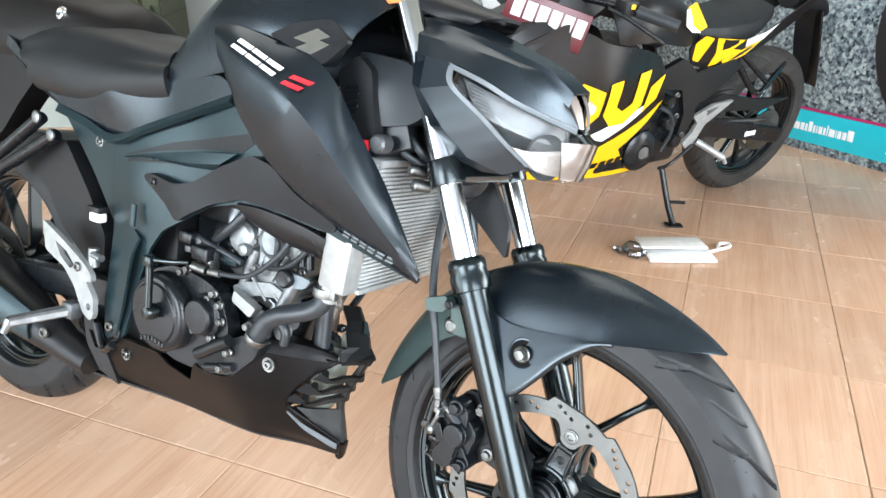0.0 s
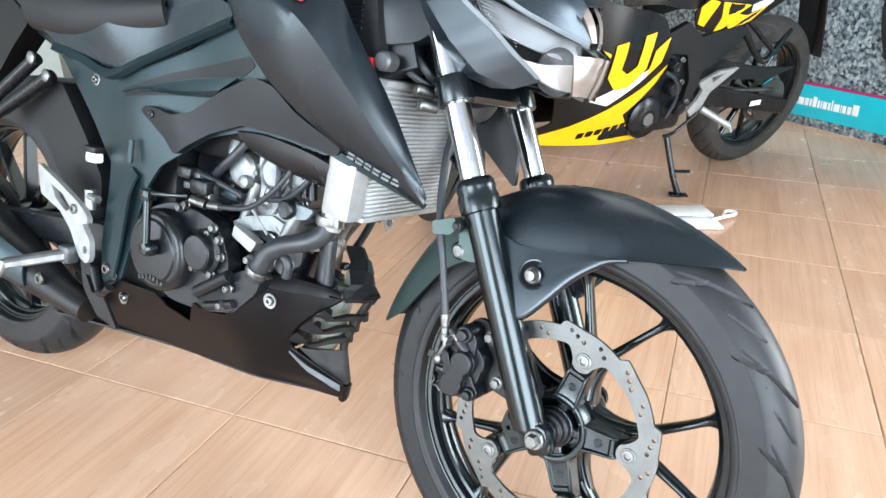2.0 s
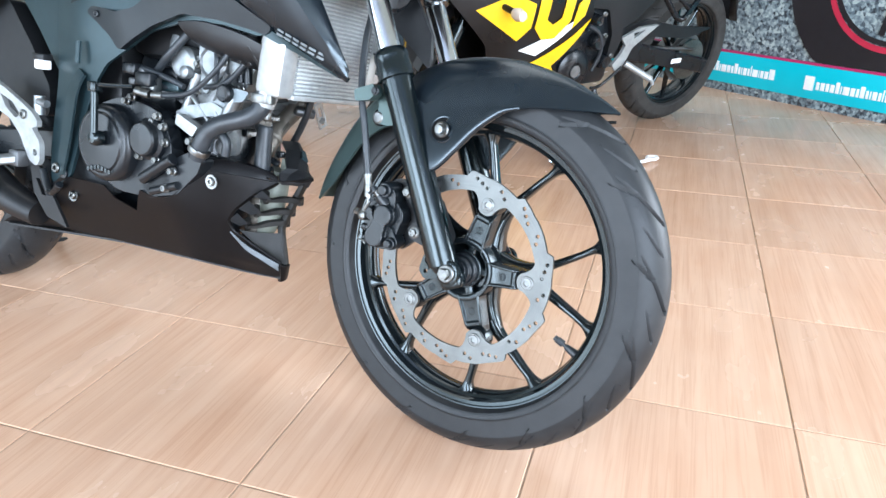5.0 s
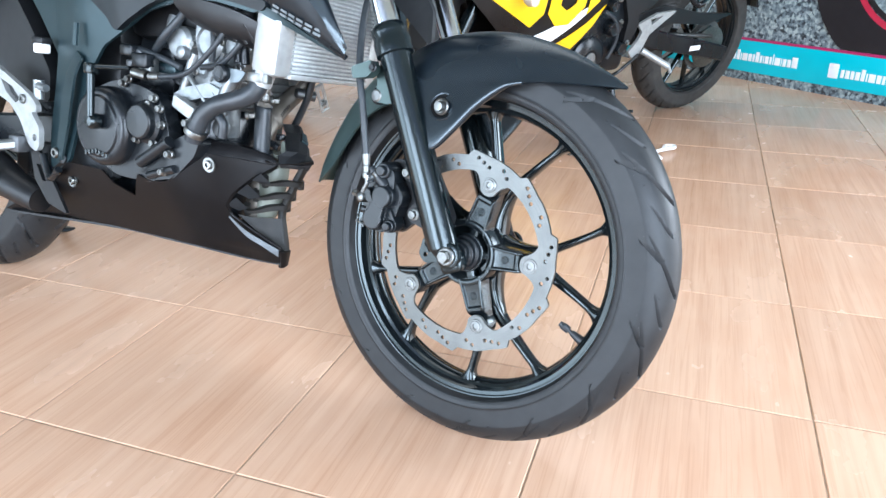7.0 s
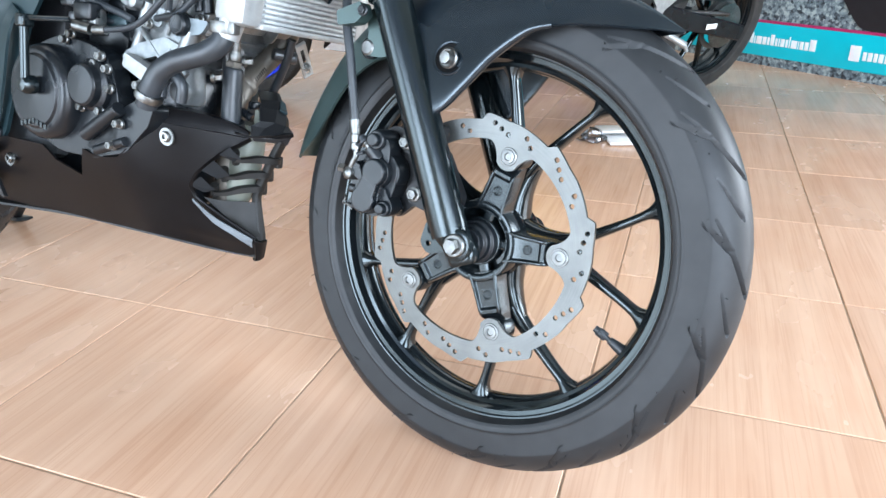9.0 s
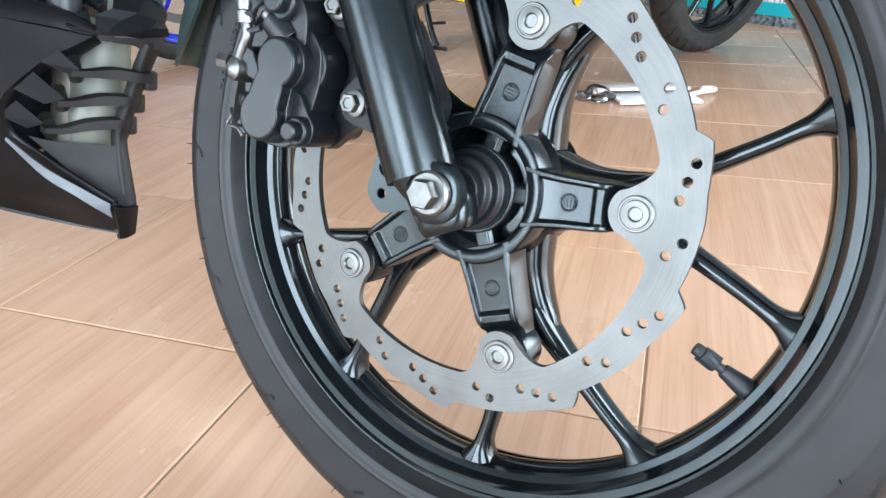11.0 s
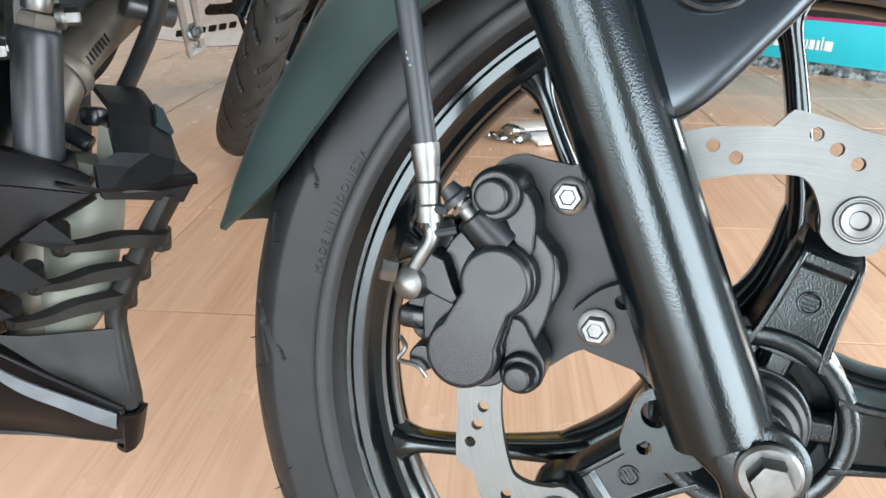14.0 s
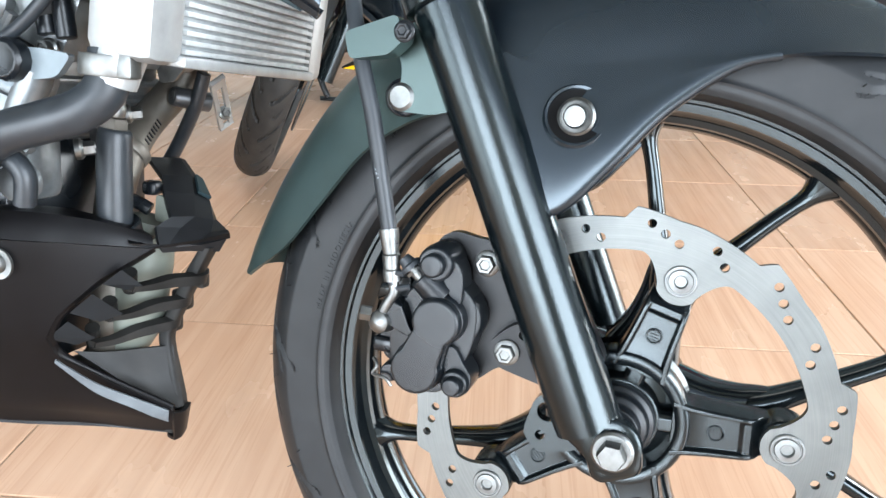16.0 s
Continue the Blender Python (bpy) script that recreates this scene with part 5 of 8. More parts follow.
    arm = panel([(-0.728, 0.322), (-0.712, 0.332), (-0.677, 0.329), (-0.645, 0.324), (-0.600, 0.333), (-0.527, 0.370), (-0.457, 0.397), (-0.420, 0.388), (-0.385, 0.356), (-0.318, 0.318), (-0.330, 0.306), (-0.360, 0.313), (-0.41, 0.322), (-0.489, 0.328), (-0.56, 0.306), (-0.61, 0.282), (-0.645, 0.262), (-0.665, 0.285), (-0.700, 0.306)], br_at, 0.012, 0.012, 0.010)
    a = both("side_bracket", arm, BRACKET, "black moulded side bracket", 40)
    sub("bracket_screw", socket(V(-0.696, 0.1465, 0.319), RIGHT, 0.0062, 0.003), ENGINE, a)
    duct = skin([[(-0.51, 0.142, 0.316), (-0.45, 0.146, 0.318), (-0.385, 0.135, 0.306), (-0.345, 0.12, 0.29)], [(-0.48, 0.125, 0.285), (-0.43, 0.128, 0.275), (-0.385, 0.120, 0.268), (-0.36, 0.11, 0.262)], [(-0.46, 0.08, 0.275), (-0.42, 0.08, 0.262), (-0.39, 0.08, 0.255), (-0.37, 0.07, 0.25)]], 0.004, 6, 4, 0.004)
    d = both("air_duct", duct, PLASTIC, "ribbed black air duct")
    for k in range(5):
        x = -0.452 + 0.020 * k
        sub("duct_rib", bar(V(x, 0.136 - 0.002 * k, 0.304 - 0.004 * k), V(x + 0.012, 0.118 - 0.002 * k, 0.270 - 0.003 * k), 0.004, 0.006), PLASTIC, d)


def build_belly():
    def drawn_in(piece):
        """Draws the fairing's front in towards the bike's middle, so that the nose tapers to a keel."""
        out = []
        for v in piece[0]:
            t = min(1.0, max(0.0, (v.x + 0.54) / 0.14))
            z = v.z
            g = 0.80 if z > 0.08 else 0.80 + (0.08 - z) / 0.147 * 0.20 if z > -0.067 else 1.0 + min(0.5, (-0.067 - z) / 0.017 * 0.5)
            k = t * t * (3 - 2 * t) * g
            out.append(Vector((v.x - 0.022 * k, v.y + 0.036 * k, v.z - 0.0135 * k)))
        return out, piece[1]

    at = field([(-1.07, -0.109, 0.095), (-0.884, -0.090, 0.085), (-0.72, -0.086, 0.078), (-0.576, -0.084, 0.072), (-0.447, -0.083, 0.064), (-0.348, -0.083, 0.054), (-0.351, -0.069, 0.052), (-0.397, -0.039, 0.072), (-0.430, -0.012, 0.092), (-0.426, 0.006, 0.101), (-0.420, 0.027, 0.104), (-0.387, 0.060, 0.082), (-0.364, 0.084, 0.061), (-0.82, 0.008, 0.135), (-0.687, 0.027, 0.137), (-0.50, 0.04, 0.130), (-0.464, 0.091, 0.130), (-0.416, 0.090, 0.110)])
    rear = [(-0.35, -0.085), (-0.38, -0.086), (-0.447, -0.087), (-0.576, -0.088), (-0.72, -0.090), (-0.884, -0.094), (-1.06, -0.110), (-0.95, -0.060), (-0.885, -0.022), (-0.835, 0.006), (-0.80, 0.024), (-0.766, 0.028), (-0.72, 0.027), (-0.688, 0.026), (-0.672, 0.004), (-0.650, -0.004), (-0.628, -0.013), (-0.612, 0.012), (-0.598, 0.032), (-0.585, 0.026), (-0.56, 0.024), (-0.529, 0.029), (-0.496, 0.054), (-0.468, 0.0915)]
    out = rear + [(-0.440, 0.0905), (-0.416, 0.090), (-0.38, 0.087), (-0.361, 0.083), (-0.376, 0.072), (-0.393, 0.058), (-0.419, 0.029), (-0.431, 0.008), (-0.430, -0.010), (-0.397, -0.035), (-0.353, -0.060)]
    shell = drawn_in(panel(out, at, 0.004, 0.013, 0.003))
    pan = bp_("belly_fairing", shell, BELLY, "satin black belly fairing with a slatted nose", 40)
    far = [p for p in rear if p[0] < -0.5] + [(-0.50, 0.0), (-0.51, -0.05)]
    sub("fairing_side", mirrored(panel(far, at, 0.004, 0.013, 0.006)), BELLY, pan, "", 40)
    low = [(-1.04, 0.098, -0.109), (-0.72, 0.076, -0.089), (-0.576, 0.070, -0.087), (-0.447, 0.062, -0.086), (-0.352, 0.050, -0.084)]
    sub("keel", drawn_in(skin([low, [(x - 0.02, 0.030, z - 0.004) for x, w, z in low], [(x - 0.03, -w * 0.9 if x < -0.5 else 0.028, z) for x, w, z in low]], 0.004, 6, 3)), PLASTIC, pan)
    for x, z in ((-0.446, 0.073), (-0.782, -0.008)):
        w = at(x, z) + 0.003
        sub("fairing_bolt", drawn_in(join(spun([(0.0120, -0.001), (0.0120, 0.0012), (0.0095, 0.0008)], V(x, w, z), RIGHT, 26), socket(V(x, w + 0.0005, z), RIGHT, 0.0075, 0.005))), ZINC, pan)
    # pale chamfer along the lower arm, widening to the toe; its grey paints the highlight
    edge = skin([[(-0.426, 0.1005, -0.010), (-0.404, 0.0835, -0.033), (-0.380, 0.069, -0.0475), (-0.3545, 0.0545, -0.0615)], [(-0.427, 0.1005, -0.0125), (-0.405, 0.0835, -0.0415), (-0.381, 0.0695, -0.0570), (-0.3555, 0.0550, -0.0735)]], 0.002, 6, 2)
    sub("edge_glint", drawn_in(edge), TRIM, pan, "chamfered edge with its highlight painted in grey")
    rim_ = [(-0.361, 0.061, 0.083), (-0.376, 0.0715, 0.072), (-0.393, 0.086, 0.058), (-0.419, 0.1035, 0.029), (-0.431, 0.1015, 0.008), (-0.430, 0.0925, -0.010), (-0.397, 0.072, -0.035), (-0.353, 0.052, -0.060)]
    lip = [(-0.370, 0.046, 0.078), (-0.384, 0.056, 0.066), (-0.398, 0.074, 0.054), (-0.419, 0.094, 0.028), (-0.428, 0.093, 0.008), (-0.428, 0.085, -0.009), (-0.396, 0.066, -0.034), (-0.352, 0.047, -0.059)]
    sub("nose_lip", drawn_in(skin([rim_, lip], 0.004, 6, 3, 0.002)), BELLY, pan, "", 50)
    crease = [(-0.470, 0.1305, 0.0920), (-0.440, 0.1215, 0.0910), (-0.416, 0.1105, 0.0905), (-0.38, 0.0855, 0.0875), (-0.361, 0.0625, 0.0835)]
    crest = skin([crease, [(-0.476, 0.120, 0.108), (-0.440, 0.110, 0.111), (-0.412, 0.099, 0.110), (-0.382, 0.079, 0.103), (-0.363, 0.060, 0.092)], [(-0.476, 0.088, 0.108), (-0.440, 0.075, 0.110), (-0.412, 0.064, 0.106), (-0.388, 0.056, 0.100), (-0.368, 0.050, 0.090)]], 0.004, 8, 4, 0.001)
    sub("crest", drawn_in(crest), BELLY, pan, "", 25)
    sub("hose_dish", spun([(0.0138, -0.006), (0.0145, -0.001), (0.0185, 0.0012), (0.0200, 0.0002), (0.0200, -0.010)], V(-0.412, 0.036, 0.0900), Vector((0.05, -0.30, 0.95)), 44, False), BRACKET, pan, "glossy dished collar round the hose")
    # the horn: folded plates that rise behind the crest and run out to a point ahead
    horn = skin([[(-0.386, 0.052, 0.0790), (-0.372, 0.034, 0.0765), (-0.378, 0.030, 0.090), (-0.372, 0.018, 0.097), (-0.392, 0.000, 0.115), (-0.408, -0.020, 0.125), (-0.446, -0.052, 0.136)],
                 [(-0.384, 0.048, 0.0765), (-0.368, 0.028, 0.0760), (-0.366, 0.014, 0.088), (-0.362, 0.000, 0.096), (-0.376, -0.020, 0.112), (-0.392, -0.040, 0.124), (-0.424, -0.070, 0.136)],
                 [(-0.378, 0.040, 0.0745), (-0.350, 0.010, 0.0790), (-0.348, -0.002, 0.084), (-0.352, -0.012, 0.092), (-0.367, -0.030, 0.105), (-0.387, -0.046, 0.119), (-0.420, -0.072, 0.134)],
                 [(-0.374, 0.034, 0.0730), (-0.334, -0.008, 0.0835), (-0.340, -0.013, 0.085), (-0.357, -0.025, 0.090), (-0.374, -0.043, 0.099), (-0.395, -0.056, 0.110), (-0.418, -0.076, 0.122)]], 0.005, 1, 1)
    sub("nose_horn", horn, PLASTIC, pan, "black faceted nose horn", 8)
    sub("horn_cheek", skin([[(-0.372, 0.034, 0.0765), (-0.358, 0.014, 0.0770), (-0.334, -0.008, 0.0830)], [(-0.372, 0.030, 0.0690), (-0.360, 0.010, 0.0680), (-0.344, -0.008, 0.0660)]], 0.006, 3, 2), PLASTIC, pan, "", 20)
    sub("horn_facet", skin([[(-0.3900, -0.0410, 0.1240), (-0.3862, -0.0450, 0.1202)], [(-0.3745, -0.0225, 0.1120), (-0.3672, -0.0300, 0.1062)]], 0.003, 2, 2), PANEL, pan)
    sub("horn_gap", panel([(-0.398, 0.112), (-0.388, 0.108), (-0.377, 0.096), (-0.381, 0.088), (-0.400, 0.088)], lambda x, z: 0.002, 0.004, 0, 0.004), PALEPIPE, pan)
    sub("horn_clip", join(block(-0.412, -0.398, -0.010, 0.004, 0.110, 0.122, 0.003), tube([V(-0.402, 0.004, 0.098), V(-0.420, 0.010, 0.106), V(-0.432, 0.016, 0.094), V(-0.430, 0.018, 0.080)], 0.006, 10, 4)), ENGINE, pan)
    # spine of the nose with its three slats on either side
    spine = sweep([(V(x, -0.006, z), Vector((hx, 0, 0)), RIGHT * hw) for x, z, hx, hw in ((-0.352, 0.070, 0.006, 0.008), (-0.366, 0.046, 0.007, 0.007), (-0.378, 0.022, 0.007, 0.006), (-0.391, -0.004, 0.007, 0.006), (-0.395, -0.020, 0.006, 0.006), (-0.389, -0.052, 0.006, 0.007), (-0.384, -0.082, 0.006, 0.008), (-0.390, -0.106, 0.006, 0.008))], 16, 3, 4.0)
    sub("nose_spine", spine, DUSTY, pan, "", 30)
    ends = ((-0.360, 0.0415), (-0.376, 0.0195), (-0.387, -0.0020))
    starts = ((-0.392, 0.0400), (-0.412, 0.0130), (-0.430, -0.0130))
    for (xr, zr), (xl, zl) in zip(ends, starts):
        rows = []
        for lift, out_ in ((0.0055, -0.003), (0.0030, 0.005), (-0.0055, 0.003)):
            rows.append([(xl + out_, 0.046, zl + lift * 0.55), (xl + 0.010 + out_, 0.034, zl + 0.001 + lift * 0.7), ((xl + xr) / 2 + 0.004 + out_, 0.018, (zl + zr) / 2 + 0.002 + lift), (xr + out_, -0.002, zr + lift), (xr - 0.004 + out_, -0.016, zr + lift)])
        sub("slat", skin(rows, 0.006, 4, 2), DUSTY, pan, "dusty black nose slat", 30)
        sub("slat_end", block(xr - 0.018, xr - 0.001, -0.022, -0.010, zr - 0.012, zr + 0.006, 0.003), DUSTY, pan)
        sub("slat_post", tube([V(xl - 0.004, 0.040, zl + 0.012), V(xl - 0.012, 0.030, zl - 0.006)], 0.006, 10, 1), DUSTY, pan)
    # three-sided fins along the opening's rear edge
    for (x, w, z), q in (((-0.391, 0.062, 0.049), 0.75), ((-0.412, 0.070, 0.025), 1.0), ((-0.4365, 0.070, 0.000), 0.9)):
        apex, tip, heel, foot = (x + 0.002, w - 0.004, z + 0.013 * q), (x + 0.012 * q, w - 0.026 * q, z - 0.008 * q), (x - 0.014 * q, w + 0.003, z - 0.003 * q), (x - 0.002, w - 0.016, z - 0.014 * q)
        fin = ([V(*apex), V(*tip), V(*heel), V(*foot)], [(0, 1, 2), (1, 3, 2), (0, 3, 1), (0, 2, 3)])
        sub("slat_fin", fin, BRACKET, pan, "", 5)
    toe = skin([[(-0.444, 0.050, -0.020), (-0.428, 0.034, -0.024), (-0.408, 0.016, -0.024), (-0.388, -0.004, -0.024)], [(-0.416, 0.032, -0.047), (-0.408, 0.022, -0.049), (-0.396, 0.010, -0.050), (-0.384, -0.004, -0.050)], [(-0.380, 0.013, -0.074), (-0.379, 0.009, -0.076), (-0.377, 0.004, -0.078), (-0.376, -0.003, -0.079)]], 0.005, 6, 4)
    sub("toe_plate", toe, DUSTY, pan, "dusty plate under the slats")
    cap = skin([[(-0.3755, 0.0165, -0.0755), (-0.374, 0.004, -0.079), (-0.378, -0.010, -0.078)], [(-0.384, 0.003, -0.1085), (-0.382, -0.002, -0.108), (-0.384, -0.012, -0.106)], [(-0.394, -0.002, -0.1090), (-0.394, -0.007, -0.1085), (-0.394, -0.013, -0.1065)]], 0.004, 4, 3)
    sub("toe_cap", cap, BELLY, pan, "", 25)
    return pan


def build_engine():
    case = block(-0.78, -0.47, -0.095, 0.084, -0.045, 0.165, 0.025)
    eng = bp_("engine", case, ENGINE, "black and silver liquid-cooled engine")
    sub("gearbox", block(-0.84, -0.70, -0.10, 0.108, 0.0, 0.15, 0.02), ALUDARK, eng)
    sub("airbox", block(-0.70, -0.47, -0.10, 0.085, 0.255, 0.44, 0.03), PLASTIC, eng)
    sub("battery_box", block(-0.88, -0.71, -0.09, 0.085, 0.13, 0.40, 0.02), PLASTIC, eng)
    sub("intake", block(-0.70, -0.60, -0.08, 0.06, 0.15, 0.27, 0.02), ENGINE, eng)
    c = V(-0.672, 0.10, 0.104)
    sub("case_cover", plate([(-0.745, 0.11), (-0.72, 0.165), (-0.66, 0.186), (-0.60, 0.180), (-0.555, 0.168), (-0.53, 0.12), (-0.525, 0.06), (-0.56, 0.02), (-0.66, 0.02), (-0.73, 0.05)], 0.10, 0.128, 0.02), ENGINE, eng)
    sub("clutch_cover", spun([(0.068, 0.020), (0.0675, 0.044), (0.063, 0.052), (0.057, 0.055), (0.053, 0.0545), (0.050, 0.058), (0.0, 0.060)], c, RIGHT, 72), ENGINE, eng, "round black clutch cover")
    sub("pump_cover", join(spun([(0.036, 0.02), (0.036, 0.040), (0.030, 0.044), (0.029, 0.054), (0.026, 0.057), (0.0, 0.058)], V(-0.576, 0.096, 0.122), RIGHT, 44)), ENGINE, eng)
    for x, z in ((-0.568, 0.152), (-0.559, 0.162), (-0.600, 0.090), (-0.559, 0.088), (-0.540, 0.120), (-0.622, 0.188), (-0.636, 0.180), (-0.545, 0.146)):
        sub("cover_bolt", bolt(V(x, 0.130, z), RIGHT, 0.0058, 0.010, 1.25), ZINC, eng)
    sub("lower_bracket", join(plate([(-0.600, 0.036), (-0.586, 0.050), (-0.514, 0.100), (-0.488, 0.112), (-0.458, 0.102), (-0.468, 0.077), (-0.500, 0.048), (-0.513, 0.035), (-0.565, 0.024)], 0.10, 0.128, 0.008), tube([V(-0.590, 0.134, 0.052), V(-0.516, 0.136, 0.096)], 0.010, 18, 1), tube([V(-0.575, 0.128, 0.032), V(-0.510, 0.130, 0.052)], 0.007, 14, 1)), ENGINE, eng, "black ribbed lower engine cover")
    for x, z in ((-0.519, 0.075), (-0.533, 0.044), (-0.479, 0.130), (-0.461, 0.118)):
        sub("cover_bolt", bolt(V(x, 0.130, z), RIGHT, 0.0060, 0.012, 1.25), ZINC, eng)
    sub("clutch_lettering", join(*[bar(V(-0.700 + 0.009 * k, 0.1595, 0.062 - 0.002 * abs(k - 3)), V(-0.695 + 0.009 * k, 0.1595, 0.062 - 0.002 * abs(k - 3)), 0.0016, 0.008) for k in range(7)]), CAST, eng, "raised lettering bars on the cover")
    # clutch release arm
    arm = join(tube([V(-0.661, 0.176, 0.114), V(-0.660, 0.176, 0.196)], 0.0062, 14, 1), spun([(0.013, -0.008), (0.013, 0.004), (0.009, 0.010), (0, 0.011)], V(-0.661, 0.172, 0.113), RIGHT, 22), block(-0.670, -0.650, 0.166, 0.184, 0.190, 0.208, 0.003), tube([V(-0.655, 0.176, 0.202), V(-0.625, 0.165, 0.204), V(-0.600, 0.150, 0.206)], 0.0035, 10, 4))
    sub("clutch_arm", arm, GLOSS, eng)
    sub("cable_stop", join(tube([V(-0.602, 0.140, 0.200), V(-0.575, 0.135, 0.196)], 0.008, 14, 1), tube([V(-0.57, 0.134, 0.196), V(-0.548, 0.132, 0.197)], 0.006, 12, 1), block(-0.605, -0.575, 0.11, 0.13, 0.19, 0.225, 0.003)), ZINC, eng)
    sub("clutch_cable", tube([V(-0.55, 0.132, 0.197), V(-0.49, 0.131, 0.207), V(-0.443, 0.130, 0.240), V(-0.417, 0.122, 0.277), V(-0.40, 0.10, 0.34)], 0.0042, 12, 8), HOSE, eng)
    # cylinder, leaning forward
    lean = Matrix.Rotation(radians(24), 4, 'Y')
    at = Matrix.Translation(V(-0.50, 0.0, 0.16)) @ lean
    sub("cylinder", block(-0.05, 0.022, -0.085, 0.082, -0.02, 0.075, 0.012, at), ALU, eng, "silver cast cylinder")
    for k in range(4):
        sub("cooling_fin", block(-0.056, 0.028, -0.09, 0.088, 0.006 + 0.016 * k, 0.011 + 0.016 * k, 0.002, at), ALU, eng)
    sub("cylinder_head", join(block(-0.062, 0.058, -0.088, 0.086, 0.080, 0.150, 0.014, at), block(-0.05, 0.05, -0.08, 0.078, 0.150, 0.185, 0.016, at)), ALU, eng, "silver cast cylinder head")
    sub("cam_cover", block(-0.055, 0.06, -0.07, 0.07, 0.182, 0.215, 0.014, at), ALUDARK, eng)
    sub("chain_cover", join(spun([(0.03, 0), (0.03, 0.012), (0.022, 0.020), (0.02, 0.016)], at @ V(-0.020, 0.082, 0.10), RIGHT, 28), spun([(0.014, 0), (0.014, 0.014), (0.008, 0.016)], at @ V(0.03, 0.084, 0.12), RIGHT, 22), spun([(0.016, 0), (0.016, 0.02), (0.010, 0.022)], at @ V(-0.04, 0.084, 0.148), RIGHT, 22)), ALU, eng)
    for x, z in ((-0.045, 0.165), (0.035, 0.165), (-0.052, 0.09), (0.048, 0.09), (0.05, 0.03), (-0.045, 0.02), (0.0, 0.14)):
        sub("head_bolt", bolt(at @ V(x, 0.086, z), RIGHT, 0.0058, 0.010, 1.3), ZINC, eng)
    sub("head_plate", plate([(-0.503, 0.298), (-0.456, 0.303), (-0.442, 0.275), (-0.464, 0.238), (-0.480, 0.200), (-0.506, 0.206), (-0.500, 0.236), (-0.509, 0.271)], 0.080, 0.096, 0.010), ALU, eng, "silver cast chain tunnel")
    sub("tunnel_rim", panel([(-0.498, 0.291), (-0.460, 0.296), (-0.450, 0.274), (-0.470, 0.240), (-0.484, 0.208), (-0.500, 0.211), (-0.494, 0.236), (-0.502, 0.270)], lambda x, z: 0.0975, 0.003, 0, 0.006, [[(-0.493, 0.286), (-0.465, 0.290), (-0.457, 0.272), (-0.476, 0.240), (-0.487, 0.214), (-0.496, 0.217), (-0.489, 0.236), (-0.496, 0.268)]]), ALU, eng)
    for x, z in ((-0.497, 0.297), (-0.452, 0.298), (-0.448, 0.262), (-0.472, 0.222), (-0.507, 0.255), (-0.505, 0.212)):
        sub("tunnel_bolt", bolt(V(x, 0.096, z), RIGHT, 0.0052, 0.009, 1.3), ZINC, eng)
    sub("dark_flank", plate([(-0.560, 0.232), (-0.520, 0.226), (-0.512, 0.196), (-0.545, 0.184), (-0.572, 0.196)], 0.07, 0.092, 0.008), ENGINE, eng)
    sub("barrel_flange", plate([(-0.552, 0.172), (-0.520, 0.186), (-0.470, 0.196), (-0.440, 0.186), (-0.444, 0.176), (-0.490, 0.170), (-0.546, 0.156)], 0.07, 0.101, 0.004), ALU, eng)
    for a_, b_ in (((-0.440, 0.245), (-0.470, 0.200)), ((-0.520, 0.205), (-0.478, 0.165)), ((-0.545, 0.170), (-0.500, 0.156)), ((-0.462, 0.180), (-0.430, 0.150))):
        sub("casting_rib", bar(V(a_[0], 0.098, a_[1]), V(b_[0], 0.098, b_[1]), 0.008, 0.007, (0, 1, 0), 0.9, 0.002), ALU, eng)
    sub("water_housing", join(spun([(0.027, -0.02), (0.027, 0.006), (0.022, 0.012), (0.012, 0.014), (0, 0.014)], V(-0.537, 0.095, 0.255), RIGHT, 32), tube([V(-0.548, 0.098, 0.262), V(-0.556, 0.10, 0.278), V(-0.556, 0.095, 0.295)], 0.011, 16, 3), spun([(0.010, 0), (0.010, 0.012), (0.007, 0.014)], V(-0.520, 0.104, 0.240), RIGHT, 18)), ALU, eng, "silver thermostat housing")
    sub("bright_cover", plate([(-0.533, 0.171), (-0.484, 0.152), (-0.496, 0.135), (-0.537, 0.153)], 0.100, 0.116, 0.004), ALUBRIGHT, eng)
    sub("knob_plate", plate([(-0.454, 0.223), (-0.410, 0.222), (-0.387, 0.219), (-0.400, 0.203), (-0.425, 0.200), (-0.442, 0.193), (-0.456, 0.206)], 0.098, 0.104, 0.006), DECALGREY, eng, "pale teal bracket plate")
    sub("knob", join(spun([(0.0150, 0), (0.0150, 0.010), (0.012, 0.013), (0.006, 0.012)], V(-0.434, 0.103, 0.213), RIGHT, 12)), ENGINE, eng)
    sub("relay_box", block(-0.634, -0.545, 0.075, 0.104, 0.203, 0.221, 0.004), PANEL, eng)
    for x, z in ((-0.622, 0.232), (-0.605, 0.226), (-0.646, 0.214), (-0.594, 0.196)):
        sub("connector", block(x - 0.008, x + 0.008, 0.098, 0.116, z - 0.006, z + 0.006, 0.003), ALUDARK, eng)
    for x0, z0, x1, z1 in ((-0.426, 0.268, -0.420, 0.232), (-0.410, 0.272, -0.404, 0.230)):
        sub("coil_strut", tube([V(x0, 0.088, z0), V(x1, 0.088, z1)], 0.007, 14, 1), ENGINE, eng)
    sub("lower_ring", join(tube([V(-0.452, 0.122, 0.118), V(-0.447, 0.122, 0.140), V(-0.428, 0.122, 0.148), V(-0.415, 0.120, 0.136), V(-0.418, 0.118, 0.115)], 0.0075, 16, 5)), HOSE, eng)
    sub("ring_boss", spun([(0.013, -0.01), (0.013, 0.004), (0.008, 0.006)], V(-0.434, 0.108, 0.128), RIGHT, 24), ALU, eng)
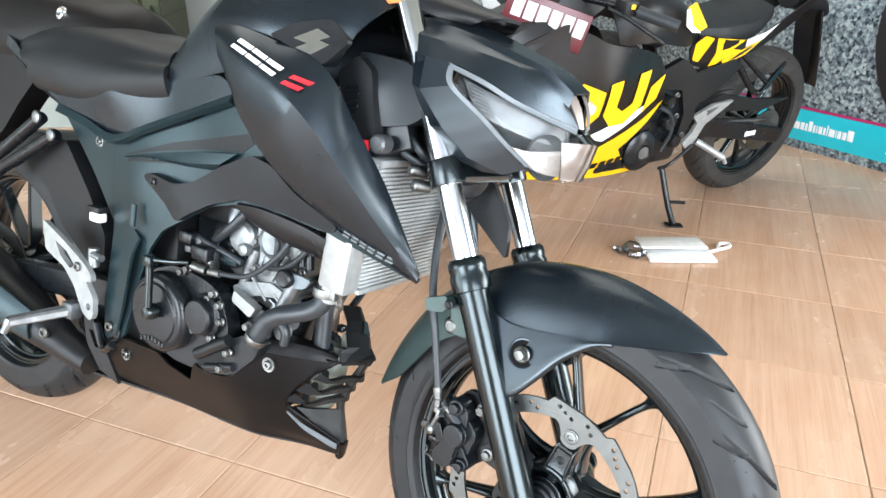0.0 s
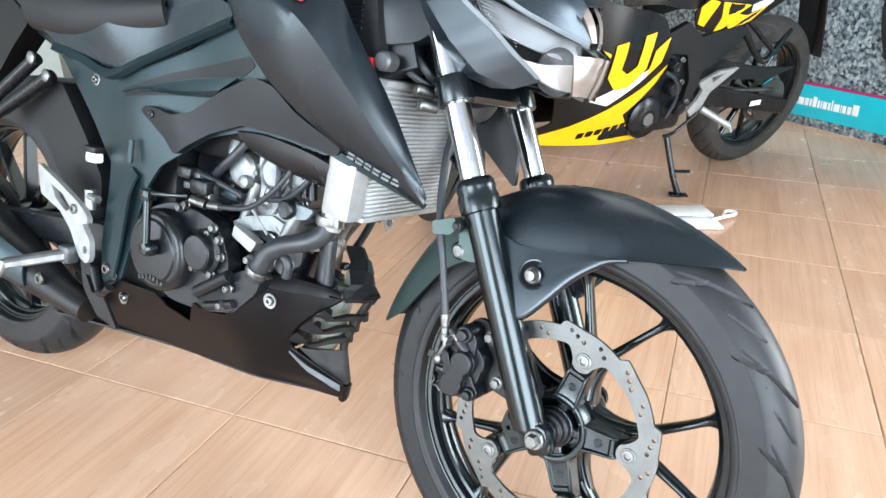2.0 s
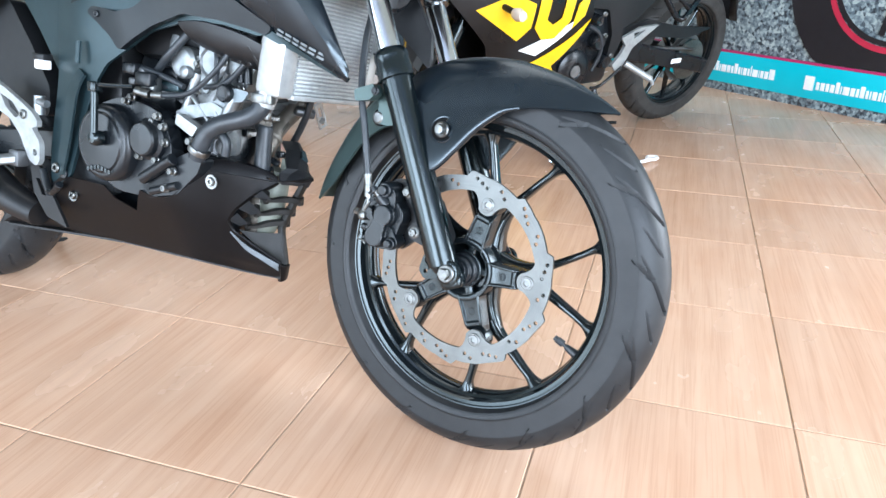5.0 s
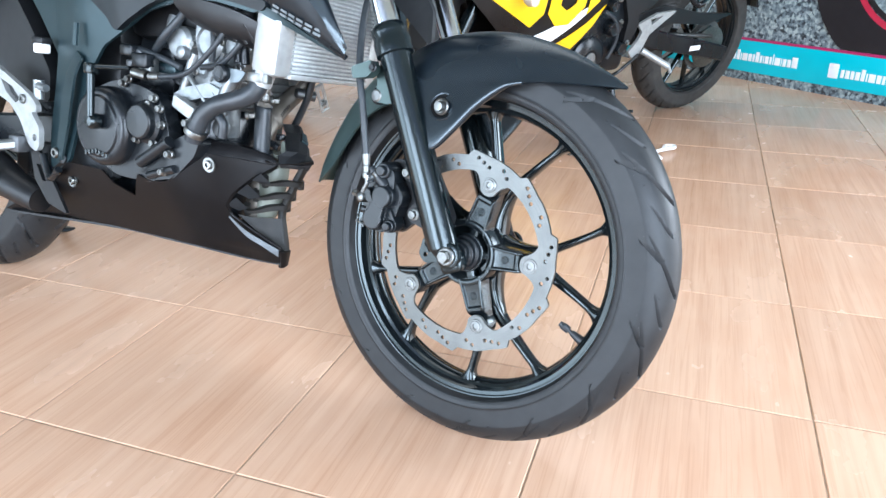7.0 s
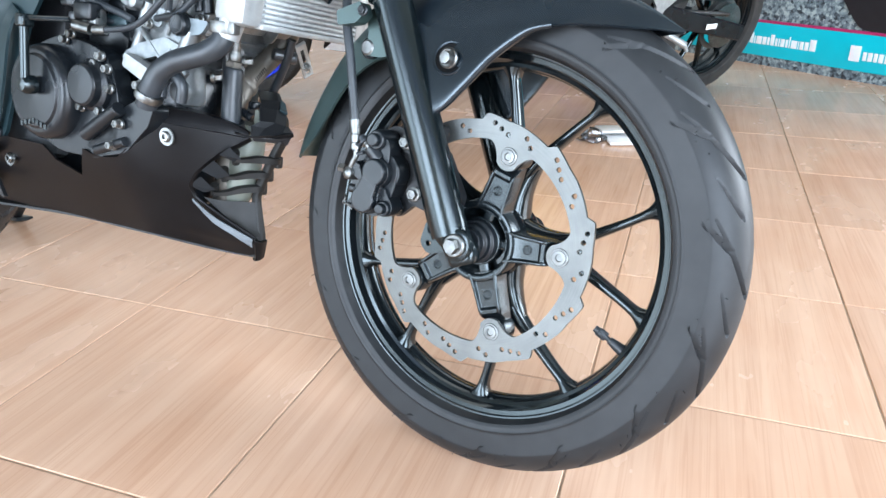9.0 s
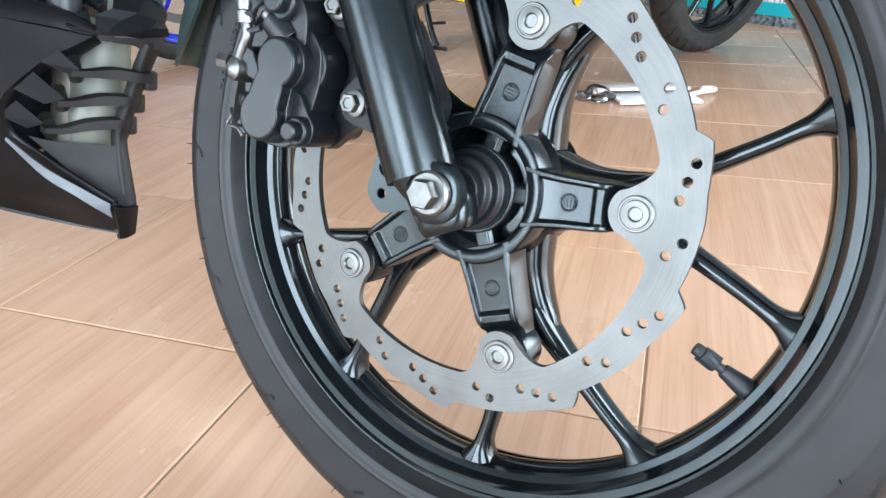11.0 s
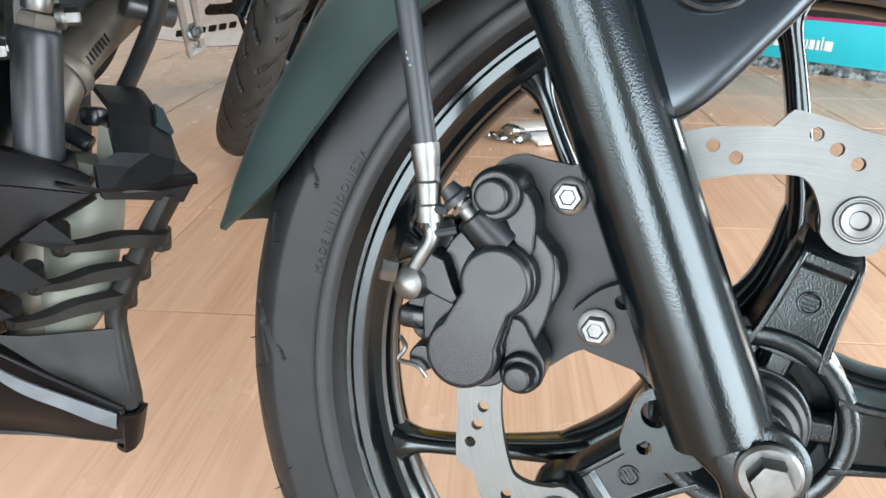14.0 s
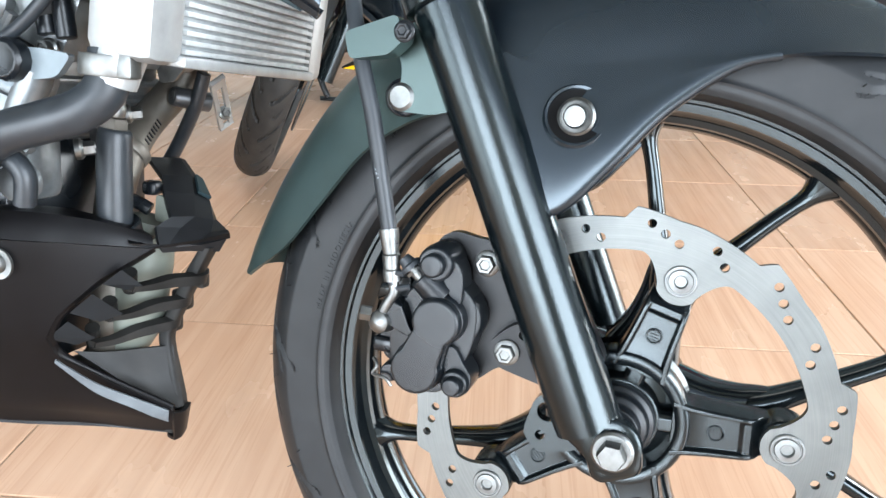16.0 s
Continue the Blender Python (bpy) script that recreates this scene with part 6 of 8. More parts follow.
    sub("throttle_body", join(tube([V(-0.60, 0.04, 0.26), V(-0.555, 0.04, 0.25)], 0.035, 24, 1), block(-0.60, -0.56, 0.04, 0.095, 0.215, 0.245, 0.008)), ENGINE, eng)
    for path_ in ([V(-0.65, 0.10, 0.24), V(-0.60, 0.115, 0.235), V(-0.56, 0.11, 0.225), V(-0.53, 0.105, 0.215)], [V(-0.66, 0.08, 0.22), V(-0.61, 0.10, 0.215), V(-0.57, 0.10, 0.21)], [V(-0.47, 0.10, 0.30), V(-0.45, 0.112, 0.265), V(-0.455, 0.11, 0.23)]):
        sub("wire", tube(path_, 0.005, 10, 5), HOSE, eng)
    sub("water_elbow", join(tube([at @ V(-0.05, 0.09, 0.15), at @ V(-0.02, 0.098, 0.165), at @ V(0.01, 0.092, 0.185)], [0.016, 0.014, 0.012], 18, 4), spun([(0.019, 0), (0.019, 0.008), (0.012, 0.012)], at @ V(-0.05, 0.088, 0.13), RIGHT, 24)), ALU, eng)
    sub("barrel_boss", join(block(-0.03, 0.055, 0.070, 0.096, 0.02, 0.075, 0.010, at), tube([at @ V(0.045, 0.092, 0.0), at @ V(0.05, 0.094, 0.075)], 0.012, 16, 1), tube([at @ V(-0.04, 0.09, -0.01), at @ V(-0.042, 0.092, 0.07)], 0.010, 16, 1)), ALU, eng, "silver barrel casting")
    sub("front_casting", join(block(-0.505, -0.475, -0.06, 0.080, 0.085, 0.175, 0.012), block(-0.482, -0.462, 0.030, 0.074, 0.105, 0.165, 0.010)), ALU, eng, "silver front crankcase casting")
    sub("starter", join(tube([V(-0.60, 0.03, 0.205), V(-0.52, 0.03, 0.215)], 0.030, 24, 1)), ENGINE, eng)
    sub("breather_hose", tube([V(-0.60, 0.10, 0.235), V(-0.555, 0.118, 0.262), V(-0.52, 0.11, 0.30), V(-0.50, 0.09, 0.34)], 0.007, 14, 6), HOSE, eng)
    sub("plug_lead", tube([at @ V(0.02, 0.06, 0.20), at @ V(0.05, 0.098, 0.15), at @ V(0.03, 0.105, 0.09), at @ V(-0.01, 0.104, 0.06)], 0.0045, 12, 6), HOSE, eng)
    sub("black_clip", join(block(-0.612, -0.575, 0.118, 0.138, 0.208, 0.232, 0.004), block(-0.66, -0.628, 0.10, 0.125, 0.225, 0.245, 0.004)), ENGINE, eng)
    # coolant hoses
    sub("coolant_hose", tube([V(-0.352, 0.108, 0.222), V(-0.354, 0.112, 0.198), V(-0.368, 0.119, 0.183), V(-0.390, 0.126, 0.174), V(-0.416, 0.132, 0.165), V(-0.438, 0.136, 0.150), V(-0.452, 0.138, 0.128), V(-0.464, 0.134, 0.106)], 0.0142, 24, 8), HOSE, eng, "thick black coolant hose")
    sub("lower_hose", tube([V(-0.4125, 0.032, 0.166), V(-0.4130, 0.0322, 0.160), V(-0.4135, 0.033, 0.135), V(-0.4140, 0.033, 0.088)], [0.0115, 0.0135, 0.0138, 0.0138], 24, 4), HOSE, eng)
    sub("hose_clamp", join(spun([(0.0186, -0.007), (0.0192, -0.006), (0.0192, 0.006), (0.0186, 0.007)], V(-0.353, 0.108, 0.213), Vector((0.05, 0, 1)), 36), block(-0.342, -0.328, 0.108, 0.120, 0.205, 0.222, 0.002)), ZINC, eng, "bright steel hose clamp")
    sub("hose_clamp", join(spun([(0.0180, -0.005), (0.0184, -0.004), (0.0184, 0.004), (0.0180, 0.005)], V(-0.457, 0.136, 0.119), Vector((0.5, 0, 0.9)), 30)), ZINC, eng)
    sub("sensor", join(tube([V(-0.402, 0.036, 0.215), V(-0.408, 0.034, 0.196), V(-0.411, 0.032, 0.186)], [0.0035, 0.0060, 0.0060], 16, 2), spun([(0.0078, -0.006), (0.0084, -0.004), (0.0084, 0.002), (0.0070, 0.004), (0.0070, 0.007)], V(-0.412, 0.032, 0.182), Vector((0.2, 0, 1)), 24)), ZINC, eng, "steel temperature sensor")
    sub("sensor_nut", spun([(0.0105, -0.007), (0.0115, -0.005), (0.0115, 0.003), (0.0095, 0.006)], V(-0.4145, 0.031, 0.169), Vector((0.2, 0, 1)), 6), PIPE, eng, "heat-browned sensor nut")
    ex = bp_("exhaust_header", tube([V(-0.420, -0.100, 0.245), V(-0.436, -0.088, 0.205), V(-0.452, -0.060, 0.1685), V(-0.448, -0.030, 0.145), V(-0.444, -0.006, 0.110), V(-0.440, 0.008, 0.060), V(-0.440, 0.012, 0.0), V(-0.46, 0.012, -0.05), V(-0.55, 0.03, -0.075), V(-0.75, 0.06, -0.08)], 0.0160, 28, 8), PIPE, "bare steel exhaust header pipe")
    sub("pipe_clamp", spun([(0.0175, -0.005), (0.0182, -0.004), (0.0182, 0.004), (0.0175, 0.005)], V(-0.4465, -0.028, 0.142), Vector((0.1, 0.75, 0.62)), 36, False), PIPE, ex)
    out_, along = Vector((0.95, 0.10, 0.28)).normalized(), Vector((0.10, -0.79, -0.62))
    over = along.cross(out_).normalized() * 0.0032
    marks = [Vector((-0.4515 + 0.0005 * k, 0.054 - 0.0036 * k, 0.1640 - 0.0028 * k)) + out_ * 0.0161 for k in range(7)]
    sub("pipe_marking", join(*[bar(c - over, c + over, 0.0012, 0.0020, out_, 1.0, 0.0004) for c in marks]), PLASTIC, ex, "dark stamped marks")
    for x, w, z in ((-0.432, -0.004, 0.176), (-0.424, 0.062, 0.150)):
        sub("port_bolt", bolt(V(x, w, z), Vector((0.8, 0.55, 0.15)), 0.0058, 0.014, 1.4), ZINC, ex)
    sub("port_flange", sweep([(V(-0.448, 0.000, 0.170), Vector((0, 0.020, 0)), Vector((0, 0, 0.026))), (V(-0.436, 0.006, 0.172), Vector((0, 0.019, 0)), Vector((0, 0, 0.024)))], 20, 1, 3.0), ALUDARK, ex)
    sub("collector", tube([V(-0.408, -0.006, 0.088), V(-0.416, -0.004, 0.050), V(-0.424, -0.002, 0.0), V(-0.436, 0.0, -0.03)], [0.020, 0.025, 0.025, 0.018], 28, 4), PALEPIPE, ex, "pale exhaust collector")
    # muffler on the right side
    mf = bp_("muffler", tube([V(-0.90, 0.115, -0.065), V(-0.98, 0.122, -0.045), V(-1.05, 0.130, -0.02), V(-1.16, 0.138, 0.015), V(-1.36, 0.15, 0.09)], [0.026, 0.032, 0.044, 0.056, 0.060], 32, 6), PLASTIC, "dark grey tapering muffler")
    sub("muffler_bolt", socket(V(-0.985, 0.158, -0.018), RIGHT, 0.012, 0.006), ZINC, mf)
    sub("heat_guard", skin([[(-1.02, 0.166, 0.018), (-1.12, 0.180, 0.055), (-1.30, 0.196, 0.12)], [(-1.02, 0.170, -0.04), (-1.12, 0.190, -0.01), (-1.30, 0.206, 0.06)]], 0.004, 6, 5, 0.006), PANEL, mf)
    # side stand and its link, seen below the radiator
    st = bp_("side_stand", join(tube([V(-1.05, -0.11, -0.03), V(-1.22, -0.17, -0.14), V(-1.33, -0.20, -0.235)], 0.011, 16, 4), plate([(-1.36, -0.245), (-1.30, -0.240), (-1.305, -0.232), (-1.36, -0.236)], -0.225, -0.185, 0.002)), ENGINE, "black side stand")
    return eng


def build_radiator():
    tilt = Matrix.Translation(V(-0.322, 0.0, 0.222)) @ Matrix.Rotation(radians(6), 4, 'Y')
    rad = bp_("radiator", block(-0.012, 0.006, -0.105, 0.088, 0.0, 0.185, 0.002, tilt), RADBACK, "silver aluminium radiator with fine fins")
    for k in range(30):
        sub("fin", block(0.004, 0.0105, -0.104, 0.086, 0.003 + 0.0062 * k, 0.0064 + 0.0062 * k, 0.0005, tilt), RADCORE, rad)
    sub("top_rail", block(-0.014, 0.015, -0.108, 0.092, 0.184, 0.194, 0.003, tilt), ALUBRIGHT, rad)
    sub("bottom_rail", block(-0.014, 0.015, -0.108, 0.092, -0.006, 0.002, 0.002, tilt), ALUBRIGHT, rad)
    sub("right_tank", join(block(-0.040, 0.012, 0.086, 0.124, -0.006, 0.19, 0.010, tilt), tube([tilt @ V(-0.022, 0.106, 0.0), tilt @ V(-0.028, 0.108, -0.022)], 0.0165, 24, 1)), ALUBRIGHT, rad, "bright radiator end tank")
    sub("left_tank", block(-0.030, 0.012, -0.132, -0.104, -0.006, 0.19, 0.008, tilt), ALUBRIGHT, rad)
    # slotted flat mount that hangs from the radiator's lower corner
    top, foot = V(-0.3905, -0.0780, 0.2095), V(-0.4076, -0.1217, 0.1672)
    run = (foot - top).normalized()
    face = Vector((0.80, -0.55, 0.12))
    side = run.cross(face).normalized() * 0.0060
    rails = [bar(top + side * k, foot + side * k, 0.0030, 0.0058, face) for k in (-1, 1)]
    ends = [bar(top + (foot - top) * a - side * 1.4, top + (foot - top) * b - side * -1.4, 0.003, 0.005, face) for a, b in ((0.0, 0.0), (1.0, 1.0))]
    webs = [bar(top + (foot - top) * a, top + (foot - top) * b, 0.0030, 0.0085, face) for a, b in ((-0.02, 0.16), (0.60, 0.86))]
    sub("mount", join(*rails, *ends, *webs), ALUBRIGHT, rad, "bright slotted radiator mount")
    sub("mount_bolt", bolt(top + (foot - top) * 0.72 + face * 0.002, face, 0.0048, 0.007, 1.4), ZINC, rad)
    sub("mount_rod", tube([V(-0.396, -0.066, 0.215), V(-0.408, -0.070, 0.185), V(-0.430, -0.077, 0.150), V(-0.448, -0.082, 0.126)], 0.0065, 14, 4), HOSE, rad)
    sub("spacer", join(tube([V(-0.4234, -0.0576, 0.1930), V(-0.4220, -0.0600, 0.1925), V(-0.4040, -0.0860, 0.1890)], [0.0080, 0.0092, 0.0092], 22, 1)), ALUDARK, rad, "grey tubular spacer")
    sub("spacer_bolt", spun([(0.0052, 0), (0.0052, 0.003), (0, 0.004)], V(-0.4234, -0.0576, 0.1930), Vector((-0.55, -0.80, 0.1)) * -1, 6), ZINC, rad)
    sub("plated_tab", plate([(-0.420, 0.226), (-0.386, 0.222), (-0.400, 0.206), (-0.414, 0.204)], -0.030, -0.027, 0.003), ZINC, rad)
    # black reservoir and covers above, behind the fork
    res = bp_("coolant_reservoir", panel([(-0.342, 0.556), (-0.272, 0.548), (-0.246, 0.53), (-0.238, 0.482), (-0.255, 0.466), (-0.30, 0.458), (-0.318, 0.50)], field([(-0.34, 0.55, 0.098), (-0.25, 0.53, 0.074), (-0.24, 0.47, 0.074), (-0.30, 0.46, 0.098), (-0.29, 0.51, 0.098)]), 0.04, 0.02, 0.012), BRACKET, "dark grey side cover beside the fork")
    grille = bp_("vent_cover", panel([(-0.362, 0.525), (-0.33, 0.55), (-0.305, 0.53), (-0.29, 0.44), (-0.31, 0.42), (-0.345, 0.47)], lambda x, z: 0.112, 0.02, 0, 0.008), PLASTIC, "black plastic vent cover")
    for k in range(5):
        sub("vent_slot", bar(V(-0.345, 0.1135, 0.505 - 0.008 * k), V(-0.322, 0.1135, 0.507 - 0.008 * k), 0.002, 0.004), ENGINE, grille)
    sub("key_lock", join(spun([(0.013, 0), (0.013, 0.02), (0.010, 0.024), (0, 0.024)], V(-0.283, 0.095, 0.437), RIGHT, 26)), ALUDARK, grille)
    sub("red_tab", block(-0.312, -0.296, 0.112, 0.118, 0.425, 0.44, 0.002), DECALRED, grille)
    bp_("frame_head", join(tube([V(-0.24, 0.0, 0.40), V(-0.30, 0.0, 0.56)], 0.034, 24, 1), bar(V(-0.27, 0.05, 0.46), V(-0.50, 0.11, 0.38), 0.05, 0.06), bar(V(-0.27, -0.05, 0.46), V(-0.50, -0.11, 0.38), 0.05, 0.06)), ENGINE)
    bp_("inner_cover", panel([(-0.30, 0.42), (-0.20, 0.42), (-0.15, 0.34), (-0.148, 0.285), (-0.20, 0.33), (-0.28, 0.40)], lambda x, z: -0.045, 0.01, 0, 0.008), PLASTIC)
    bp_("horn", spun([(0.036, -0.012), (0.040, 0.0), (0.034, 0.008), (0.012, 0.012), (0, 0.012)], V(-0.205, 0.0, 0.405), Vector((0.8, -0.5, 0)), 32), ENGINE)
    bp_("cable_bundle", join(tube([V(-0.30, 0.05, 0.47), V(-0.26, 0.06, 0.44), V(-0.24, 0.04, 0.42), V(-0.22, 0.0, 0.44)], 0.006, 10, 6), tube([V(-0.30, 0.06, 0.45), V(-0.27, 0.065, 0.425), V(-0.23, 0.03, 0.40)], 0.005, 10, 6)), HOSE)


def build_rear():
    cover = panel([(-1.40, 0.60), (-1.241, 0.508), (-1.160, 0.472), (-1.125, 0.442), (-1.182, 0.391), (-1.235, 0.336), (-1.30, 0.29), (-1.42, 0.34)], lambda x, z: 0.098, 0.05, 0, 0.01)
    bp_("tail_cover", cover, TAILMAT, "black cover under the tail", 30)
    rear = Matrix.Translation((-1.295, 0, 0.018))
    piece = moved(rim_mesh(0.216, 0.095, 0.199), rear)
    wheel = bp_("rear_wheel", piece, RIMPAINT, "gloss black cast rear wheel")
    sub("tyre", moved(tyre_mesh(0.306, 0.13, 0.222, 300), rear), RUBBER, wheel, "wide black rear tyre", 28)
    sub("hub", moved(lathe([(0.03, 0.06), (0.05, 0.05), (0.05, -0.05), (0.03, -0.06)], 40), rear), RIMPAINT, wheel)
    for k in range(10):
        a0 = radians(20 + 36 * k)
        sub("spoke", moved(bar(V(0.045 * math.cos(a0), 0, 0.045 * math.sin(a0)), V(0.2 * math.cos(a0), 0, 0.2 * math.sin(a0)), 0.03, 0.014, (0, 1, 0), 0.8), rear), RIMPAINT, wheel)
    sub("disc", moved(lathe([(0.11, 0.075), (0.11, 0.079), (0.08, 0.079), (0.08, 0.075)], 60, True), rear), STEEL, wheel)
    arm = join(bar(V(-0.82, 0.085, 0.08), V(-1.34, 0.100, 0.035), 0.030, 0.062, (0, 1, 0), 0.85, 0.006), bar(V(-0.82, -0.085, 0.08), V(-1.34, -0.100, 0.035), 0.030, 0.062, (0, 1, 0), 0.85, 0.006))
    bp_("swingarm", arm, ENGINE, "black steel swingarm")
    hug_at = field([(-1.26, 0.31, 0.07), (-1.1, 0.34, 0.085), (-1.02, 0.28, 0.09), (-0.93, 0.19, 0.09), (-1.04, 0.15, 0.085), (-1.18, 0.25, 0.075)])
    h = panel([(-1.36, 0.30), (-1.25, 0.335), (-1.12, 0.345), (-1.03, 0.34), (-0.96, 0.26), (-0.905, 0.18), (-0.91, 0.125), (-0.97, 0.12), (-1.05, 0.17), (-1.11, 0.235), (-1.20, 0.275), (-1.33, 0.28)], hug_at, 0.12, 0, 0.012)
    bp_("hugger", h, PLASTIC, "black rear wheel hugger")
    for a_, b_ in (((-1.085, 0.106, 0.378), (-1.26, 0.118, 0.262)), ((-1.038, 0.106, 0.350), (-1.26, 0.115, 0.235))):
        rod = bp_("stay_rod", tube([V(*a_), V(*b_)], 0.0125, 18, 1), ENGINE, "black tubular stay")
        sub("rod_bolt", spun([(0.012, 0), (0.012, 0.004), (0.009, 0.006), (0, 0.006)], V(a_[0], a_[1] + 0.008, a_[2]), RIGHT, 20), ZINC, rod)
    sub_ = bp_("subframe", join(tube([V(-0.80, 0.06, 0.37), V(-1.0, 0.06, 0.42), V(-1.25, 0.06, 0.50), V(-1.45, 0.06, 0.60)], 0.016, 16, 4), tube([V(-0.82, 0.06, 0.33), V(-1.06, 0.06, 0.40), V(-1.30, 0.06, 0.50)], 0.012, 16, 4)), ENGINE)
    # footrest hanger
    hang = panel([(-1.030, 0.192), (-0.966, 0.170), (-0.913, 0.149), (-0.880, 0.134), (-0.864, 0.120), (-0.864, 0.108), (-0.882, 0.106), (-0.870, 0.094), (-0.856, 0.080), (-0.856, 0.046), (-0.868, 0.034), (-0.892, 0.044), (-0.920, 0.088), (-0.955, 0.116), (-1.02, 0.136)], lambda x, z: 0.140 + 0.05 * (x + 0.95), 0.010, 0, 0.008, [[(-0.985, 0.160), (-0.945, 0.148), (-0.918, 0.126), (-0.935, 0.118), (-0.968, 0.136)], ring_hole(-0.872, 0.06, 0.007)])
    fr = bp_("footrest_hanger", hang, ALUBRIGHT, "bright cast aluminium footrest hanger")
    sub("hanger_bolt", socket(V(-0.905, 0.144, 0.128), RIGHT, 0.009, 0.004), ZINC, fr)
    peg = bp_("footpeg", join(bar(V(-0.915, 0.150, 0.044), V(-0.955, 0.238, 0.030), 0.024, 0.018, (1, 0, 0), 0.9, 0.004), tube([V(-0.955, 0.236, 0.034), V(-0.962, 0.245, 0.008)], [0.009, 0.006], 12, 1)), ALU, "grey aluminium footpeg")
    sub("peg_joint", block(-0.930, -0.900, 0.135, 0.160, 0.028, 0.060, 0.005), ALUDARK, peg)
    bp_("heel_plate", panel([(-0.91, 0.03), (-0.885, 0.035), (-0.815, -0.055), (-0.80, -0.075), (-0.86, -0.062), (-0.90, -0.02)], lambda x, z: 0.128, 0.006, 0, 0.006, [[(-0.893, 0.008), (-0.88, 0.008), (-0.862, -0.022), (-0.875, -0.022)]]), PLASTIC)
    bp_("brake_pedal", join(tube([V(-0.86, 0.135, 0.03), V(-0.83, 0.140, -0.01), V(-0.79, 0.15, 0.012)], 0.007, 12, 4), spun([(0.010, 0), (0.010, 0.006), (0, 0.007)], V(-0.79, 0.138, 0.032), RIGHT, 20)), ENGINE)
    bp_("pivot_bolt", socket(V(-0.808, 0.142, 0.040), RIGHT, 0.010, 0.006), ZINC)
    mc = bp_("rear_master_cylinder", join(tube([V(-0.885, 0.125, 0.13), V(-0.885, 0.125, 0.165)], 0.010, 16, 1), tube([V(-0.88, 0.13, 0.155), V(-0.855, 0.13, 0.152)], 0.007, 12, 1)), ALU, "rear brake cylinder with a white reservoir")
    sub("reservoir", block(-0.895, -0.866, 0.112, 0.130, 0.214, 0.232, 0.004), WHITE, mc, "white fluid reservoir")
    sub("reservoir_cap", block(-0.898, -0.864, 0.110, 0.132, 0.231, 0.243, 0.003), PLASTIC, mc)


def build_headlight():
    centre = [(-0.278, 0.0, 0.622), (-0.215, 0.0, 0.604), (-0.150, 0.0, 0.582), (-0.095, 0.0, 0.560), (-0.055, 0.0, 0.535)]
    shoulder = [(-0.286, 0.066, 0.606), (-0.225, 0.072, 0.594), (-0.150, 0.058, 0.574), (-0.098, 0.040, 0.555), (-0.066, 0.024, 0.530)]
    groove = [(-0.284, 0.076, 0.594), (-0.222, 0.081, 0.586), (-0.150, 0.062, 0.566), (-0.100, 0.043, 0.549), (-0.066, 0.025, 0.525)]
    crease = [(-0.266, 0.100, 0.580), (-0.219, 0.101, 0.573), (-0.150, 0.080, 0.560), (-0.108, 0.054, 0.545), (-0.068, 0.028, 0.512)]
    brow = [(-0.255, 0.112, 0.545), (-0.196, 0.118, 0.547), (-0.150, 0.106, 0.531), (-0.112, 0.072, 0.510), (-0.057, 0.010, 0.487)]
    top = skin([centre, shoulder, groove, crease, brow], 0.004, 4, 3, 0.0)
    hl = fp("headlight", join(top, mirrored(top)), SATIN, "angular headlight in a satin black cowl", 16)
    side = skin([[(-0.276, 0.098, 0.560), (-0.240, 0.114, 0.552), (-0.196, 0.121, 0.546)], [(-0.286, 0.092, 0.520), (-0.240, 0.119, 0.510), (-0.190, 0.126, 0.518)], [(-0.246, 0.094, 0.464), (-0.198, 0.117, 0.466), (-0.146, 0.112, 0.483)], [(-0.204, 0.088, 0.430), (-0.162, 0.101, 0.432), (-0.116, 0.096, 0.456)], [(-0.150, 0.080, 0.416), (-0.118, 0.082, 0.418), (-0.088, 0.070, 0.431)]], 0.004, 1, 3, 0.0)
    for piece in (side, mirrored(side)):
        sub("side_cowl", piece, SATIN, hl, "", 14)
    for sgn in (1, -1):
        band = skin([[(-0.198, 0.1205 * sgn, 0.547), (-0.150, 0.1085 * sgn, 0.531), (-0.112, 0.0745 * sgn, 0.510), (-0.058, 0.0125 * sgn, 0.487)], [(-0.194, 0.1215 * sgn, 0.540), (-0.150, 0.1095 * sgn, 0.525), (-0.112, 0.0760 * sgn, 0.504), (-0.058, 0.0130 * sgn, 0.480)]], 0.004, 8, 1)
        sub("light_band", band, TRIM, hl, "pale edge band above the lens")
        low = skin([[(-0.197, 0.122 * sgn, 0.543), (-0.190, 0.1265 * sgn, 0.519), (-0.146, 0.1125 * sgn, 0.484), (-0.117, 0.0965 * sgn, 0.457), (-0.091, 0.0765 * sgn, 0.433)], [(-0.190, 0.1205 * sgn, 0.540), (-0.182, 0.1245 * sgn, 0.519), (-0.140, 0.1105 * sgn, 0.486), (-0.112, 0.0945 * sgn, 0.459), (-0.086, 0.0740 * sgn, 0.434)]], 0.004, 8, 1)
        sub("lower_band", low, TRIM, hl, "pale lower edge band")
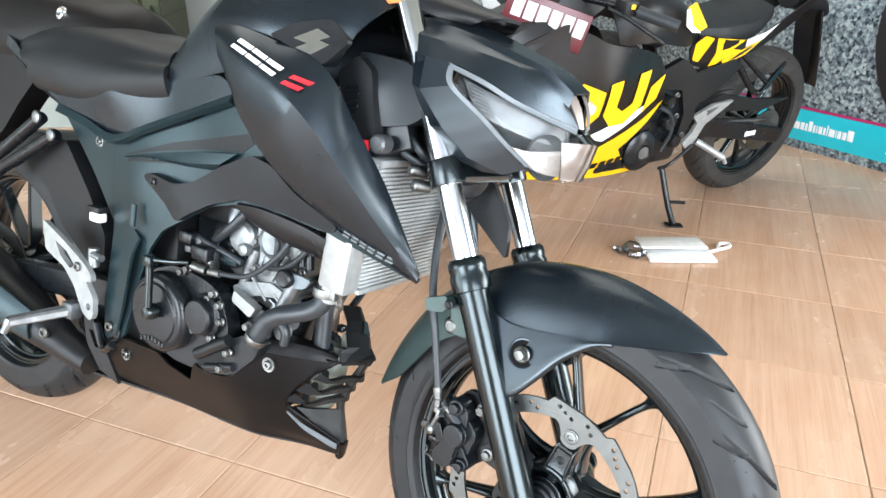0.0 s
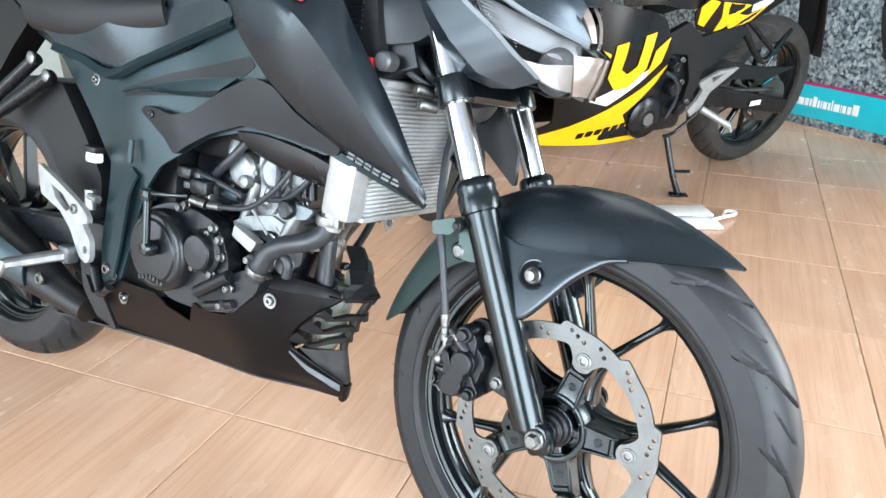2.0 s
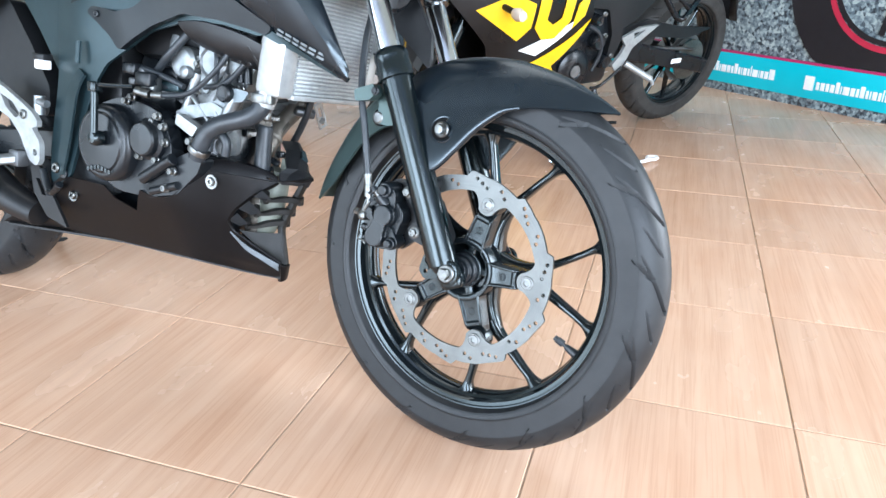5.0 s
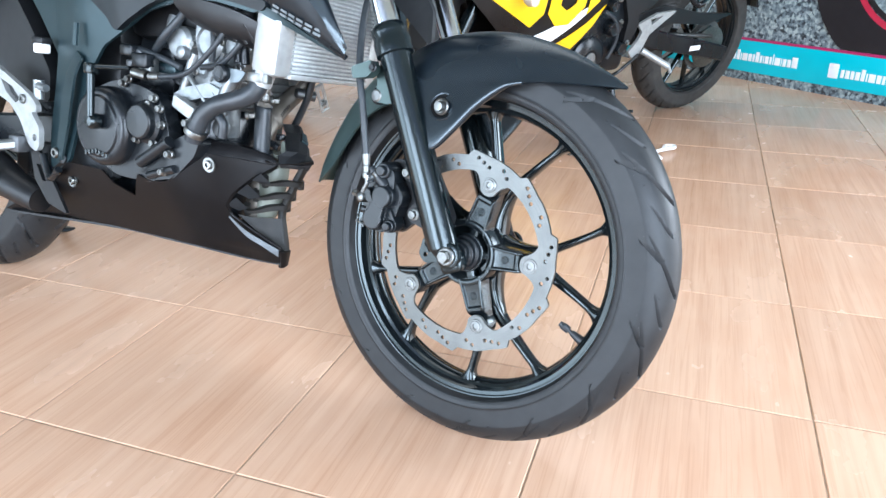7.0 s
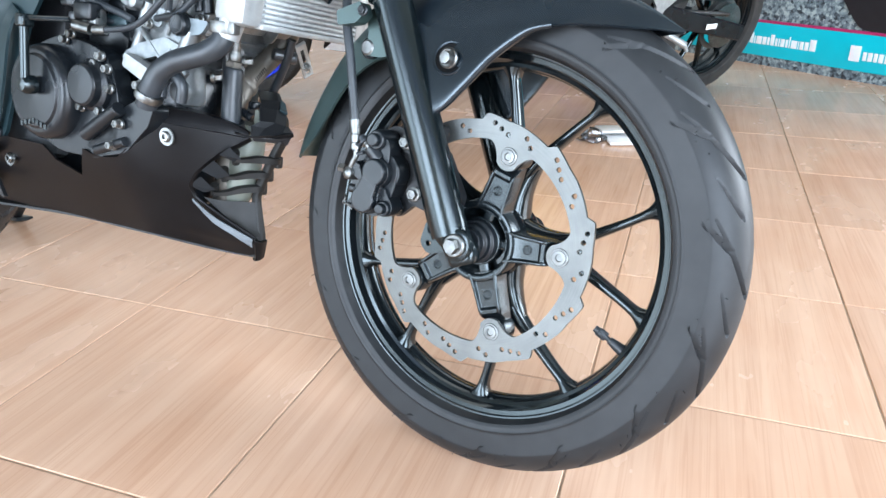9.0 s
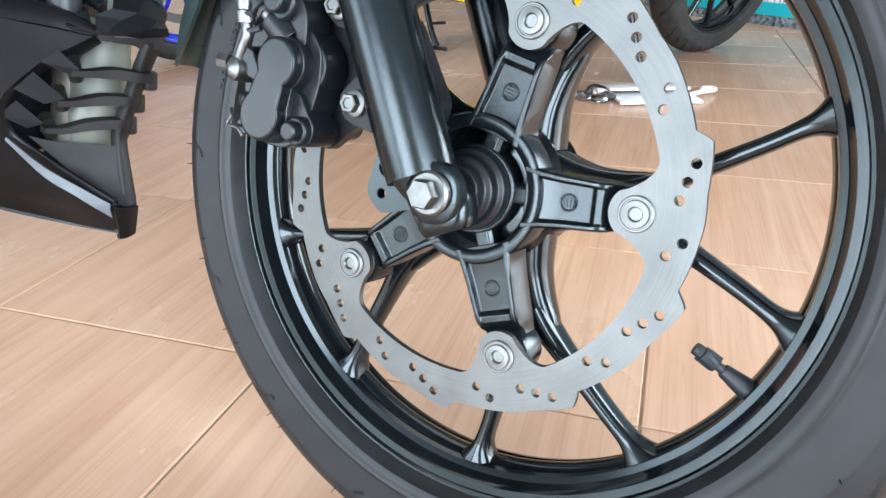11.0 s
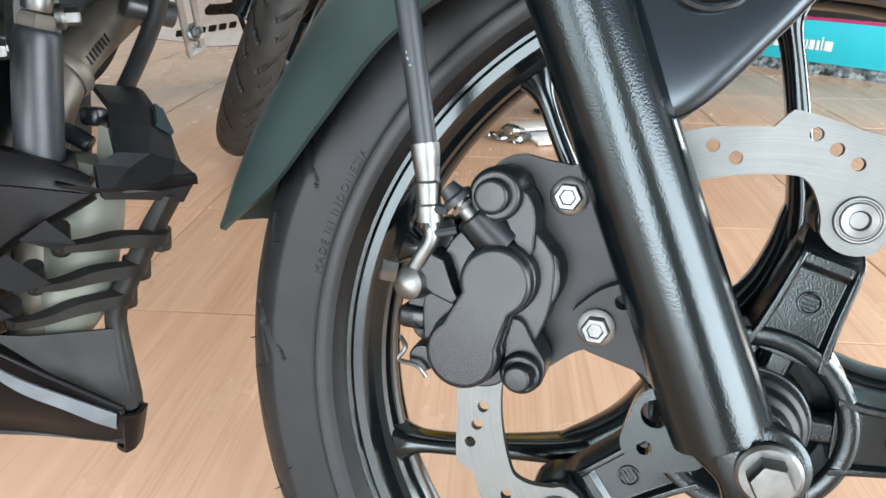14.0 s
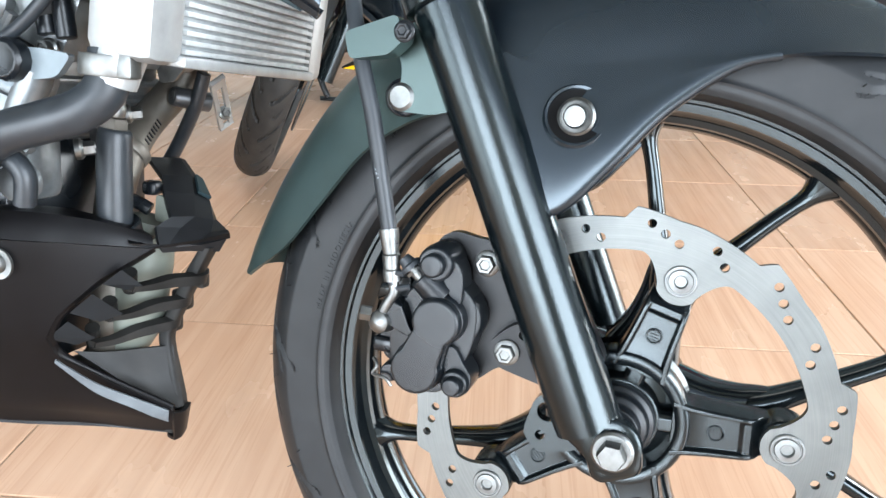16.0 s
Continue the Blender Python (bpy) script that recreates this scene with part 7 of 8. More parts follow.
        lens = skin([[(-0.192, 0.1185 * sgn, 0.541), (-0.150, 0.1070 * sgn, 0.527), (-0.110, 0.0730 * sgn, 0.506), (-0.057, 0.011 * sgn, 0.484), (-0.0565, 0.0, 0.484)], [(-0.183, 0.122 * sgn, 0.520), (-0.135, 0.106 * sgn, 0.490), (-0.092, 0.070 * sgn, 0.476), (-0.040, 0.012 * sgn, 0.470), (-0.039, 0.0, 0.470)], [(-0.1135, 0.094 * sgn, 0.458), (-0.095, 0.082 * sgn, 0.446), (-0.070, 0.052 * sgn, 0.440), (-0.046, 0.014 * sgn, 0.442), (-0.045, 0.0, 0.442)], [(-0.086, 0.072 * sgn, 0.431), (-0.078, 0.060 * sgn, 0.423), (-0.062, 0.038 * sgn, 0.418), (-0.054, 0.012 * sgn, 0.420), (-0.053, 0.0, 0.420)]], 0.003, 6, 4)
        sub("lens", lens, LENS, hl, "clear polycarbonate lens", 50)
        refl = skin([[(-0.186, 0.100 * sgn, 0.530), (-0.140, 0.075 * sgn, 0.512), (-0.095, 0.035 * sgn, 0.494), (-0.080, 0.0, 0.490)], [(-0.160, 0.098 * sgn, 0.490), (-0.130, 0.075 * sgn, 0.476), (-0.095, 0.040 * sgn, 0.464), (-0.078, 0.0, 0.462)]], 0.003, 6, 5)
        sub("reflector", refl, REFLECTOR, hl, "ribbed bright reflector")
        for k in range(7):
            t = (k + 0.5) / 7
            a = V(-0.176 + 0.020 * t, 0.101 * sgn, 0.524 - 0.034 * t)
            b = V(-0.088 + 0.002 * t, 0.012 * sgn, 0.490 - 0.026 * t)
            sub("reflector_rib", bar(a, b, 0.003, 0.0022), REFLECTOR, hl)
        bowl = spun([(0.030, 0.012), (0.028, 0.004), (0.018, -0.010), (0.006, -0.016)], V(-0.090, 0.038 * sgn, 0.446), Vector((0.9, -0.5 * sgn, 0.0)), 32, False)
        sub("lamp_bowl", bowl, REFLECTOR, hl)
        milk = skin([[(-0.112, 0.088 * sgn, 0.455), (-0.090, 0.066 * sgn, 0.452), (-0.062, 0.028 * sgn, 0.458), (-0.052, 0.0, 0.462)], [(-0.092, 0.070 * sgn, 0.434), (-0.078, 0.052 * sgn, 0.426), (-0.062, 0.026 * sgn, 0.424), (-0.058, 0.0, 0.426)]], 0.003, 6, 4)
        sub("lower_diffuser", milk, MILKY, hl, "milky lower diffuser")
        # added panel; its peach colour stands for floor tints in the clear lens
        front = skin([[(-0.066, 0.036 * sgn, 0.468), (-0.042, 0.013 * sgn, 0.4700), (-0.0400, 0.0, 0.4700)], [(-0.062, 0.034 * sgn, 0.440), (-0.048, 0.014 * sgn, 0.442), (-0.047, 0.0, 0.442)], [(-0.062, 0.030 * sgn, 0.420), (-0.056, 0.012 * sgn, 0.421), (-0.055, 0.0, 0.421)]], 0.003, 3, 4)
        sub("front_fill", front, MILKY, hl, "added peach panel behind the clear front of the lens", 30)
        pale = skin([[(-0.088, 0.026 * sgn, 0.542), (-0.066, 0.020 * sgn, 0.512), (-0.056, 0.011 * sgn, 0.488)], [(-0.080, 0.012 * sgn, 0.543), (-0.060, 0.008 * sgn, 0.514), (-0.053, 0.003 * sgn, 0.488)]], 0.004, 4, 2)
        sub("position_strip", pale, MILKY, hl, "pale position light strip")
    back = skin([[(-0.20, 0.095, 0.545), (-0.15, 0.05, 0.54), (-0.13, 0.0, 0.54), (-0.15, -0.05, 0.54), (-0.20, -0.095, 0.545)], [(-0.19, 0.095, 0.48), (-0.14, 0.05, 0.47), (-0.12, 0.0, 0.47), (-0.14, -0.05, 0.47), (-0.19, -0.095, 0.48)], [(-0.14, 0.08, 0.43), (-0.11, 0.04, 0.424), (-0.09, 0.0, 0.424), (-0.11, -0.04, 0.424), (-0.14, -0.08, 0.43)]], 0.004, 6, 4)
    sub("housing", back, PLASTIC, hl)
    visor = skin([[(-0.31, 0.0, 0.66), (-0.24, 0.0, 0.635), (-0.17, 0.0, 0.615)], [(-0.31, 0.07, 0.648), (-0.25, 0.065, 0.625), (-0.20, 0.04, 0.612)], [(-0.30, 0.088, 0.62), (-0.26, 0.078, 0.607), (-0.22, 0.05, 0.602)]], 0.004, 6, 4, 0.003)
    fp("meter_visor", join(visor, mirrored(visor)), PLASTIC, "black visor over the headlight")


build_shroud()
build_seat_and_sides()
build_belly()
build_engine()
build_radiator()
build_rear()
build_headlight()


# ---- the sport bikes behind ----
def sport_bike(m, label, paint, lower, rims, text, steer, belly=0.0, wheel_at=-0.14, back=0.0, nose=0.0):
    """A faired sport bike on its side stand; x = 0 is just ahead of its front tyre's contact."""
    root = thing("motorcycle", m, label, "motorcycle")

    def p(name, piece, mat, tag="", parent=None, sharp=35):
        return part(name, piece, mat, parent or root, tag, None, sharp)
    left = Vector((0, 1, 0))
    # wheels
    fm = Matrix.Translation((wheel_at, 0, 0.288)) @ Matrix.Rotation(radians(steer), 4, Vector((-0.4, 0, 0.9)))
    rm = Matrix.Translation((-1.43, 0, 0.302))
    for name, mm, r, w in (("front_wheel", fm, 0.288, 0.092), ("rear_wheel", rm, 0.302, 0.13)):
        wh = p(name, moved(rim_mesh(0.216, w * 0.72, 0.199), mm), rims)
        p("tyre", moved(tyre_mesh(r, w, 0.221, 324, True, 18), mm), LITTYRE, "grooved road tyre, its rubber paled to stand in for doorway light", wh, 28)
        p("hub", moved(lathe([(0.02, 0.05), (0.045, 0.045), (0.045, -0.045), (0.02, -0.05)], 36), mm), rims, "", wh)
        for k in range(10):
            a0 = radians(10 + 36 * k)
            p("spoke", moved(bar(V(0.04 * math.cos(a0), 0, 0.04 * math.sin(a0)), V(0.201 * math.cos(a0), 0, 0.201 * math.sin(a0)), 0.024, 0.014, (0, 1, 0), 0.8), mm), rims, "", wh)
        rr = 0.145 if name == "front_wheel" else 0.10
        p("brake_disc", moved(lathe([(rr, -0.060), (rr, -0.056), (rr - 0.03, -0.056), (rr - 0.03, -0.060)] if name == "front_wheel" else [(rr, -0.068), (rr, -0.062), (rr - 0.02, -0.062), (rr - 0.02, -0.068)], 64, True), mm), STEEL, "", wh)
    # front fork and mudguard
    for w in (0.085, -0.085):
        p("fork_leg", moved(join(tube([V(0, w, 0), V(-0.11, w, 0.24)], 0.023, 22, 1), tube([V(-0.11, w, 0.24), V(-0.23, w, 0.50)], 0.017, 22, 1)), fm), GLOSS)
    arcs = []
    for r in (0.304, 0.310):
        arcs.append([[(r * math.cos(radians(a)) - (0.02 if abs(s) == 1 else 0) * math.cos(radians(a)), 0.055 * s, r * math.sin(radians(a)) - (0.03 if abs(s) == 1 else 0) * math.sin(radians(a))) for a in range(170, 40, -18)] for s in (-1, -0.6, 0, 0.6, 1)])
    p("front_mudguard", moved(skin(arcs[1], 0.004, 4, 3), fm), BLACKGLOSS)
    # fairing side, both hands of the bike
    bz = belly
    main = [(-0.10, 0.66), (-0.16, 0.74), (-0.30, 0.80), (-0.44, 0.74), (-0.60, 0.71), (-0.68, 0.68), (-0.74, 0.60), (-0.76, 0.51), (-0.68, 0.45), (-0.62, 0.37), (-0.70, 0.27 - bz), (-0.78, 0.235 - bz), (-0.55, 0.245 - bz), (-0.30 - nose, 0.270 - bz), (-0.185 - nose, 0.290 - bz), (-0.33 - nose * 0.3, 0.36), (-0.30, 0.46), (-0.20, 0.56)]
    fat = field([(-0.10, 0.66, 0.10), (-0.30, 0.78, 0.14), (-0.45, 0.62, 0.195), (-0.66, 0.68, 0.16), (-0.75, 0.54, 0.15), (-0.64, 0.40, 0.15), (-0.76, 0.24, 0.10), (-0.30, 0.30, 0.09), (-0.34, 0.45, 0.15)])
    for sgn in (1, -1):
        body = panel(main, lambda x, z: fat(x, z), 0.005, 0.02, 0.015)
        piece = body if sgn < 0 else mirrored(body)
        f = p("side_fairing", piece, BLACKGLOSS, "black side fairing with painted graphics")
        if sgn < 0:
            continue

        def stripe(name, shape, mat, lift, tag=""):
            q = panel(shape, lambda x, z: fat(x, z) + lift, 0.002, 0.02, 0.004)
            return p(name, mirrored(q), mat, tag, f)
        stripe("lower_paint", [(-0.19 - nose, 0.291 - bz), (-0.30 - nose * 0.45, 0.312 - bz), (-0.40, 0.345 - bz / 2), (-0.52, 0.40), (-0.66, 0.47), (-0.745, 0.525), (-0.70, 0.46), (-0.60, 0.365), (-0.68, 0.275 - bz), (-0.78, 0.24 - bz), (-0.55, 0.248 - bz), (-0.30 - nose, 0.273 - bz)], lower, 0.003, "glossy lower fairing paint")
        stripe("white_stripe", [(-0.42, 0.44), (-0.56, 0.50), (-0.70, 0.54), (-0.60, 0.475), (-0.50, 0.415)], WHITE, 0.0045, "white flash stripe")
        stripe("upper_paint", [(-0.24, 0.575), (-0.36, 0.63), (-0.44, 0.60), (-0.44, 0.52), (-0.40, 0.475), (-0.36, 0.50)], paint, 0.004, "painted upper flash")
        # broad bars for the giant letters
        stripe("letter", [(-0.455, 0.625), (-0.505, 0.632), (-0.50, 0.545), (-0.535, 0.525), (-0.575, 0.545), (-0.585, 0.64), (-0.64, 0.645), (-0.625, 0.53), (-0.56, 0.475), (-0.50, 0.475), (-0.455, 0.52)], text, 0.005, "giant letter bar")
        stripe("letter", [(-0.655, 0.585), (-0.72, 0.62), (-0.70, 0.54), (-0.64, 0.50)], text, 0.005)
        n_ = 6
        for k in range(n_):
            x = -0.44 - back - 0.034 * k
            stripe("small_letter", [(x, 0.288 - bz + 0.004 * k), (x - 0.024, 0.290 - bz + 0.004 * k), (x - 0.026, 0.312 - bz + 0.004 * k), (x - 0.002, 0.310 - bz + 0.004 * k)], BLACKGLOSS, 0.006)
    for sgn in (1, -1):
        ind = p("indicator", moved(lathe([(0.0, 0.03), (0.016, 0.02), (0.021, 0.0), (0.015, -0.022), (0.0, -0.03)], 24, cap=False), Matrix.Translation((-0.33, 0.245 * sgn, 0.585))), AMBER, "clear indicator lens")
        p("indicator_stalk", tube([Vector((-0.33, 0.17 * sgn, 0.59)), Vector((-0.33, 0.235 * sgn, 0.586))], 0.010, 14, 1), PLASTIC, "", ind)
    nose = skin([[(-0.02, 0.0, 0.60), (-0.03, 0.0, 0.68), (-0.12, 0.0, 0.78), (-0.22, 0.0, 0.83)], [(-0.05, 0.08, 0.60), (-0.06, 0.08, 0.67), (-0.14, 0.09, 0.76), (-0.24, 0.10, 0.80)], [(-0.12, 0.13, 0.58), (-0.13, 0.135, 0.66), (-0.20, 0.13, 0.73), (-0.30, 0.135, 0.77)]], 0.004, 5, 4)
    p("nose_fairing", join(nose, mirrored(nose)), BLACKGLOSS)
    screen = skin([[(-0.22, 0.0, 0.83), (-0.32, 0.0, 0.92), (-0.44, 0.0, 0.96)], [(-0.24, 0.09, 0.81), (-0.34, 0.09, 0.89), (-0.45, 0.08, 0.93)], [(-0.30, 0.13, 0.775), (-0.40, 0.13, 0.82), (-0.48, 0.12, 0.87)]], 0.003, 5, 4)
    p("windscreen", join(screen, mirrored(screen)), BLACKGLOSS, "smoked windscreen")
    # tank, seat, tail
    tank = skin([[(-0.48, 0, 0.84), (-0.62, 0, 0.90), (-0.78, 0, 0.86), (-0.88, 0, 0.77)], [(-0.48, 0.11, 0.81), (-0.62, 0.14, 0.85), (-0.78, 0.12, 0.81), (-0.88, 0.08, 0.75)], [(-0.50, 0.15, 0.72), (-0.62, 0.17, 0.73), (-0.78, 0.15, 0.70), (-0.90, 0.10, 0.69)]], 0.005, 6, 5, 0.008)
    t = p("fuel_tank", join(tank, mirrored(tank)), BLACKGLOSS, "black fuel tank", sharp=45)
    q = panel([(-0.735, 0.83), (-0.765, 0.845), (-0.845, 0.765), (-0.820, 0.752), (-0.77, 0.775)], lambda x, z: 0.165, 0.004, 0, 0.004)
    p("tank_flash", mirrored(q), paint, "", t)
    q = panel([(-0.725, 0.825), (-0.735, 0.83), (-0.77, 0.775), (-0.815, 0.750), (-0.775, 0.752), (-0.74, 0.775)], lambda x, z: 0.172, 0.004, 0, 0.004)
    p("white_flash", mirrored(q), WHITE, "", t)
    seat = skin([[(-0.86, 0, 0.755), (-1.00, 0, 0.752), (-1.15, 0, 0.77), (-1.24, 0, 0.80)], [(-0.86, 0.09, 0.735), (-1.00, 0.12, 0.74), (-1.15, 0.12, 0.755), (-1.25, 0.09, 0.79)], [(-0.88, 0.10, 0.69), (-1.00, 0.13, 0.69), (-1.15, 0.125, 0.705), (-1.26, 0.09, 0.75)]], 0.006, 6, 4, 0.004)
    p("seat", join(seat, mirrored(seat)), SEATMAT, "black vinyl seat", sharp=45)
    tail = [(-0.84, 0.68), (-0.88, 0.73), (-1.00, 0.705), (-1.14, 0.70), (-1.30, 0.74), (-1.50, 0.80), (-1.56, 0.79), (-1.46, 0.73), (-1.25, 0.665), (-1.10, 0.62), (-0.95, 0.60), (-0.88, 0.62)]
    tat = field([(-0.86, 0.70, 0.13), (-1.0, 0.66, 0.14), (-1.2, 0.70, 0.125), (-1.5, 0.78, 0.06), (-0.95, 0.61, 0.12)])
    for sgn in (1, -1):
        q = panel(tail, tat, 0.006, 0.03, 0.01)
        tl = p("tail_fairing", q if sgn < 0 else mirrored(q), BLACKGLOSS)
        if sgn > 0:
            for shape, mat in (([(-0.855, 0.70), (-0.885, 0.725), (-0.925, 0.715), (-0.90, 0.63), (-0.87, 0.64)], paint), ([(-0.94, 0.715), (-1.08, 0.70), (-1.03, 0.672), (-1.10, 0.66), (-1.0, 0.635), (-0.985, 0.62), (-0.955, 0.61), (-0.96, 0.66)], paint), ([(-1.09, 0.70), (-1.20, 0.715), (-1.28, 0.735), (-1.20, 0.69), (-1.10, 0.672)], WHITE), ([(-1.00, 0.632), (-1.12, 0.672), (-1.20, 0.69), (-1.12, 0.64), (-1.02, 0.615)], paint)):
                g = panel(shape, lambda x, z: tat(x, z) + 0.003, 0.002, 0, 0.004)
                p("tail_paint", mirrored(g), mat, "", tl)
    p("grab_tail", tube([V(-1.45, 0.0, 0.80), V(-1.62, 0.0, 0.76), V(-1.70, 0.0, 0.72)], [0.05, 0.04, 0.02], 18, 4), PLASTIC)
    p("rear_mudguard", skin([[(-1.60, 0.055, 0.74), (-1.66, 0.06, 0.60), (-1.74, 0.055, 0.43)], [(-1.64, 0.0, 0.75), (-1.70, 0.0, 0.60), (-1.77, 0.0, 0.42)], [(-1.60, -0.055, 0.74), (-1.66, -0.06, 0.60), (-1.74, -0.055, 0.43)]], 0.006, 6, 4), PLASTIC, "black rear mudguard hanger")
    # engine, swingarm, footrest, stand
    p("engine", block(-0.92, -0.52, -0.13, 0.13, 0.26, 0.56, 0.03), ENGINE, "black engine block")
    cov = p("generator_cover", spun([(0.075, 0), (0.075, 0.02), (0.06, 0.032), (0.03, 0.034), (0.026, 0.030), (0, 0.030)], Vector((-0.72, 0.12, 0.335)), left, 40), ENGINE)
    p("cover_plug", spun([(0.022, 0), (0.022, 0.004), (0, 0.005)], Vector((-0.72, 0.151, 0.335)), left, 28), ALU, "", cov)
    for dx, dz, r, h in ((-0.80, 0.44, 0.030, 0.16), (-0.86, 0.36, 0.026, 0.155), (-0.77, 0.52, 0.020, 0.165)):
        p("engine_boss", spun([(r, -0.03), (r, 0.0), (r * 0.8, 0.010), (r * 0.5, 0.008), (0, 0.008)], Vector((dx, h, dz)), left, 24), ENGINE)
        p("boss_bolt", bolt(Vector((dx - 0.028, h - 0.004, dz + 0.02)), left, 0.007, 0.01), ZINC)
    p("loom", tube([Vector((-0.74, 0.155, 0.50)), Vector((-0.79, 0.165, 0.47)), Vector((-0.82, 0.16, 0.40)), Vector((-0.80, 0.155, 0.33))], 0.007, 10, 5), HOSE)
    p("subframe_cover", mirrored(panel([(-0.90, 0.60), (-1.08, 0.63), (-1.12, 0.60), (-1.00, 0.50), (-0.93, 0.47)], lambda x, z: 0.135, 0.02, 0, 0.01)), PLASTIC, "black cover under the seat")
    p("frame_cover", mirrored(panel([(-0.70, 0.62), (-0.80, 0.66), (-0.89, 0.60), (-0.93, 0.44), (-0.895, 0.35), (-0.870, 0.36), (-0.872, 0.46), (-0.83, 0.55), (-0.75, 0.56)], lambda x, z: 0.15, 0.02, 0, 0.01)), PLASTIC, "black frame cover")
    arm = [bar(V(-0.90, -s * 0.10, 0.40), V(-1.52, -s * 0.11, 0.27), 0.035, 0.075, (0, 1, 0), 0.8, 0.005) for s in (1, -1)]
    p("swingarm", join(*arm), ENGINE, "black swingarm")
    p("chain_guard", mirrored(panel([(-0.93, 0.46), (-1.10, 0.49), (-1.30, 0.45), (-1.50, 0.435), (-1.36, 0.40), (-1.15, 0.42), (-1.02, 0.38)], lambda x, z: 0.115, 0.012, 0, 0.006)), PLASTIC)
    p("chain", moved(tube([Vector((-0.86, 0.10, 0.40)), Vector((-1.43, 0.10, 0.345))], 0.009, 8, 1), Matrix.Identity(4)), ZINC)
    p("sprocket", spun([(0.085, 0), (0.085, 0.005), (0.05, 0.005)], Vector((-1.43, 0.095, 0.30)), left, 40), ZINC, "steel rear sprocket")
    p("warning_label", block(-1.34, -1.28, -0.131, -0.128, 0.305, 0.325, 0.001), WHITE, "white label on the swingarm")
    hang = mirrored(panel([(-0.93, 0.44), (-1.02, 0.475), (-1.12, 0.48), (-1.03, 0.42), (-1.00, 0.40), (-0.97, 0.33), (-0.94, 0.31), (-0.91, 0.34), (-0.945, 0.38), (-0.96, 0.41)], lambda x, z: 0.15, 0.012, 0, 0.006, [[(-0.99, 0.455), (-1.05, 0.465), (-1.00, 0.435)]]))
    p("footrest_hanger", hang, ALUBRIGHT, "bright aluminium footrest hanger")
    p("footpeg", join(tube([Vector((-0.97, 0.16, 0.345)), Vector((-1.05, 0.235, 0.30))], 0.012, 14, 1), tube([Vector((-1.05, 0.235, 0.30)), Vector((-1.06, 0.24, 0.28))], 0.007, 10, 1)), ALUBRIGHT, "bright footpeg")
    p("gear_lever", tube([Vector((-0.96, 0.155, 0.33)), Vector((-0.86, 0.16, 0.27)), Vector((-0.80, 0.17, 0.27))], 0.006, 10, 3), ENGINE)
    p("pillion_peg", join(tube([Vector((-1.10, 0.12, 0.62)), Vector((-1.22, 0.14, 0.50)), Vector((-1.26, 0.15, 0.50))], 0.012, 12, 3), tube([Vector((-1.12, 0.12, 0.64)), Vector((-1.27, 0.15, 0.53))], 0.009, 12, 1), mirrored(panel([(-1.24, 0.50), (-1.28, 0.515), (-1.335, 0.60), (-1.33, 0.61), (-1.30, 0.58)], lambda x, z: 0.16, 0.01, 0, 0.004))), ENGINE, "folded pillion footrest")
    p("stand", join(tube([Vector((-0.86, 0.13, 0.25)), Vector((-0.87, 0.20, 0.12)), Vector((-0.885, 0.235, 0.012 + 0.045))], 0.011, 14, 3), bar(Vector((-0.86, 0.22, 0.052)), Vector((-0.92, 0.25, 0.050)), 0.03, 0.008), tube([Vector((-0.87, 0.19, 0.13)), Vector((-0.91, 0.24, 0.145))], 0.006, 10, 1)), ENGINE, "black side stand")
    # handlebar with grip and lever
    hb = p("handlebar", tube([Vector((-0.36, 0.10, 0.86)), Vector((-0.42, 0.22, 0.86)), Vector((-0.50, 0.34, 0.84))], 0.012, 14, 3), ENGINE)
    p("grip", tube([Vector((-0.435, 0.25, 0.857)), Vector((-0.505, 0.345, 0.838))], 0.017, 18, 1), HOSE, "", hb)
    p("lever", tube([Vector((-0.37, 0.20, 0.855)), Vector((-0.40, 0.26, 0.84)), Vector((-0.45, 0.36, 0.80))], 0.006, 10, 4), ENGINE, "", hb)
    p("switch_pod", block(-0.44, -0.39, -0.25, -0.20, 0.84, 0.885, 0.008), PLASTIC, "", hb)
    p("switch_button", block(-0.42, -0.405, -0.256, -0.250, 0.865, 0.878, 0.002), YELLOW, "", hb)
    return root


MY = upright(-0.06, 2.19, 0, -150.4, 11)
YB = sport_bike(MY, "yellow and black faired sport motorcycle on its side stand", YELLOW, YELLOW, RIMPAINT, YELLOW, 46, 0.0, -0.085)
CARD = part("display_card", block(-0.003, 0.0, -0.125, 0.125, -0.055, 0.055, 0.002), DARKRED, None, "", MY @ Matrix.Translation((-0.24, 0.10, 0.80)) @ Matrix.Rotation(radians(58), 4, 'Z') @ Matrix.Rotation(radians(-14), 4, 'X') @ Matrix.Rotation(radians(-8), 4, 'Y'))
tagged(CARD, "dark red plastic plate with white lettering bars, on a windscreen", "plate")
for k in range(6):
    part("letter", block(0.0005, 0.002, -0.115 + 0.038 * k, -0.085 + 0.038 * k, -0.015, 0.035, 0.001), DECALWHITE, CARD)
MB2 = upright(-0.668, 2.938, 0, -160.0, 10)
sport_bike(MB2, "blue and white faired sport motorcycle with blue wheels", WHITE, WHITE, BLUERIM, PRINTBLACK, -8, 0.09, -0.03, 0.01, 0.16)


# ---- banner, wall print and loose things ----
def wp(name, piece, mat, parent=None, label=""):
    return part(name, piece, mat, parent, label, WALLPOSE if parent is None else None)


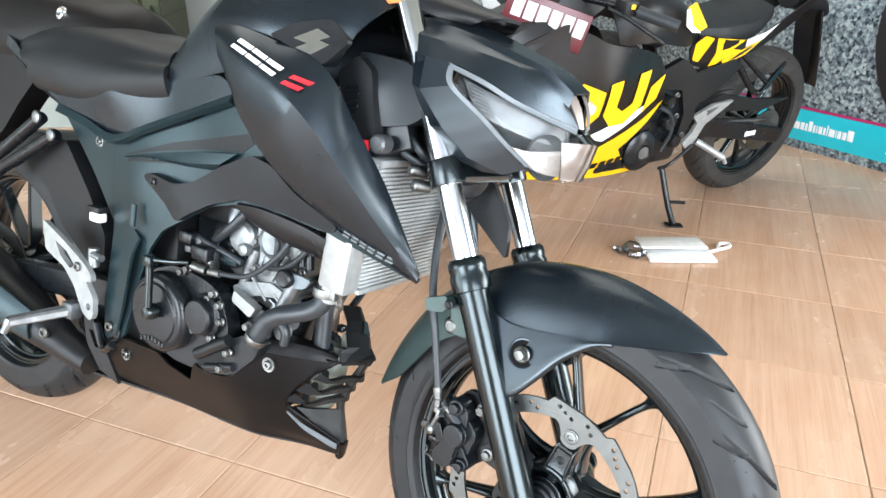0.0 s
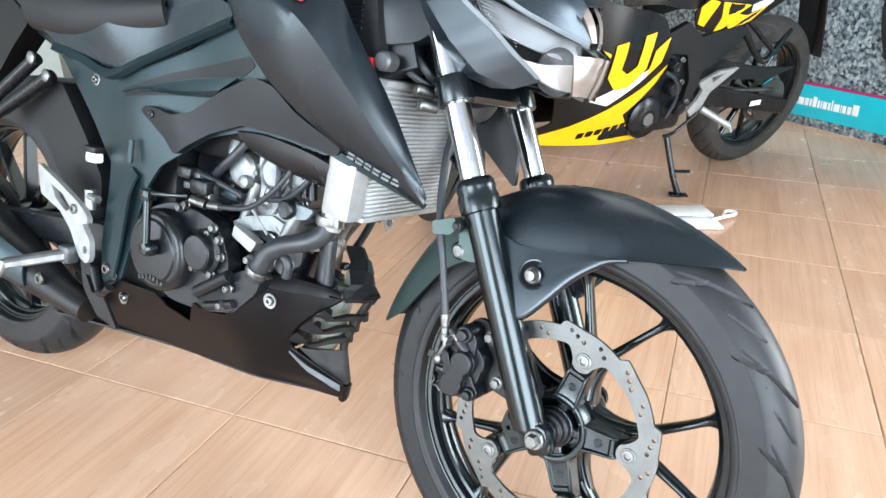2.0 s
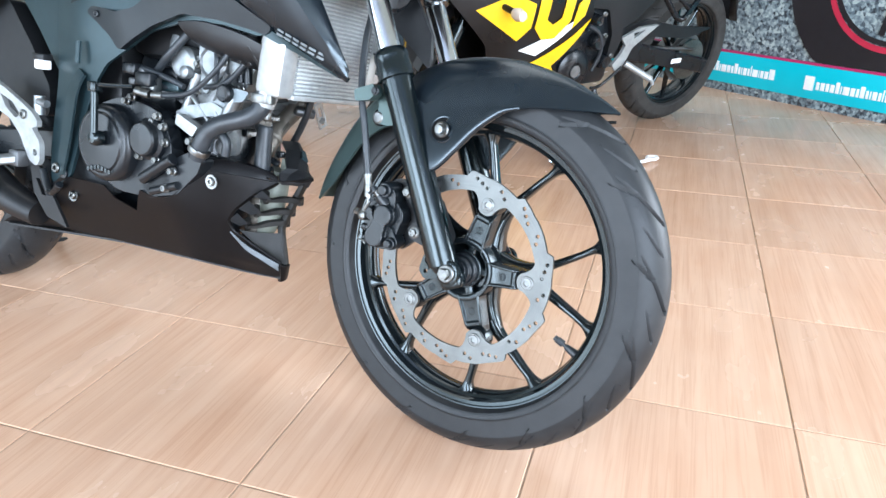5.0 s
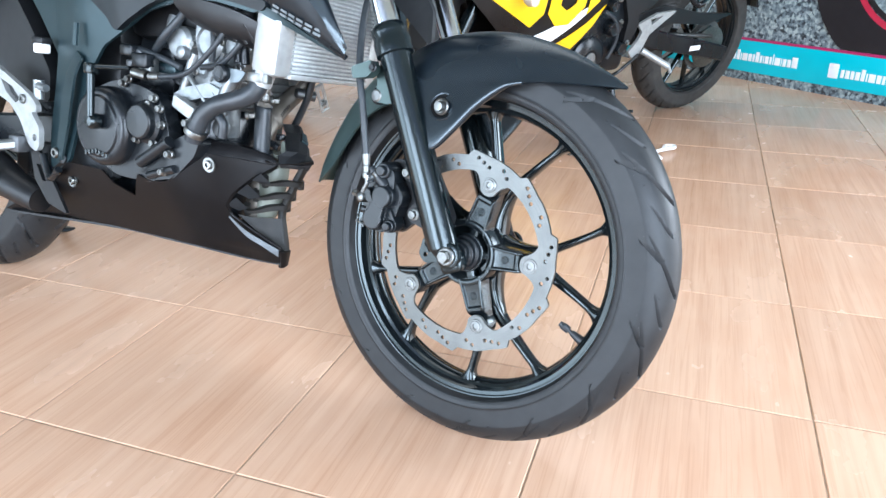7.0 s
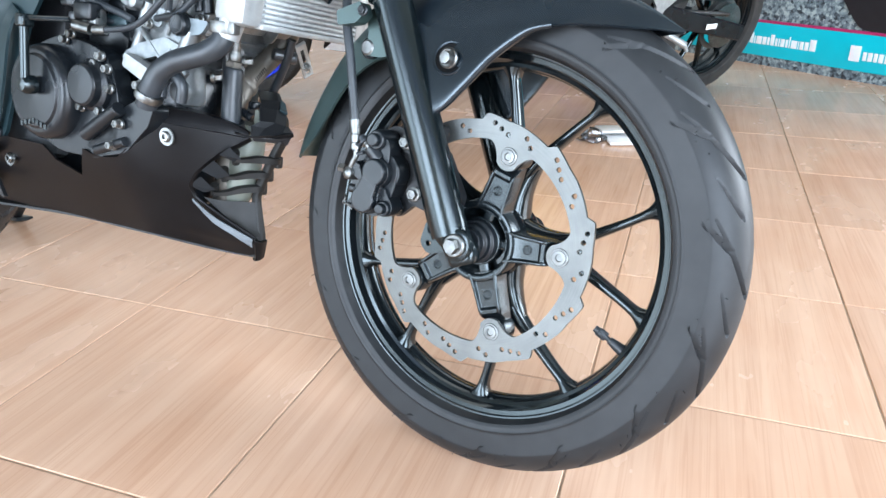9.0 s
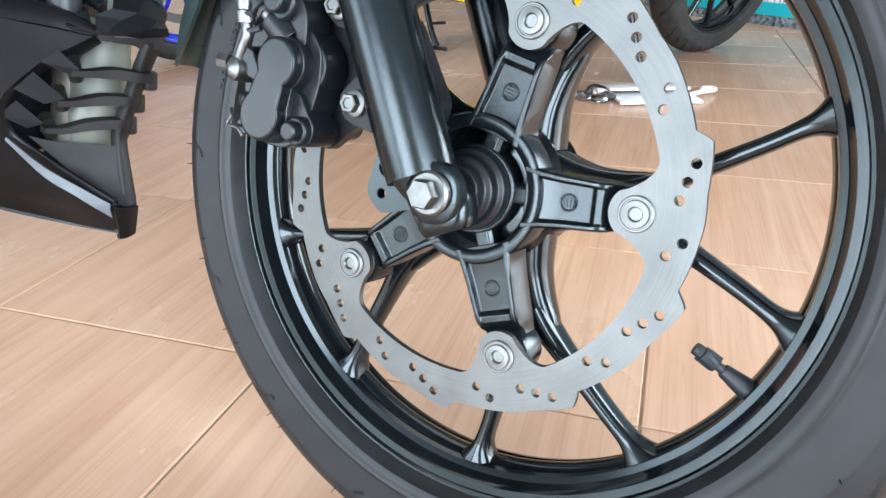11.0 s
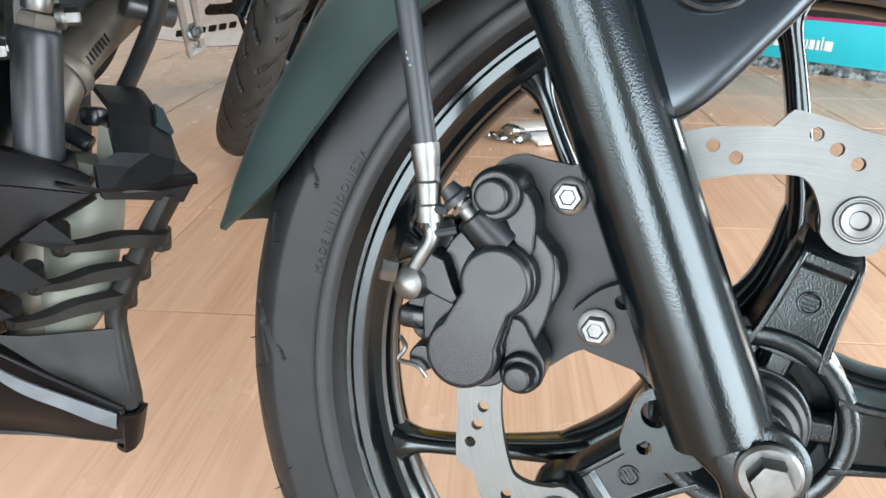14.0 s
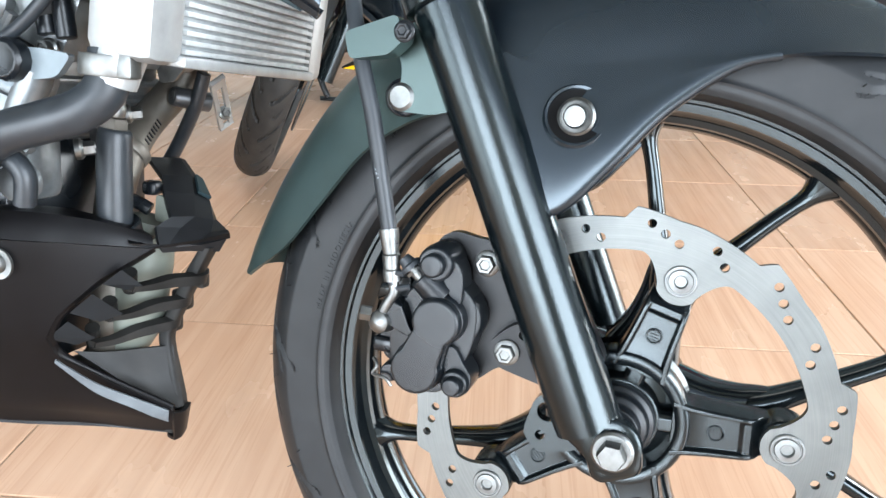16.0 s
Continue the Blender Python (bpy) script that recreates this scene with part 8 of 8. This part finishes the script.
def ring_on_wall(cx, cz, r0, r1, w0, w1, lo, n=72):
    """A flat printed ring on the wall, cut off level at lo."""
    outer = [(cx + r1 * math.cos(2 * math.pi * k / n), cz + r1 * math.sin(2 * math.pi * k / n)) for k in range(n)]
    verts, faces = [], []
    for k in range(n):
        a = 2 * math.pi * k / n
        for r in (r0, r1):
            z = max(lo, cz + r * math.sin(a))
            for w in (w0, w1):
                verts.append(V(cx + r * math.cos(a), w, z))
    for k in range(n):
        j, i = (k + 1) % n, k
        faces += [(i * 4 + 1, i * 4 + 3, j * 4 + 3, j * 4 + 1), (i * 4, j * 4, j * 4 + 2, i * 4 + 2), (i * 4 + 2, j * 4 + 2, j * 4 + 3, i * 4 + 3), (i * 4, i * 4 + 1, j * 4 + 1, j * 4)]
    return verts, faces


def build_banner():
    b = tagged(wp("banner", block(-2.6, 1.9, 0.002, 0.012, 0.045, 0.2, 0.001), CYAN), "cyan printed banner strip with white lettering bars along the wall", "banner")
    part("red_border", block(-2.6, 1.9, 0.003, 0.014, 0.2, 0.212, 0.001), MAGENTA, b)
    x = -0.15
    widths = [0.022, 0.026, 0.022, 0.026, 0.024, 0.012, 0.036, 0.026, 0.018, 0.026, 0.018, 0.012, 0.026, 0.018, 0.012, 0.036, 0.010, 0.024, 0.026, 0.036]
    for i, (start, count) in enumerate(((-0.10, 20), (0.575, 16), (-0.95, 18))):
        x = start
        for k in range(count):
            w = widths[k]
            tall = 0.036 if k % 5 != 4 else 0.050
            part("letter", block(x, x + w - 0.006, 0.0125, 0.0145, 0.100 if i != 1 else 0.092, (0.100 if i != 1 else 0.092) + tall, 0.0005), DECALWHITE, b)
            x += w
    part("icon", block(0.515, 0.562, 0.0125, 0.0145, 0.085, 0.150, 0.003), DECALWHITE, b, "white square icon")
    # printed wheel above the strip
    pr = tagged(wp("wall_print", ring_on_wall(0.86, 0.62, 0.330, 0.515, 0.004, 0.010, 0.214), PRINTBLACK), "printed dark wheel with a red rim on the wall", "poster")
    part("red_ring", ring_on_wall(0.86, 0.62, 0.304, 0.329, 0.011, 0.013, 0.214), PRINTRED, pr)
    part("rim_ring", ring_on_wall(0.86, 0.62, 0.278, 0.300, 0.011, 0.013, 0.214), PRINTBLACK, pr)
    part("disc_ring", ring_on_wall(0.90, 0.66, 0.120, 0.175, 0.011, 0.013, 0.214), PRINTGREY, pr)
    for k in range(5):
        a = radians(-100 + 72 * k)
        part("printed_spoke", bar(V(0.86 + 0.05 * math.cos(a), 0.010, 0.62 + 0.05 * math.sin(a)), V(0.86 + 0.26 * math.cos(a), 0.010, 0.62 + 0.26 * math.sin(a)), 0.004, 0.026), PRINTBLACK, pr)


def build_packet():
    m = pose(0.765, 2.18, 0.0, 0, 0, -2)
    pk = thing("plastic_packet", m, "white plate packed in crumpled clear film, lying on the tiles", "packet")
    part("card", block(-0.105, 0.115, -0.055, 0.085, 0.003, 0.012, 0.003), WHITE, pk)
    part("upper_card", block(-0.12, 0.10, -0.085, 0.03, 0.024, 0.032, 0.004, Matrix.Rotation(radians(-5), 4, 'X')), WHITE, pk)
    part("strap", tube([Vector((0.10, -0.02, 0.012)), Vector((0.15, 0.0, 0.016)), Vector((0.19, 0.03, 0.012)), Vector((0.195, 0.055, 0.012)), Vector((0.165, 0.055, 0.012)), Vector((0.15, 0.02, 0.014))], 0.006, 10, 6), WHITE, pk)
    part("film_end", tube([Vector((-0.11, 0.0, 0.014)), Vector((-0.15, 0.012, 0.02)), Vector((-0.18, -0.01, 0.012)), Vector((-0.20, 0.015, 0.014))], [0.012, 0.02, 0.014, 0.008], 9, 3), PLASTICBAG, pk)
    part("film_end", tube([Vector((-0.11, -0.03, 0.014)), Vector((-0.14, -0.05, 0.016)), Vector((-0.17, -0.04, 0.012))], [0.010, 0.016, 0.008], 8, 3), PLASTICBAG, pk)


def build_armchair():
    m = pose(-2.75, 6.2, 0.0, 0, 0, 8)
    ch = thing("armchair", m, "rounded olive green armchair against the back wall", "armchair")
    part("seat", block(-0.42, 0.42, 0.42, -0.38, 0.06, 0.42, 0.09), OLIVE, ch)
    part("backrest", block(-0.45, 0.45, -0.20, -0.45, 0.06, 0.95, 0.12), OLIVE, ch)
    part("armrest", block(-0.50, -0.34, 0.44, -0.44, 0.03, 0.66, 0.07), OLIVE, ch)
    part("armrest", block(0.34, 0.50, 0.44, -0.44, 0.03, 0.66, 0.07), OLIVE, ch)
    for x in (-0.4, 0.4):
        for w in (0.34, -0.34):
            part("foot", block(x - 0.03, x + 0.03, w - 0.03, w + 0.03, 0.0, 0.07, 0.006), PLASTIC, ch)


def build_bench():
    m = pose(-2.75, 4.35, 0.0, 0, 0, 4)
    bn = thing("display_bench", m, "low pale grey display bench standing on the tiles", "bench")
    part("top", block(-0.75, 0.62, 0.42, -0.42, 0.42, 0.46, 0.006), BENCHGREY, bn)
    part("front_panel", block(-0.72, 0.59, 0.39, 0.36, 0.0, 0.42, 0.004), BENCHGREY, bn)
    for x in (-0.70, 0.55):
        part("side_panel", block(x, x + 0.03, 0.358, -0.38, 0.0, 0.42, 0.004), BENCHGREY, bn)


build_banner()
build_bench()
build_packet()
build_armchair()


# ---- floor tiles, last ----
def build_tiles():
    a = -0.38834
    turn = pose(0, 0, 0, 0, 0, math.degrees(a))
    size, h = 0.3972, 0.1986
    ring = []
    for s, z in ((h, -0.004), (h, -0.0012), (h - 0.0012, 0.0)):
        ring += [(-s, -s, z), (s, -s, z), (s, s, z), (-s, s, z)]
    faces = [(8, 9, 10, 11)] + [(k * 4 + i, k * 4 + (i + 1) % 4, k * 4 + 4 + (i + 1) % 4, k * 4 + 4 + i) for k in range(2) for i in range(4)]
    me = mesh_of(ring, faces, 20)
    me.materials.append(TILE)
    far_v, far_f = [], []
    for i in range(-16, 18):
        for j in range(-16, 18):
            c = turn @ Vector((-1.2599 + (i + 0.5) * 0.4, 0.8903 + (j + 0.5) * 0.4, 0))
            if not (-6.3 < c.x < 5.0 and -2.9 < c.y < 6.9):
                continue
            if -2.3 < c.x < 2.6 and 0.0 < c.y < 8.0 and -3 <= i <= 9 and -3 <= j <= 16:
                ob = part("tile", me, TILE, FLOOR, m=Matrix.Translation(c) @ turn)
            else:
                k = len(far_v)
                far_v += [c + turn @ Vector(v) for v in ring]
                far_f += [tuple(n + k for n in f) for f in faces]
    far = part("far_tiles", mesh_of(far_v, far_f, 20), TILE, FLOOR)
    far["kind"] = "stuff"


build_tiles()
